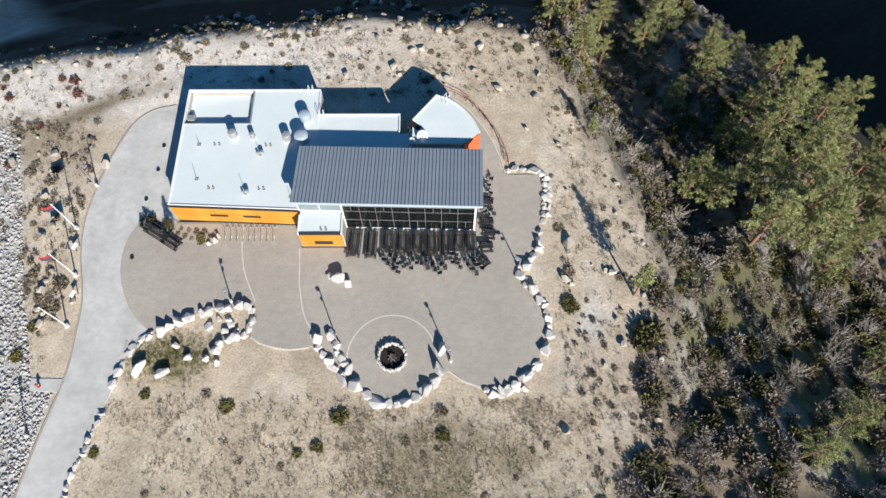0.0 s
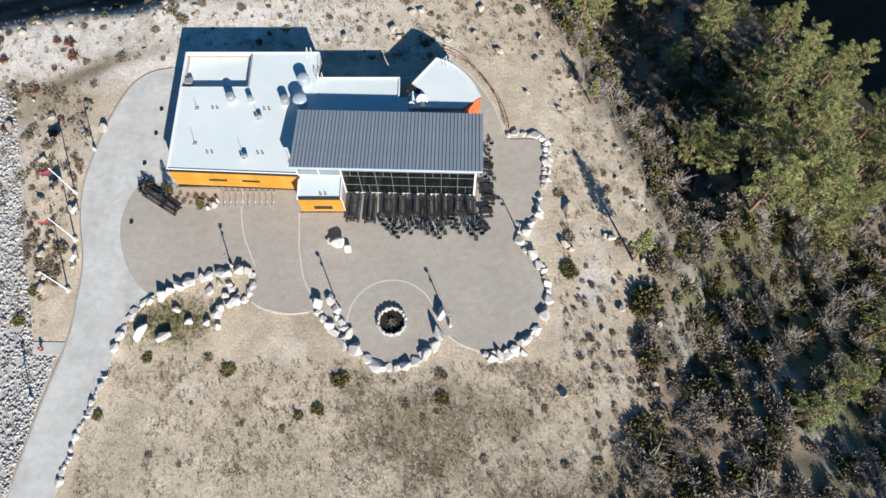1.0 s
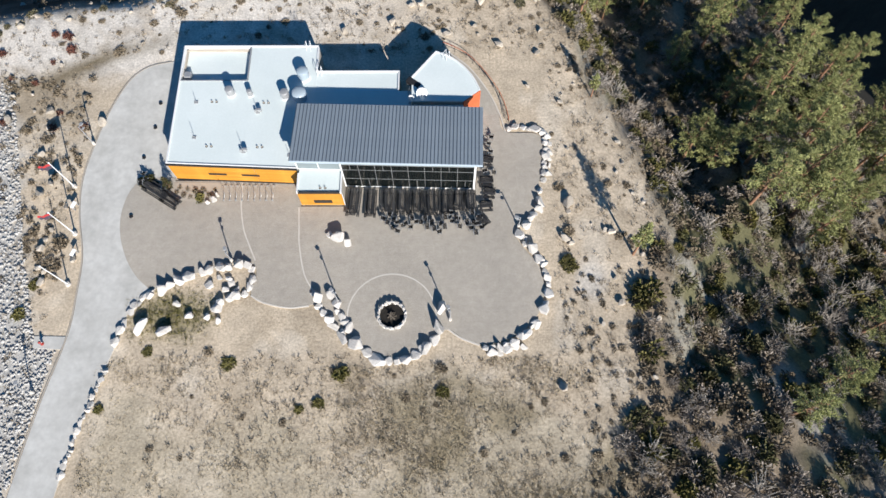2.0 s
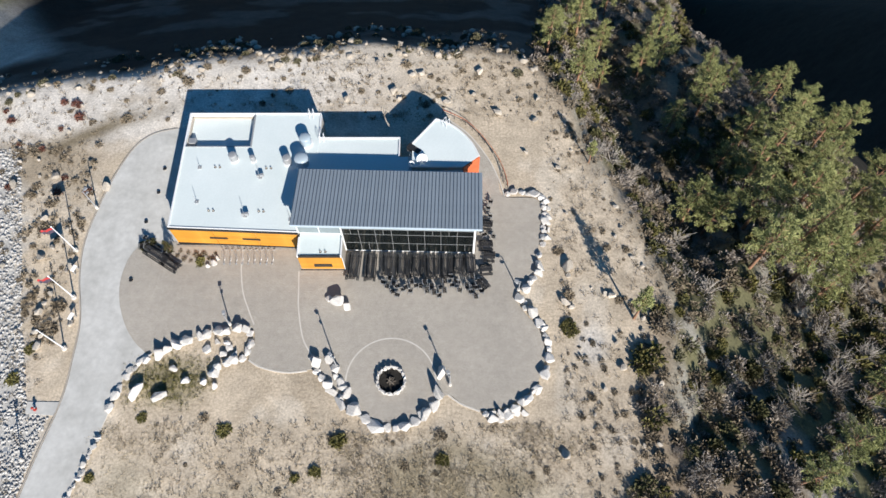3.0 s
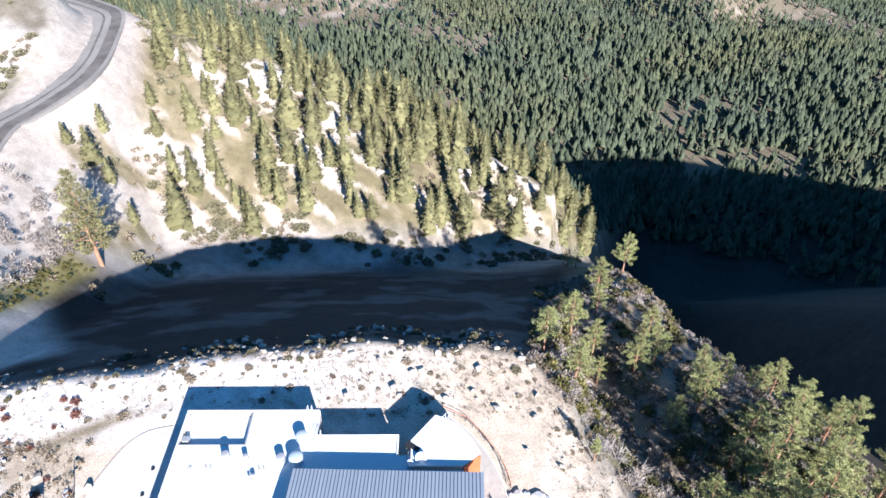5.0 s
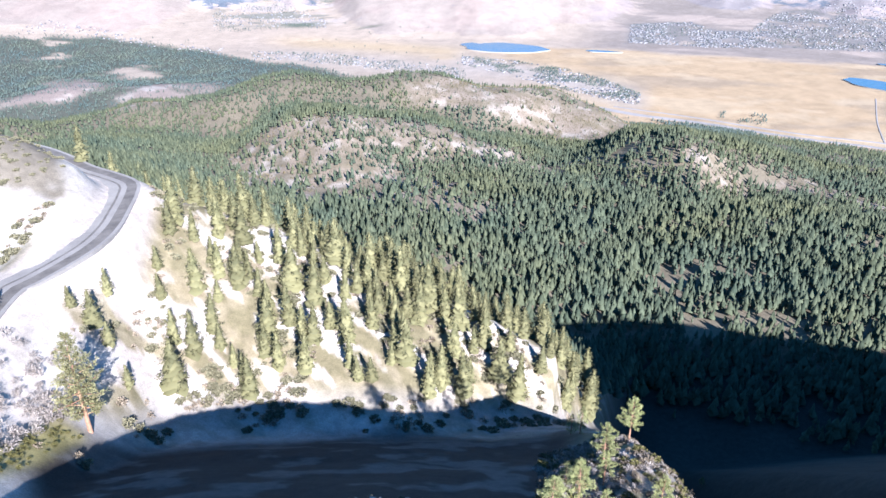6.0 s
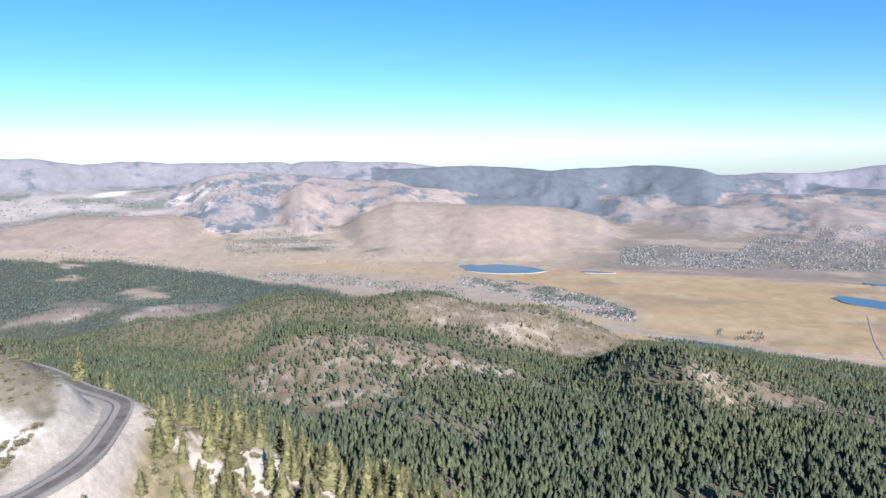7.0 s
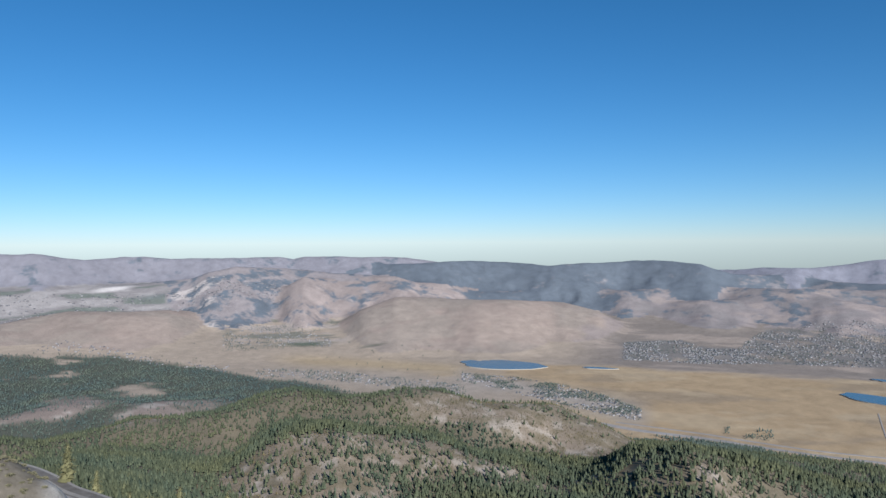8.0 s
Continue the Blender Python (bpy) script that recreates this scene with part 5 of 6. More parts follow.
# dark terrace furniture
def slat_table(x, y, w, l, turn):
    t = thing("slatted_table", "long black slatted terrace table with fixed benches", "table", x, y, 0.12, turn, group="terrace tables")
    n = 7
    s = w * 0.5 / n
    sl = part("slat", boxes((-w * 0.25 + 0.012, -l / 2, 0.70, -w * 0.25 + s - 0.012, l / 2, 0.74)), DARK_WOOD, t)
    for k in range(1, n):
        share("slat", sl, t, Matrix.Translation((k * s, 0, 0)))
    for sx in (-1, 1):
        part("bench", boxes((sx * w * 0.41 - 0.16, -l / 2, 0.41, sx * w * 0.41 - 0.02, l / 2, 0.45), (sx * w * 0.41 + 0.02, -l / 2, 0.41, sx * w * 0.41 + 0.16, l / 2, 0.45)), DARK_WOOD, t)
    for dy in (-l * 0.36, l * 0.36):
        part("leg", boxes((-w * 0.46, dy - 0.04, 0.34, w * 0.46, dy + 0.04, 0.41), (-w * 0.2, dy - 0.04, 0, -w * 0.14, dy + 0.04, 0.70), (w * 0.14, dy - 0.04, 0, w * 0.2, dy + 0.04, 0.70),
                          (-w * 0.44, dy - 0.04, 0, -w * 0.38, dy + 0.04, 0.34), (w * 0.38, dy - 0.04, 0, w * 0.44, dy + 0.04, 0.34)), BLACK_STEEL, t)


def patio_chair():
    t = thing("patio_chair", "black steel patio chair with slatted seat and arms", "chair", 0, 0, 0, 0, group="patio chairs")
    for k in range(5):
        part("seat_slat", boxes((-0.24 + k * 0.098, -0.24, 0.43, -0.16 + k * 0.098, 0.24, 0.46)), BLACK_STEEL, t)
        part("back_slat", boxes((-0.24 + k * 0.098, 0.24, 0.46, -0.17 + k * 0.098, 0.27, 0.92)), BLACK_STEEL, t)
    for sx in (-0.27, 0.27):
        for sy in (-0.24, 0.24):
            part("leg", rod(bmesh.new(), (sx, sy, 0), (sx, sy, 0.64 if sy < 0 else 0.94), 0.022, 0.022, 6), GREY_STEEL, t)
        part("arm", boxes((sx - 0.03, -0.26, 0.63, sx + 0.03, 0.26, 0.66)), GREY_STEEL, t)
    return t


for x, y, w, l, turn in ((-10.7, 35.1, 1.6, 3.7, -4), (-8.7, 34.9, 1.3, 3.6, -2), (-6.7, 35.2, 1.6, 3.0, 1), (-5.0, 35.0, 1.5, 3.2, 0), (-3.3, 35.1, 1.6, 3.0, -1), (-1.6, 34.9, 1.5, 3.3, 2), (0.1, 35.0, 1.5, 3.1, 0), (1.6, 35.2, 1.4, 2.6, -2), (3.0, 35.2, 1.4, 2.8, 3)):
    slat_table(x, y, w, l, turn)
for x, y, l, turn in ((5.0, 37.8, 1.6, 92), (5.3, 36.3, 1.4, 85), (4.9, 34.6, 1.5, 95), (5.1, 40.6, 1.5, 80), (4.4, 32.6, 1.5, 40)):
    slat_table(x, y, 1.4, l, turn)
slat_table(-34.2, 36.6, 1.6, 3.4, 58)
slat_table(-32.4, 35.3, 1.3, 2.6, 58)
chair = patio_chair()
CLUSTERS = ((-6.5, 33.0, 4), (-5.4, 31.9, 4), (-3.9, 32.4, 4), (-2.1, 32.4, 4), (-0.6, 31.8, 4), (0.7, 33.1, 4), (2.0, 32.5, 3), (3.7, 31.7, 4), (3.5, 33.2, 3))
chair_rng = random.Random(91)
spots = []
for x, y, n in CLUSTERS:  # chairs drawn up in rings
    for k in range(n):
        q = 2 * math.pi * k / n + chair_rng.uniform(-0.3, 0.3)
        spots.append((x + 0.62 * math.cos(q), y + 0.55 * math.sin(q)))
spots += [(5.7, 43.8), (5.4, 42.9), (4.8, 39.2), (5.6, 41.8), (5.9, 39.0), (-36.2, 37.6), (-35.6, 38.2), (-33.3, 36.9), (-36.0, 38.9)]
for k, (x, y) in enumerate(spots):
    m = pose(x, y, 0.12, 0, 0, rock_rng.choice((0, 90, 180, 270)) + rock_rng.uniform(-15, 15))
    if k == 0:
        chair.matrix_world = m
    else:
        copy_thing(chair, m)


# ---------------------------------------------------------------- plants
def forest_leaf(name, dark, light):
    """Tree crowns of a wood: each differs a little, and stands of trees differ by place."""
    m, t, b = nodes_of(name)
    g = t.nodes.new("ShaderNodeNewGeometry")
    c = ramp_node(t, g.outputs["Random Per Island"], [(0.0, dark), (1.0, light)]).outputs[0]
    c = mix_node(t, "MULTIPLY", 1.0, c, ramp_node(t, noise_node(t, 0.008, 4).outputs[0], [(0.35, (0.85, 0.94, 1.02)), (0.65, (1.14, 1.07, 0.94))]).outputs[0])
    c = mix_node(t, "MULTIPLY", 1.0, c, ramp_node(t, noise_node(t, 0.9, 3).outputs[0], [(0.3, grey(0.82)), (0.7, grey(1.1))]).outputs[0])
    t.links.new(c, b.inputs["Base Color"])
    b.inputs["Roughness"].default_value = 0.9
    b.inputs["Specular IOR Level"].default_value = 0.05
    return m


PINE = foliage("pine_needles", (0.15, 0.17, 0.066), (0.44, 0.455, 0.195), 0.22)
PINE_FAR = forest_leaf("forest_needles", (0.048, 0.060, 0.039), (0.098, 0.111, 0.068))
SCRUB = forest_leaf("hill_scrub_leaf", (0.085, 0.075, 0.045), (0.17, 0.145, 0.085))
# bluer than the forest needles: distance haze put into the colour
PINE_VALLEY = forest_leaf("valley_needles", (0.054, 0.074, 0.064), (0.102, 0.128, 0.110))
PINE_SUN = foliage("hillside_needles", (0.098, 0.099, 0.046), (0.215, 0.204, 0.098))
BARK = surface("orange_bark", (0.23, 0.125, 0.078), (0.42, 0.25, 0.16), 1.5, 9, 0.95, bump=0.03, spread=0.4)
GREY_WOOD = surface("bleached_wood", (0.30, 0.27, 0.24), (0.46, 0.43, 0.39), 2, 14, 0.95, bump=0.01)
SAGE = foliage("sage_leaf", (0.155, 0.126, 0.088), (0.35, 0.288, 0.208))
OLIVE = foliage("olive_leaf", (0.11, 0.11, 0.035), (0.24, 0.215, 0.080))
DARKLEAF = foliage("dark_leaf", (0.055, 0.058, 0.026), (0.135, 0.13, 0.060))
TWIG = foliage("bare_twigs", (0.20, 0.172, 0.148), (0.46, 0.41, 0.365))
STRAW = foliage("dry_grass", (0.33, 0.27, 0.17), (0.60, 0.51, 0.35))
RUST = foliage("rust_leaf", (0.13, 0.05, 0.04), (0.24, 0.11, 0.08))


def tri_mesh(name, verts, tris, material):
    verts, tris = np.asarray(verts, np.float32), np.asarray(tris, np.int32)
    me = bpy.data.meshes.new(name)
    me.vertices.add(len(verts))
    me.vertices.foreach_set("co", verts.ravel())
    me.loops.add(tris.size)
    me.loops.foreach_set("vertex_index", tris.ravel())
    me.polygons.add(len(tris))
    me.polygons.foreach_set("loop_start", np.arange(0, tris.size, 3, dtype=np.int32))
    me.update(calc_edges=True)
    me.materials.append(material)
    return me


def tufts(centres, outs, size, blades, width, rng):
    """Bunches of flat blades that spread outwards from each centre."""
    n = len(centres)
    d = np.repeat(np.asarray(outs), blades, 0) * 0.55 + rng.normal(0, 0.62, (n * blades, 3))
    d /= np.linalg.norm(d, axis=1)[:, None]
    side = np.cross(d, rng.normal(0, 1, d.shape))
    side /= np.linalg.norm(side, axis=1)[:, None]
    ln = (np.repeat(np.broadcast_to(size, n), blades) * rng.uniform(0.55, 1.15, n * blades))[:, None]
    c = np.repeat(np.asarray(centres), blades, 0)
    a, b = c + d * ln + side * ln * width, c + d * ln * 0.92 - side * ln * width
    verts = np.vstack([centres, a, b])
    i = np.arange(n * blades)
    tris = np.stack([np.repeat(np.arange(n), blades), n + i, n + n * blades + i], 1)
    return verts, tris


def join(parts):
    vs, ts, k = [], [], 0
    for v, t in parts:
        vs.append(v)
        ts.append(np.asarray(t) + k)
        k += len(v)
    return np.vstack(vs), np.vstack(ts)


def limb(a, b, r0, r1, sides=5, bow=0.0):
    """A tapered limb as triangles, bowed upwards in the middle."""
    a, b = np.asarray(a, float), np.asarray(b, float)
    ax = (b - a) / np.linalg.norm(b - a)
    u = np.cross(ax, [0.3, 0.2, 1.0] if abs(ax[2]) < 0.9 else [1.0, 0.1, 0])
    u /= np.linalg.norm(u)
    w = np.cross(ax, u)
    rings = []
    for s in (0, 0.5, 1.0):
        c = a + (b - a) * s + np.array([0, 0, bow * 4 * s * (1 - s)])
        r = r0 + (r1 - r0) * s
        q = np.arange(sides) * 2 * np.pi / sides
        rings.append(c + r * (np.cos(q)[:, None] * u + np.sin(q)[:, None] * w))
    t = []
    for k in range(2):
        for i in range(sides):
            j = (i + 1) % sides
            t += [(k * sides + i, k * sides + j, (k + 1) * sides + j), (k * sides + i, (k + 1) * sides + j, (k + 1) * sides + i)]
    return np.vstack(rings), np.array(t)


def pine_meshes(h, radius, bare, branches, per, size, blades, seed, leaf, sharp=1.0, width=0.13, inner=0.35, skirts=0):
    """Trunk, limbs and needle crown of a pine."""
    rng = np.random.default_rng(seed)
    lean = rng.normal(0, 0.03, 2) * h
    top = lambda z: np.array([lean[0] * (z / h) ** 2, lean[1] * (z / h) ** 2, z])
    r0 = 0.022 * h
    trunk = join([limb(top(h * k / 5) - [0, 0, 0.4 * (k == 0)], top(h * (k + 1) / 5), r0 * (1 - k / 5.3), r0 * (1 - (k + 1) / 5.3), 8) for k in range(5)])
    limbs, cs, os, sz = [], [], [], []
    for k in range(branches):
        f = bare + (1 - bare) * (k + rng.uniform(0, 1)) / branches
        q = k * 2.4 + rng.uniform(-0.5, 0.5)
        prof = min(1.0, (1 - f) / (1 - bare) * 1.25 + 0.06) ** sharp * (0.72 + 0.28 * min(1, (f - bare) * 6))
        ln = radius * prof * rng.uniform(0.6, 1.2)
        out = np.array([math.cos(q), math.sin(q), 0.28 + 0.5 * (f - 0.5)])
        base = top(f * h)
        end = base + out * ln
        if k % 2 == 0 or h < 13:
            limbs.append(limb(base, end, max(0.02, 0.012 * h * (1 - f)), 0.012, 3, bow=-0.04 * ln))
        for j in range(per):
            s = inner + (1 - inner) * (j + rng.uniform(0, 1)) / per
            cs.append(base + (end - base) * s + rng.normal(0, 0.16 * size + 0.03 * ln, 3))
            os.append(out / np.linalg.norm(out) + [0, 0, 0.4])
            sz.append(size * (0.5 + 0.55 * prof))
    for j in range(4):
        cs.append(top(h * (0.95 + 0.02 * j)))
        os.append(np.array([0, 0, 1.0]))
        sz.append(size * 0.55)
    crown = tufts(np.array(cs), np.array(os), np.array(sz), blades, width, rng)
    # dense inner boughs: ragged skirts, one above the other
    for k in range(skirts):
        f = bare + (0.98 - bare) * k / skirts
        q = np.arange(11) * 2 * np.pi / 11 + k
        prof = (1 - (f - bare) / (1 - bare)) ** sharp
        rim = np.stack([np.cos(q), np.sin(q), 0 * q], 1) * (radius * 0.95 * prof * rng.uniform(0.5, 1.15, 11))[:, None] + top(f * h) + np.outer(rng.uniform(-0.05, 0.05, 11) * h, [0, 0, 1])
        tip = top(min(1.0, f + 2.6 * (0.98 - bare) / skirts) * h)
        i = np.arange(11)
        crown = join([crown, (np.vstack([rim, tip]), np.stack([i, (i + 1) % 11, np.full(11, 11)], 1))])
    return (tri_mesh("trunk", *join([trunk] + limbs), BARK), tri_mesh("crown", *crown, leaf))


def plant(name, meshes, label, category, x, y, scale, turn, group, names=("trunk", "crown"), tilt=0.0):
    t = thing(name, label, category, x, y, on(x, y), turn, group)
    t.matrix_world = pose(x, y, on(x, y), tilt, 0, turn) @ Matrix.Diagonal((scale, scale, scale, 1))
    for n, me in zip(names, meshes):
        new(n, me).parent = t
    return t


prng = random.Random(11)
NEAR = [pine_meshes(12, 2.95, 0.33, 36, 14, 0.50, 14, s, PINE, 0.75, 0.075, 0.38) for s in range(5)]
YOUNG = [pine_meshes(12, 3.0, 0.15, 36, 7, 0.95, 11, 30 + s, PINE, 0.9, 0.05, 0.45) for s in range(3)]
SLOPE_PINES = [(16.0, 75.8, 7), (23.6, 91.2, 7), (30.0, 98.4, 7), (19.3, 67.2, 7), (26.7, 79.3, 6), (32.8, 79.8, 8), (36.5, 81.4, 8), (38.2, 90.7, 6), (40.4, 69.5, 10), (46.2, 76.3, 7), (120.4, 244.3, 5),
               (52.5, 77.5, 6), (64.4, 91.6, 5), (52.7, 64.8, 12), (57.9, 63.8, 11), (64.9, 68.2, 10), (47.8, 58.3, 11), (52.7, 56.0, 10), (34.1, 48.6, 11), (37.3, 47.3, 10), (42.5, 47.1, 12), (48.3, 48.1, 12),
               (54.5, 52.7, 10), (59.4, 52.2, 10), (62.7, 50.2, 9), (45.1, 40.9, 13), (47.1, 38.7, 13), (40.3, 39.1, 11), (48.2, 35.1, 9), (55.9, 41.2, 9), (61.7, 45.5, 8)]
SLOPE_PINES += [(41.3, 121.0, 10), (31.5, 105.2, 9), (22.7, 87.0, 9), (15.4, 73.5, 8), (27.2, 86.6, 8), (19.9, 67.6, 7), (62, 48, 12), (66, 58, 12), (63, 36, 12), (52, 22, 9), (43.1, 14.8, 9), (37.6, 10.9, 8), (43.5, 53.5, 11), (50.5, 43.0, 12), (57.0, 58.0, 11), (45.5, 63.0, 9)]
for x, y, h in SLOPE_PINES:
    plant("pine_tree", NEAR[prng.randrange(5)], "tall pine with orange trunk and open green crown on the slope", "tree", x, y, h / 12 * prng.uniform(1.12, 1.30), prng.uniform(0, 360), "slope pines")
for k in range(9):
    while True:
        a, f = prng.uniform(12.5, 47), prng.random()
        r = float(np.interp(a, BEAR, EDGE)) + 12 + f * (float(np.interp(a, BEAR, D1)) - float(np.interp(a, BEAR, EDGE)) - 10)
        x, y = r * math.sin(radians(a)), r * math.cos(radians(a))
        if f > 0.25 and all((x - p[0]) ** 2 + (y - p[1]) ** 2 > 9 for p in SLOPE_PINES):
            break
    SLOPE_PINES.append((x, y, 0))
    plant("pine_tree", YOUNG[prng.randrange(3)], "young green pine among others on the slope", "tree", x, y, prng.uniform(0.4, 0.8), prng.uniform(0, 360), "slope pines")
# tall pines south of the slope, whose long shadows reach into it
for x, y, h in ((52, -12, 13), (60, -16, 14)):
    plant("pine_tree", NEAR[prng.randrange(5)], "tall pine with orange trunk and open green crown on the slope", "tree", x, y, h / 12, prng.uniform(0, 360), "slope pines")
# a slim young pine at the rim whose shadow lies on the sand, and a small conical tree at the building's corner
SLIM = pine_meshes(8, 1.0, 0.4, 36, 7, 0.42, 8, 21, PINE, 0.9)
plant("pine_tree", SLIM, "slim young pine standing alone at the sandy rim", "tree", 21.7, 28.7, 1.0, 40, "slope pines")
plant("pine_tree", SLIM, "slim young pine standing alone at the sandy rim", "tree", 18.6, 50.3, 0.62, 140, "slope pines")
CONE = pine_meshes(2.6, 0.5, 0.08, 40, 5, 0.25, 8, 23, DARKLEAF, 1.0)
plant("conifer_shrub", CONE, "small dark conical conifer at the building corner", "shrub", -32.9, 37.3, 1.0, 0, "bed shrubs")

# the wooded spur across the ravine
HILL = [pine_meshes(14, 3.5 - 0.4 * (s % 3), 0.07, 60, 5, 0.60, 6, 40 + s, PINE_SUN, 0.8, 0.13, 0.6, 16) for s in range(6)]
DARK_BARK = surface("grey_brown_bark", (0.075, 0.055, 0.04), (0.15, 0.11, 0.08), 1.5, 9, 0.95, bump=0.03, spread=0.4)
for wood_mesh, _ in HILL:
    wood_mesh.materials[0] = DARK_BARK
PINE_LONE = foliage("olive_needles", (0.12, 0.118, 0.055), (0.33, 0.315, 0.15))
LONE = pine_meshes(27, 5.6, 0.18, 100, 13, 0.95, 8, 50, PINE_LONE, 0.8, 0.09, 0.3)
plant("pine_tree", LONE, "large lone pine with yellow-green crown above the ravine", "tree", -81.6, 126.5, 1.0, 0, "hillside pines")
for x, y, s in ((-95.8, 163.0, 0.85), (-96.7, 175.4, 0.66), (-100.8, 163.2, 0.5), (-112.0, 150.0, 0.42), (-143, 264.5, 1.1), (-129.5, 259.5, 0.8), (-91.0, 160.0, 0.6), (-83.0, 150.0, 0.55)):
    plant("pine_tree", HILL[prng.randrange(6)], "yellow-green pine beside the mountain road", "tree", x, y, s, prng.uniform(0, 360), "hillside pines")
placed, tries = [], 0
while len(placed) < 205 and tries < 20000:
    tries += 1
    a, r = prng.uniform(-27, 15), prng.uniform(165, 300)
    x, y = r * math.sin(radians(a)), r * math.cos(radians(a))
    crest = float(np.interp(a, BEAR, D3))
    if r > crest + 32 or r < float(np.interp(a, BEAR, D2)) + 1 or float(road_distance(np.array(x), np.array(y))) < 13:
        continue
    foot = r - float(np.interp(a, BEAR, D2))
    if prng.random() > (0.22 + 0.78 * float(smooth(a + 0.12 * (r - 190), -24, -6))) * (0.5 + 0.5 * float(smooth(foot, 8, 34))):
        continue
    if any((x - p) ** 2 + (y - q) ** 2 < (18 if a < -8 else 11) for p, q in placed):
        continue
    placed.append((x, y))
    plant("pine_tree", HILL[prng.randrange(6)], "yellow-green pine on the pale sandy hillside", "tree", x, y, prng.uniform(0.6, 0.95) * (1.4 if prng.random() < 0.5 else 0.95), prng.uniform(0, 360), "hillside pines")


# far woods, one mass
def forest(name, label, count, spec, material, seed, height, tiers, sides):
    rng = np.random.default_rng(seed)
    a, r = [], []
    pts = np.zeros((0, 2))
    for _ in range(40):
        aa, u = rng.uniform(spec[0], spec[1], count * 2), rng.uniform(0, 1, count * 2)
        rr = np.sqrt(spec[2] ** 2 + u * (spec[3] ** 2 - spec[2] ** 2))
        x, y = rr * np.sin(np.radians(aa)), rr * np.cos(np.radians(aa))
        keep = rng.uniform(0, 1, len(x)) < spec[4](x, y, aa, rr)
        pts = np.vstack([pts, np.stack([x[keep], y[keep]], 1)])
        if len(pts) >= count:
            break
    pts = pts[:count]
    count = len(pts)
    z = land(pts[:, 0], pts[:, 1])
    h = height * (0.45 + 0.85 * rng.uniform(0, 1, count) ** 1.3)
    slim = rng.uniform(0.75, 1.25, (count, 1))
    vs, ts, k = [], [], 0
    for i in range(tiers):
        # each tier a ragged skirt of boughs, off centre, its rim drooping unevenly
        lo, hi = (0.0, 1.0) if tiers == 1 else (0.08 + 0.62 * i / tiers, 0.52 + 0.48 * (i + 1) / tiers)
        wide = lo + (hi - lo) * (0.20 if tiers > 1 else 0.25)
        rad = 0.215 * (1 - 0.62 * i / tiers) * slim
        q = np.arange(sides) * 2 * np.pi / sides
        jag = rng.uniform(0.45, 1.35, (count, sides))
        ang = q[None] + rng.uniform(0, 6.28, (count, 1))
        off = rng.normal(0, 0.025, (count, 2)) * h[:, None]
        px, py = pts[:, :1] + off[:, :1], pts[:, 1:] + off[:, 1:]
        ring = np.stack([px + np.cos(ang) * jag * rad * h[:, None], py + np.sin(ang) * jag * rad * h[:, None], z[:, None] + h[:, None] * (wide + rng.uniform(-0.09, 0.09, (count, sides)))], -1)
        ends = np.stack([np.stack([px[:, 0], py[:, 0], z + h * e], -1) for e in (lo, hi)], 1)
        v = np.concatenate([ring, ends], 1)
        j = np.arange(sides)
        t = np.stack([j, (j + 1) % sides, np.full(sides, sides + 1)], 1)
        t = (t[None] + (np.arange(count) * (sides + 2))[:, None, None]).reshape(-1, 3)
        vs.append(v.reshape(-1, 3))
        ts.append(t + k)
        k += count * (sides + 2)
    ob = new(name, tri_mesh(name, np.vstack(vs), np.vstack(ts), material))
    return tagged(ob, label, "forest", kind="stuff")


def woods(x, y, a, r):
    back = np.where(a > 13, smooth(r, np.interp(a, BEAR, D3) + 30, np.interp(a, BEAR, D3) + 60), smooth(r, np.interp(a, BEAR, D3) + 25, np.interp(a, BEAR, D3) + 60))
    knoll = (a < -24) & (r < 345)
    bare = 0.72 + 0.24 * smooth(r, 1000, 1100)
    return (1 - bare * glade(x, y)) * (0.2 + 0.8 * smooth(fractal(x, y, 48, 97), -0.24, -0.06)) * back * (1 - 0.9 * smooth(-land(x, y), 330, 400)) * (~knoll)


forest("near_forest", "dense dark green pine forest on the lower slopes", 14500, (-40, 40, 230, 760, woods), PINE_FAR, 3, 13.0, 3, 5)
forest("far_forest", "dense dark green pine forest over far hills", 16000, (-36, 36, 760, 1150, woods), PINE_FAR, 4, 10.4, 2, 5)
forest("far_forest", "dense dark green pine forest over far hills", 20000, (-36, 36, 1150, 1750, woods), PINE_FAR, 14, 8.8, 1, 5)
forest("hill_scrub", "brown and olive scrub over open forest glades", 9000, (-34, 34, 700, 1600, lambda x, y, a, r: glade(x, y) * (0.3 + 0.7 * smooth(fractal(x, y, 30, 99), -0.1, 0.1))), SCRUB, 15, 3.0, 1, 5)
forest("valley_forest", "dark woodland spread over the valley edge", 26000, (-40, 4, 1700, 3500, lambda x, y, a, r: (0.006 + 0.97 * valley_wood(x, y) + 0.30 * patch(a, r, CLEARINGS, x, y) * smooth(fractal(x, y, 45, 101), -0.08, 0.06)) * (land(x, y) < -380)), PINE_VALLEY, 5, 8.5, 1, 4)


def highway_belt(x, y, a, r):
    line = np.interp(a, [10, 16.2, 21.3, 27.4, 33.4, 42], [1960, 1884, 1851, 1800, 1807, 1790])
    return smooth(r, line - 260, line - 200) * (1 - smooth(r, line - 45, line - 25)) * smooth(fractal(x, y, 130, 65), -0.06, 0.06)


forest("meadow_woods", "dark tree belt beside the valley highway", 2600, (14, 40, 1500, 1850, highway_belt), PINE_VALLEY, 6, 9, 1, 5)


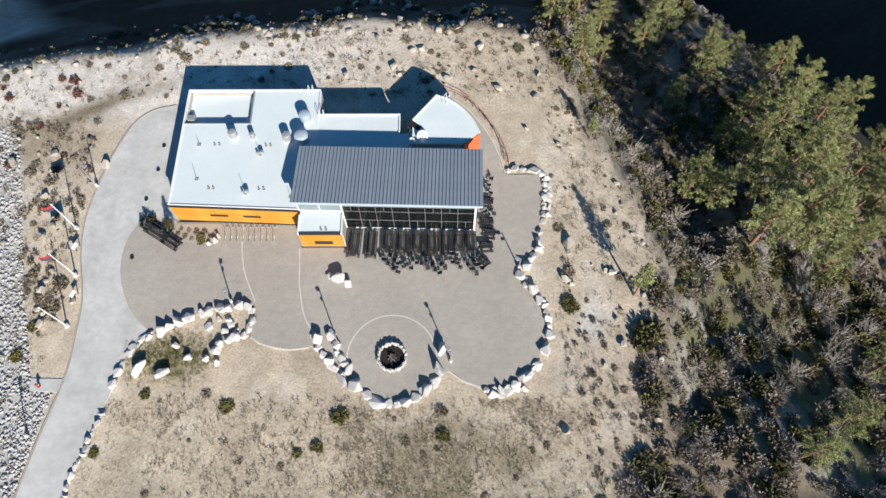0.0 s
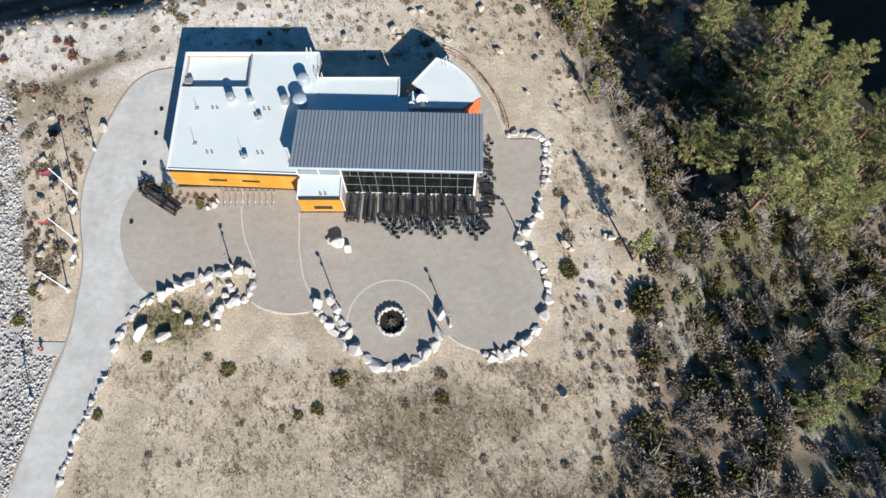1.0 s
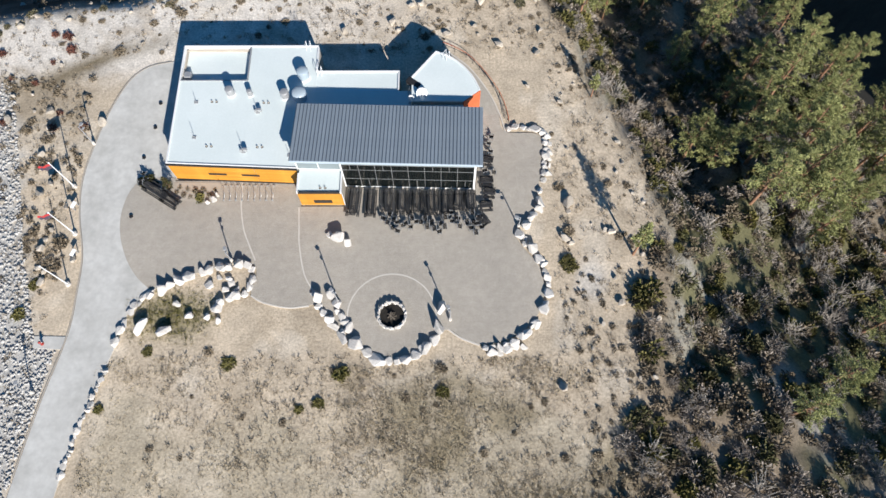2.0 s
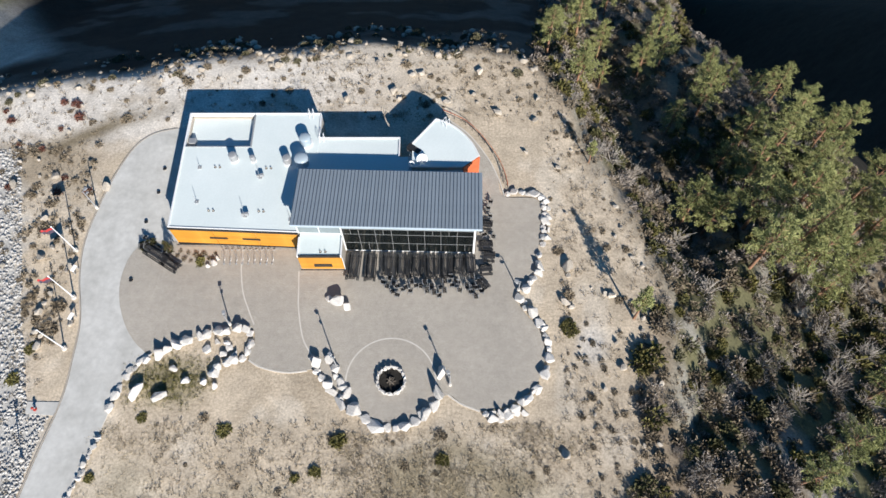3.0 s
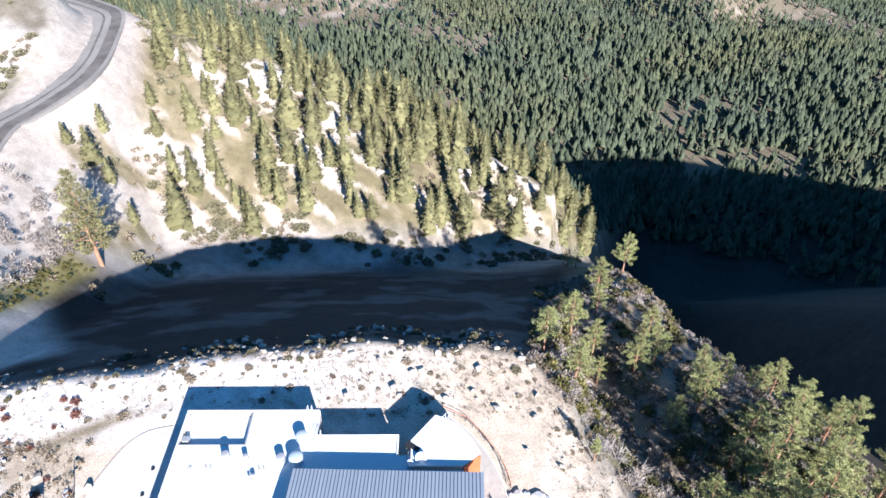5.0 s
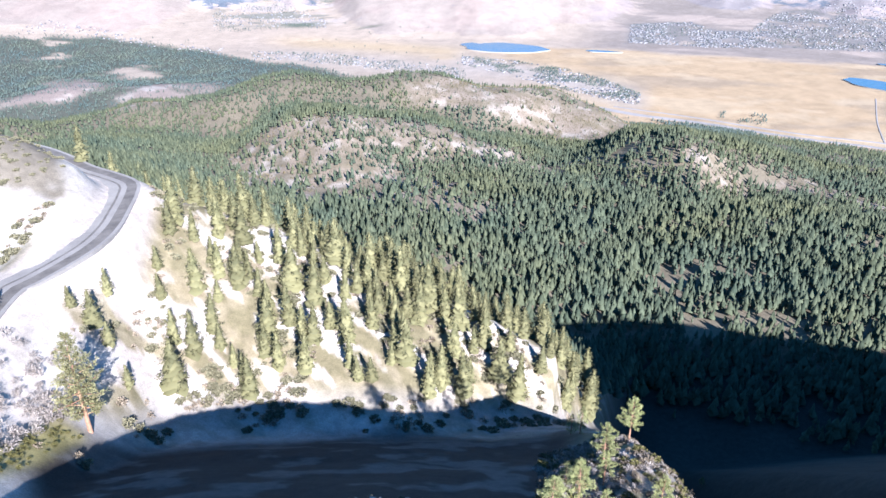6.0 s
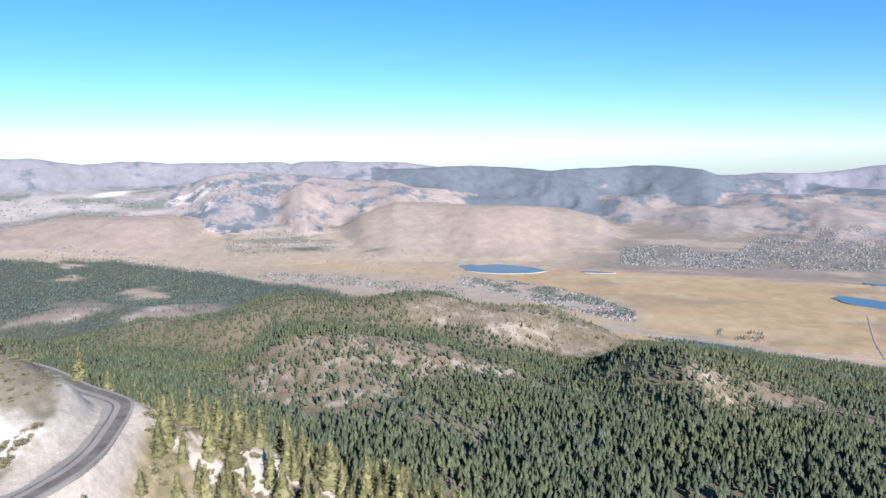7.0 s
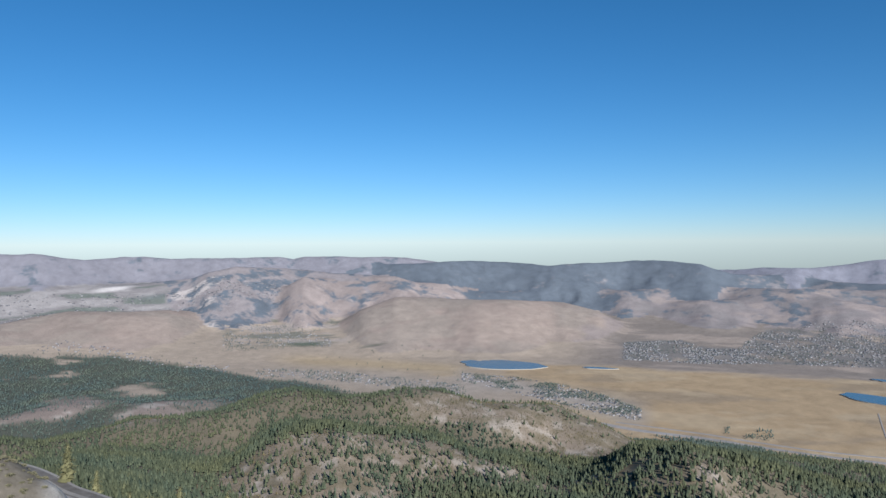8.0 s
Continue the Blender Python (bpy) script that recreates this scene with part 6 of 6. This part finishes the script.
# ---------------------------------------------------------------- shrubs and grasses
def bush_mesh(seed, r, h, n, size, blades, leaf, width=0.16):
    rng = np.random.default_rng(seed)
    d = rng.normal(0, 1, (n, 3))
    d[:, 2] = np.abs(d[:, 2])
    d /= np.linalg.norm(d, axis=1)[:, None]
    lump = 0.75 + 0.35 * np.array([noise.noise(Vector(v * 1.8) + Vector((seed * 3.3, 0, 0))) for v in d])
    c = d * (lump * rng.uniform(0.45, 1.0, n) ** 0.5)[:, None] * np.array([r, r, h]) * 0.85
    return tri_mesh("leaves", *tufts(c, d + [0, 0, 0.3], size, blades, width, rng), leaf)


def twig_mesh(seed, r, h, n):
    """A bare shrub: stems that fork outwards."""
    rng = np.random.default_rng(seed)
    ls = []
    for k in range(n):
        q, e = rng.uniform(0, 6.28), rng.uniform(0.15, 1.0)
        end = np.array([math.cos(q) * r * (1.1 - 0.6 * e), math.sin(q) * r * (1.1 - 0.6 * e), h * (0.35 + 0.7 * e)]) * rng.uniform(0.6, 1.1)
        ls.append(limb(rng.normal(0, 0.06, 3) * [1, 1, 0], end, 0.03, 0.012, 3, bow=0.1))
        for _ in range(3):
            s = rng.uniform(0.4, 0.85)
            m = end * s
            ls.append(limb(m, m + (end * 0.45 + rng.normal(0, 0.32, 3)) * rng.uniform(0.6, 1.0), 0.018, 0.008, 3))
    return tri_mesh("stems", *join(ls), GREY_WOOD)


SAGES = [bush_mesh(s, 0.5, 0.38, 46, 0.26, 6, SAGE) for s in range(5)]
RUSTS = [bush_mesh(60 + s, 0.5, 0.5, 40, 0.28, 6, RUST) for s in range(2)]
OLIVES = [bush_mesh(20 + s, 1.0, 0.8, 120, 0.38, 6, OLIVE) for s in range(4)]
DARKS = [bush_mesh(30 + s, 1.0, 0.85, 120, 0.38, 6, DARKLEAF) for s in range(4)]
TWIGS = [twig_mesh(40 + s, 1.0, 0.9, 26) for s in range(4)]
TWIGGY = [bush_mesh(50 + s, 1.0, 0.7, 110, 0.42, 7, TWIG, 0.05) for s in range(3)]
# lighter ones for the masses
SAGE_L = [bush_mesh(80 + s, 0.5, 0.36, 18, 0.34, 5, SAGE) for s in range(4)]
OLIVE_L = [bush_mesh(84 + s, 1.0, 0.8, 36, 0.54, 5, OLIVE) for s in range(3)]
DARK_L = [bush_mesh(88 + s, 1.0, 0.85, 36, 0.54, 5, DARKLEAF) for s in range(3)]
TWIG_L = [bush_mesh(92 + s, 1.0, 0.7, 32, 0.56, 5, TWIG, 0.07) for s in range(3)]


def shrub(mesh, name, label, x, y, s, group, tall=1.0):
    ob = new(name, mesh)
    ob.matrix_world = pose(x, y, on(x, y) - 0.03, 0, 0, prng.uniform(0, 360)) @ Matrix.Diagonal((s, s * prng.uniform(0.85, 1.15), s * tall * prng.uniform(0.8, 1.2), 1))
    return tagged(ob, label, "shrub", group)


# sage on the open sand
count = 0
while count < 290:
    x, y = prng.uniform(-62, 26), prng.uniform(6, 69)
    paved = (-44.5 < x < -31 and y < 56) or (-33 < x < 13.2 and 17.5 < y < 56.5)
    if paved or math.hypot(x, y) > float(np.interp(math.degrees(math.atan2(x, y)), BEAR, EDGE)) + 2:
        continue
    if y < 17.5 and x < 9 and prng.random() > 0.22:
        continue
    count += 1
    if x < -44 and 44 < y < 60 and prng.random() < 0.35:
        shrub(prng.choice(RUSTS), "rust_shrub", "rusty red brown low shrub on pale sand", x, y, prng.uniform(0.7, 1.5), "rust shrubs")
    else:
        shrub(prng.choice(SAGES), "sagebrush", "dry brown sagebrush clump on pale sand", x, y, prng.uniform(0.4, 1.15) * (1.5 if prng.random() < 0.15 else 1.0), "sand sagebrush", 0.65)
for x, y, s in ((-23.5, 16.0, 0.95), (-11.2, 14.8, 1.1), (-13.4, 11.7, 0.8), (-0.2, 12.9, 0.9), (-36.7, 11.1, 0.7), (-15.5, 11.1, 0.6), (14.2, 27.5, 1.3), (-46.5, 25.0, 0.8), (-32.5, 17.3, 0.7), (-47.5, 21.5, 0.9)):
    shrub(prng.choice(OLIVES), "green_shrub", "olive green rounded shrub in dry grass", x, y, s, "meadow shrubs", 0.7)
for x, y, s in ((-31.6, 37.2, 0.8), (-30.6, 37.0, 0.9), (-29.6, 36.6, 1.0), (-28.7, 36.8, 0.9), (-28.0, 36.2, 0.8), (-31.0, 36.2, 0.9), (-27.4, 36.9, 0.6), (-30.2, 35.9, 0.8), (-29.0, 35.8, 0.8), (-31.9, 36.6, 0.8)):
    shrub(prng.choice(SAGES + OLIVES[:1]), "bed_shrub", "dry grey-green shrub in the bed by the wall", x, y, s, "bed shrubs", 1.2)
for x, y, s in ((-36.3, 38.0, 0.75), (-35.3, 38.2, 0.85), (-34.6, 37.6, 0.6), (-35.9, 37.4, 0.5)):
    shrub(prng.choice(DARKS), "dark_shrub", "dark tangled shrub beside the black bench", x, y, s, "bed shrubs", 1.3)
setting("planting_bed", slab([tuple(p) for p in curve_points([(-32.2, 37.9), (-32.3, 36.4), (-30.6, 35.5), (-28.6, 35.4), (-27.1, 35.8), (-26.8, 37.2), (-26.9, 37.9)], 0.3)], 0.05, 0.15), STUCCO, "dry sandy planting bed along the timber wall", "planting bed")
for x, y, s in ((-27.3, 35.5, 0.55), (-28.0, 35.2, 0.35), (-27.0, 36.2, 0.4)):
    boulder(x, y, s, s * 0.8, s * 0.8, None, "bed boulders", "pale granite boulder in the bed by the wall", base=0.12)

def brushland(x, y):
    r, a = np.hypot(x, y), np.degrees(np.arctan2(x, y))
    rim = (r + 6 * fractal(x, y, 9, 31) > np.interp(a, BEAR, EDGE) + 0.5) & (a > 10)
    return (rim | (x + 8 * fractal(x, y, 9, 31) + 0.30 * (28 - y) > 23.5)) * ((r < np.interp(a, BEAR, D1) + 1) | (a < 14) | (a > 60)) * (r < 134) * (0.35 + 1.3 * np.clip(fractal(x, y, 14, 77) + 0.35, 0, 1))


# brush that covers the slope east of the sand: the nearest as things
count, tries = 0, 0
while count < 300:
    x, y = prng.uniform(9, 62), prng.uniform(2, 72)
    tries += 1
    if float(brushland(np.array(x), np.array(y))) < 0.4 and tries < 20000:
        continue
    count += 1
    k = prng.random() + 0.5 * float(fractal(np.array(x), np.array(y), 18, 71))
    s = prng.uniform(0.6, 1.7)
    if k < 0.30:
        shrub(prng.choice(TWIGS), "bare_shrub", "bleached grey leafless shrub on the brushy slope", x, y, s * 1.25, "slope bare shrubs")
    elif k < 0.52:
        shrub(prng.choice(TWIGGY), "twiggy_shrub", "greyish brown twiggy shrub on the brushy slope", x, y, s * 1.1, "slope twiggy shrubs")
    elif k < 0.66:
        shrub(prng.choice(DARKS), "dark_shrub", "dark green dense shrub on the brushy slope", x, y, s * 1.15, "slope dark shrubs")
    else:
        shrub(prng.choice(OLIVES), "olive_shrub", "olive green dense shrub on the brushy slope", x, y, s, "slope olive shrubs")


def scatter(name, label, category, count, box, test, protos, lo, hi, seed):
    """Many small plants in one mass."""
    rng = np.random.default_rng(seed)
    arr = []
    for me in protos:
        v = np.zeros(len(me.vertices) * 3, np.float32)
        me.vertices.foreach_get("co", v)
        t = np.zeros(len(me.polygons) * 3, np.int32)
        me.loops.foreach_get("vertex_index", t)
        arr.append((v.reshape(-1, 3), t.reshape(-1, 3)))
    pts = np.zeros((0, 2))
    for _ in range(60):
        x, y = rng.uniform(box[0], box[1], count * 2), rng.uniform(box[2], box[3], count * 2)
        keep = rng.uniform(0, 1, len(x)) < test(x, y)
        pts = np.vstack([pts, np.stack([x[keep], y[keep]], 1)])
        if len(pts) >= count:
            break
    pts = pts[:count]
    count = len(pts)
    z, out = land(pts[:, 0], pts[:, 1]), []
    pick, ang, s = rng.integers(0, len(arr), count), rng.uniform(0, 6.28, count), rng.uniform(lo, hi, count)
    for i in range(count):
        v, t = arr[pick[i]]
        c, q = math.cos(ang[i]) * s[i], math.sin(ang[i]) * s[i]
        out.append((np.stack([v[:, 0] * c - v[:, 1] * q + pts[i, 0], v[:, 0] * q + v[:, 1] * c + pts[i, 1], v[:, 2] * s[i] + z[i] - 0.02], 1), t))
    ob = new(name, tri_mesh(name, *join(out), protos[0].materials[0]))
    return tagged(ob, label, category, kind="stuff")


def tuft_mesh(seed, blades, size, leaf):
    rng = np.random.default_rng(seed)
    c = rng.normal(0, 0.10, (3, 3)) * [1, 1, 0]
    return tri_mesh("tuft", *tufts(c, np.tile([0, 0, 0.9], (3, 1)), size, blades, 0.09, rng), leaf)


GRASS = [tuft_mesh(s, 4, 0.21, STRAW) for s in range(5)]
DRYS = [tuft_mesh(10 + s, 5, 0.26, SAGE) for s in range(4)]


def meadow(x, y):
    return ((y < 16.5 + 3 * fractal(x, y, 8, 3)) & (x > -38) & (x < 22)) * np.clip(0.25 + 2.6 * fractal(x, y, 9, 13) + 0.5 * fractal(x, y, 2.5, 15), 0.05, 1)


def sand(x, y):
    r, a = np.hypot(x, y), np.degrees(np.arctan2(x, y))
    paved = ((x > -44.3) & (x < -31) & (y < 56)) | ((x > -33) & (x < 13) & (y > 17) & (y < 56.5))
    return (~paved) * (r < np.interp(a, BEAR, EDGE) + 3) * (0.15 + np.clip(fractal(x, y, 7, 23) + 0.15, 0, 1))


scatter("dry_grass", "dry straw coloured grass tufts over the meadow", "grass", 10500, (-40, 24, 0, 20), meadow, GRASS, 0.5, 1.25, 1)
scatter("dry_herbs", "small dry brown herbs dotted over sand", "herbs", 5200, (-64, 26, 2, 70), sand, DRYS, 0.5, 1.9, 2)


scatter("sand_brush", "low dry brown bushes over the eastern sand", "brush", 120, (11, 26, 2, 44), lambda x, y: (x > 13.2 + 1.5 * (y < 20)) * np.clip(0.25 + 1.8 * fractal(x, y, 7, 87) + 0.04 * (24 - y), 0.03, 1), SAGE_L, 0.4, 0.95, 21)
scatter("brush", "tangled dry brown brush on the eastern slope", "brush", 2300, (10, 100, -10, 125), brushland, SAGE_L, 0.9, 2.3, 3)
scatter("brush", "grey twiggy brush on the eastern slope", "brush", 1000, (10, 100, -10, 125), brushland, TWIG_L, 0.7, 1.5, 15)
scatter("brush", "dark low brush on the eastern slope", "brush", 380, (14, 100, -10, 125), brushland, DARK_L, 0.6, 1.3, 4)
scatter("brush", "mossy green low mats on the eastern slope", "brush", 260, (14, 100, -10, 125), lambda x, y: brushland(x, y) * smooth(fractal(x, y, 11, 91), 0.02, 0.12), OLIVE_L, 0.8, 1.7, 22)


def spur(x, y):
    r, a = np.hypot(x, y), np.degrees(np.arctan2(x, y))
    return (r > np.interp(a, BEAR, D2) - 12) * (r < np.interp(a, BEAR, D3) + 20) * (a < 15) * (road_distance(x, y) > 7 + 9 * (a < -24)) * np.clip(0.2 + 2.5 * fractal(x, y, 16, 33), 0, 1)


PALE_OLIVE = foliage("pale_olive_leaf", (0.125, 0.12, 0.072), (0.225, 0.208, 0.128))
MATS = [bush_mesh(96 + s, 1.2, 0.5, 60, 0.40, 5, PALE_OLIVE, 0.24) for s in range(3)]
scatter("hillside_brush", "olive green brush over the pale hillside", "brush", 430, (-150, 60, 110, 300), lambda x, y: spur(x, y) * ((x > -80) | (y > 158)), MATS, 0.9, 2.3, 5)
scatter("hillside_brush", "grey brown brush over the pale hillside", "brush", 420, (-150, 60, 110, 300), spur, SAGE_L, 1.2, 3.2, 6)
scatter("ravine_brush", "grey leafless brush at the head of the ravine", "brush", 220, (-125, -62, 92, 160), lambda x, y: (x < -86) * (y > 98) * (y < 142) * (road_distance(x, y) > 8) * (0.5 + 1.2 * fractal(x, y, 8, 85)), TWIG_L, 0.9, 2.0, 8)
scatter("ravine_brush", "olive brown brush strip at the head of the ravine", "brush", 90, (-90, -79, 90, 124), lambda x, y: (np.abs(x + 84.2) < 2.6) * 1.0, OLIVE_L, 0.4, 0.8, 10)
scatter("bed_grass", "olive moss and dry grass in the boulder bed", "grass", 700, (-36, -25, 18, 25), lambda x, y: np.exp(-(((x + 30.5) / 4) ** 2 + ((y - 21.4) / 2.4) ** 2)), [tuft_mesh(70 + q, 5, 0.24, OLIVE) for q in range(3)], 0.6, 1.3, 12)
scatter("west_brush", "dry grey brown brush west of the driveway", "brush", 140, (-60, -44, 20, 53), lambda x, y: (x > np.interp(y, [19, 30, 43, 52], [-45.2, -48.8, -52.4, -56])) * np.clip(0.4 + 2 * fractal(x, y, 6, 83), 0, 1), SAGE_L, 0.5, 1.15, 13)
scatter("knoll_brush", "olive brown brush on top of the road knoll", "brush", 230, (-205, -125, 190, 262), lambda x, y: (land(x, y) > -3) * (road_distance(x, y) > 13) * 1.0, MATS, 0.5, 1.4, 14)
def rim(x, y):
    return (np.abs(np.hypot(x, y) - np.interp(np.degrees(np.arctan2(x, y)), BEAR, EDGE) - 4) < 6) * np.clip(0.3 + 2.2 * fractal(x, y, 6, 93), 0.03, 1)


scatter("rim_brush", "dry brown brush along the dark ravine edge", "brush", 120, (-66, 16, 58, 92), rim, SAGE_L, 0.6, 1.5, 7)
scatter("rim_brush", "greyish green brush along the dark ravine edge", "brush", 90, (-66, 16, 58, 92), rim, MATS, 0.35, 0.95, 23)
scatter("rim_rocks", "pale broken granite along the ravine edge", "rocks", 200, (-66, 16, 58, 90), rim, SAND_BOULDERS, 0.2, 0.75, 24)

# cobbles along the west side
rng = np.random.default_rng(9)
cob = []
arr = []
for me in STONES:
    v = np.zeros(len(me.vertices) * 3, np.float32)
    me.vertices.foreach_get("co", v)
    t = np.array([tuple(p.vertices) for p in me.polygons])
    arr.append((v.reshape(-1, 3), t))
for k in range(5600):
    y = rng.uniform(0, 52)
    x = np.interp(y, [0, 6.6, 12.2, 17.3, 17.5, 19.2, 30, 43, 52], [-44.9, -44.2, -43.4, -42.6, -45.4, -45.4, -48.8, -52.4, -55.0]) - rng.uniform(0, 1) ** 1.2 * 14
    s = rng.uniform(0.10, 0.30)
    v, t = arr[k % 6]
    a = rng.uniform(0, 6.28)
    w = v * [s, s * 0.8, s * 0.6]
    cob.append((np.stack([w[:, 0] * math.cos(a) - w[:, 1] * math.sin(a) + x, w[:, 0] * math.sin(a) + w[:, 1] * math.cos(a) + y, w[:, 2] + on(x, y) + 0.05], 1), t))
tagged(new("cobbles", tri_mesh("cobbles", *join(cob), surface("pale_cobble", (0.34, 0.335, 0.33), (0.64, 0.63, 0.61), 1.6, 5, 0.9, bump=0.02, spread=0.45))), "pale grey loose cobbles beside the driveway", "cobbles", kind="stuff")


# ---------------------------------------------------------------- the valley: water, houses, highway
def water_material():
    m, t, b = nodes_of("lake_water")
    b.inputs["Base Color"].default_value = (0.055, 0.135, 0.20, 1)
    b.inputs["Roughness"].default_value = 0.25
    n = noise_node(t, 0.05, 4)
    bump_node(t, b, n.outputs[0], 0.3)
    return m


WATER = water_material()


def lake(a, r, half_w, half_d, skew, seed, label):
    """A shore whose far end tapers: half sizes, and how much nearer the tapered end lies."""
    cx, cy = r * math.sin(radians(a)), r * math.cos(radians(a))
    pts = []
    for k in range(64):
        q = 2 * math.pi * k / 64
        s = 1 + 0.16 * noise.noise(Vector((math.cos(q) * 1.9, math.sin(q) * 1.9, seed)))
        u = math.cos(q)
        w = math.sin(q) * half_d * s * (1 - 0.32 * u - 0.12 * u * u) - skew * u
        u *= half_w * s
        c, n = math.cos(radians(-a)), math.sin(radians(-a))
        pts.append((cx + u * c - w * n, cy + u * n + w * c))
    setting("water", slab(pts, -430, -416.5), WATER, label, "lake")
    shore = [(cx + (px - cx) * 1.012, cy + (py - cy) * 1.014) for px, py in pts]
    setting("shore", slab(shore, -430, -417.2), SHORE, "pale dry shore round the valley water", "shore")


SHORE = surface("pale_shore", (0.33, 0.29, 0.24), (0.40, 0.36, 0.30), 0.02, 0.4, 0.95, bump=0.0)
lake(5.1, 2812, 172, 104, 40, 1.0, "blue lake lying in the tan valley")
lake(12.8, 2778, 66, 17, 6, 2.0, "small blue pond in the valley meadow")
lake(33.2, 2500, 150, 60, 55, 3.0, "deep blue water in the valley meadow")
lake(33.8, 2860, 110, 22, 18, 4.0, "deep blue water in the valley meadow")

HIGHWAY = surface("worn_highway", (0.24, 0.225, 0.21), (0.31, 0.29, 0.27), 0.02, 0.6, 0.95, bump=0.0)
for line, width, label in ((((8, 2010), (12, 1950), (16.2, 1884), (21.3, 1851), (27.4, 1800), (33.4, 1807), (42, 1790)), 22, "pale highway crossing the valley floor"),
                           (((14, 1960), (20, 1905), (27.4, 1850), (34, 1862), (42, 1850)), 9, "narrow pale frontage road beside the highway"),
                           (((33.4, 1860), (32.6, 2050), (32.1, 2330)), 3, "narrow pale track across the meadow")):
    hw = curve_points([(r * math.sin(radians(a)), r * math.cos(radians(a))) for a, r in line], 20)
    bm = strip(hw, width, -6, 0.9)
    for v in bm.verts:
        v.co.z += on(v.co.x, v.co.y)
    setting("highway", bm, HIGHWAY, label, "road")


def town(label, count, area, seed, size=1.0):
    """Small far houses, too many to count."""
    rng = np.random.default_rng(seed)
    out = []
    for _ in range(count):
        a = rng.uniform(area[0][0], area[-1][0])
        lo, hi = (np.interp(a, [p[0] for p in area], [p[n] for p in area]) for n in (1, 2))
        r = rng.uniform(lo, hi)
        x, y = r * math.sin(radians(a)), r * math.cos(radians(a))
        if lattice_noise(np.array(x / 90), np.array(y / 90), seed) < 0.25:
            continue
        w, d, h = rng.uniform(1.8, 4.6) * size, rng.uniform(1.8, 3.6) * size, rng.uniform(1.3, 2.4) * size
        q = round(rng.uniform(0, 2)) * 1.57 + rng.uniform(-0.2, 0.2)
        z = on(x, y) - 0.5
        v = np.array([(sx * w, sy * d, k) for k in (0, h) for sx, sy in ((-1, -1), (1, -1), (1, 1), (-1, 1))] + [(-w, 0, h * 1.7), (w, 0, h * 1.7)], float)
        c, s = math.cos(q), math.sin(q)
        v = np.stack([v[:, 0] * c - v[:, 1] * s + x, v[:, 0] * s + v[:, 1] * c + y, v[:, 2] + z], 1)
        out.append((v, [(0, 1, 5), (0, 5, 4), (1, 2, 6), (1, 6, 5), (2, 3, 7), (2, 7, 6), (3, 0, 4), (3, 4, 7), (4, 5, 9), (4, 9, 8), (6, 7, 8), (6, 8, 9), (5, 6, 9), (7, 4, 8)]))
    tagged(new("town", tri_mesh("town", *join(out), TOWN)), label, "town", kind="stuff")


def within(area, x, y, a, r):
    """1 inside an area given by bearings with a nearest and a farthest distance."""
    lo, hi = (np.interp(a, [p[0] for p in area], [p[n] for p in area]) for n in (1, 2))
    return ((r > lo) & (r < hi) & (a > area[0][0]) & (a < area[-1][0])) * smooth(fractal(x, y, 70, 91), -0.12, 0.06)


TOWN = foliage("pale_house_walls", (0.06, 0.066, 0.078), (0.275, 0.27, 0.268), 0.05)
VILLAGE = ((1.6, 2480, 2640), (6, 2290, 2560), (10, 2130, 2430), (13, 2050, 2300), (16, 1990, 2120))
FAR_TOWN = ((14.6, 3000, 3330), (19, 2990, 3420), (20.6, 2980, 3260), (23, 3010, 3290), (24.5, 3040, 3650), (28, 3070, 3820), (38, 3150, 3900))
HAMLET = ((-15, 2700, 2860), (-8, 2500, 2700), (-2, 2330, 2520), (2, 2260, 2400))
WEST_EDGE = ((-36, 3420, 3620), (-28, 3400, 3560), (-22, 3050, 3150), (-17, 2820, 2960))
town("scattered pale houses among trees on the valley floor", 620, VILLAGE, 81)
town("dense pale far town at the foot of the hills", 3800, FAR_TOWN, 82, 0.95)
town("scattered pale houses along the edge of the woods", 260, HAMLET, 83)
town("pale houses along the far edge of the woods", 300, WEST_EDGE, 85)
town("wide pale far town on the plain", 700, ((-38, 4080, 4450), (-13, 4080, 4300)), 84, 1.3)
town("pale far houses in the gap between the hills", 260, ((-17.5, 3350, 3800), (-12, 3280, 3700), (-9, 3250, 3420)), 86)
forest("valley_trees", "dark trees among the valley houses", 2600, (0, 18, 1950, 2700, lambda x, y, a, r: within(VILLAGE, x, y, a, r)), PINE_VALLEY, 8, 6.5, 1, 4)
forest("valley_trees", "dark trees dotted along the edge of the woods", 900, (-16, 3, 2200, 2900, lambda x, y, a, r: within(HAMLET, x, y, a, r)), PINE_VALLEY, 18, 6.5, 1, 4)
forest("town_trees", "dark trees among the far houses", 6500, (14, 38, 2950, 3900, lambda x, y, a, r: within(FAR_TOWN, x, y, a, r)), PINE_VALLEY, 9, 5.0, 1, 4)
forest("meadow_trees", "small dark grove on the golden meadow", 90, (22.0, 25.5, 1890, 1990, lambda x, y, a, r: smooth(fractal(x, y, 60, 29), -0.1, 0.05)), PINE_VALLEY, 19, 8.0, 1, 5)
forest("gap_trees", "dark groves between the tan hills", 1300, (-17.5, -8.5, 3230, 3800, lambda x, y, a, r: smooth(fractal(x * 0.6, y, 110, 27), 0.0, 0.1) * (land(x, y) < -345)), PINE_VALLEY, 20, 6.0, 1, 4)
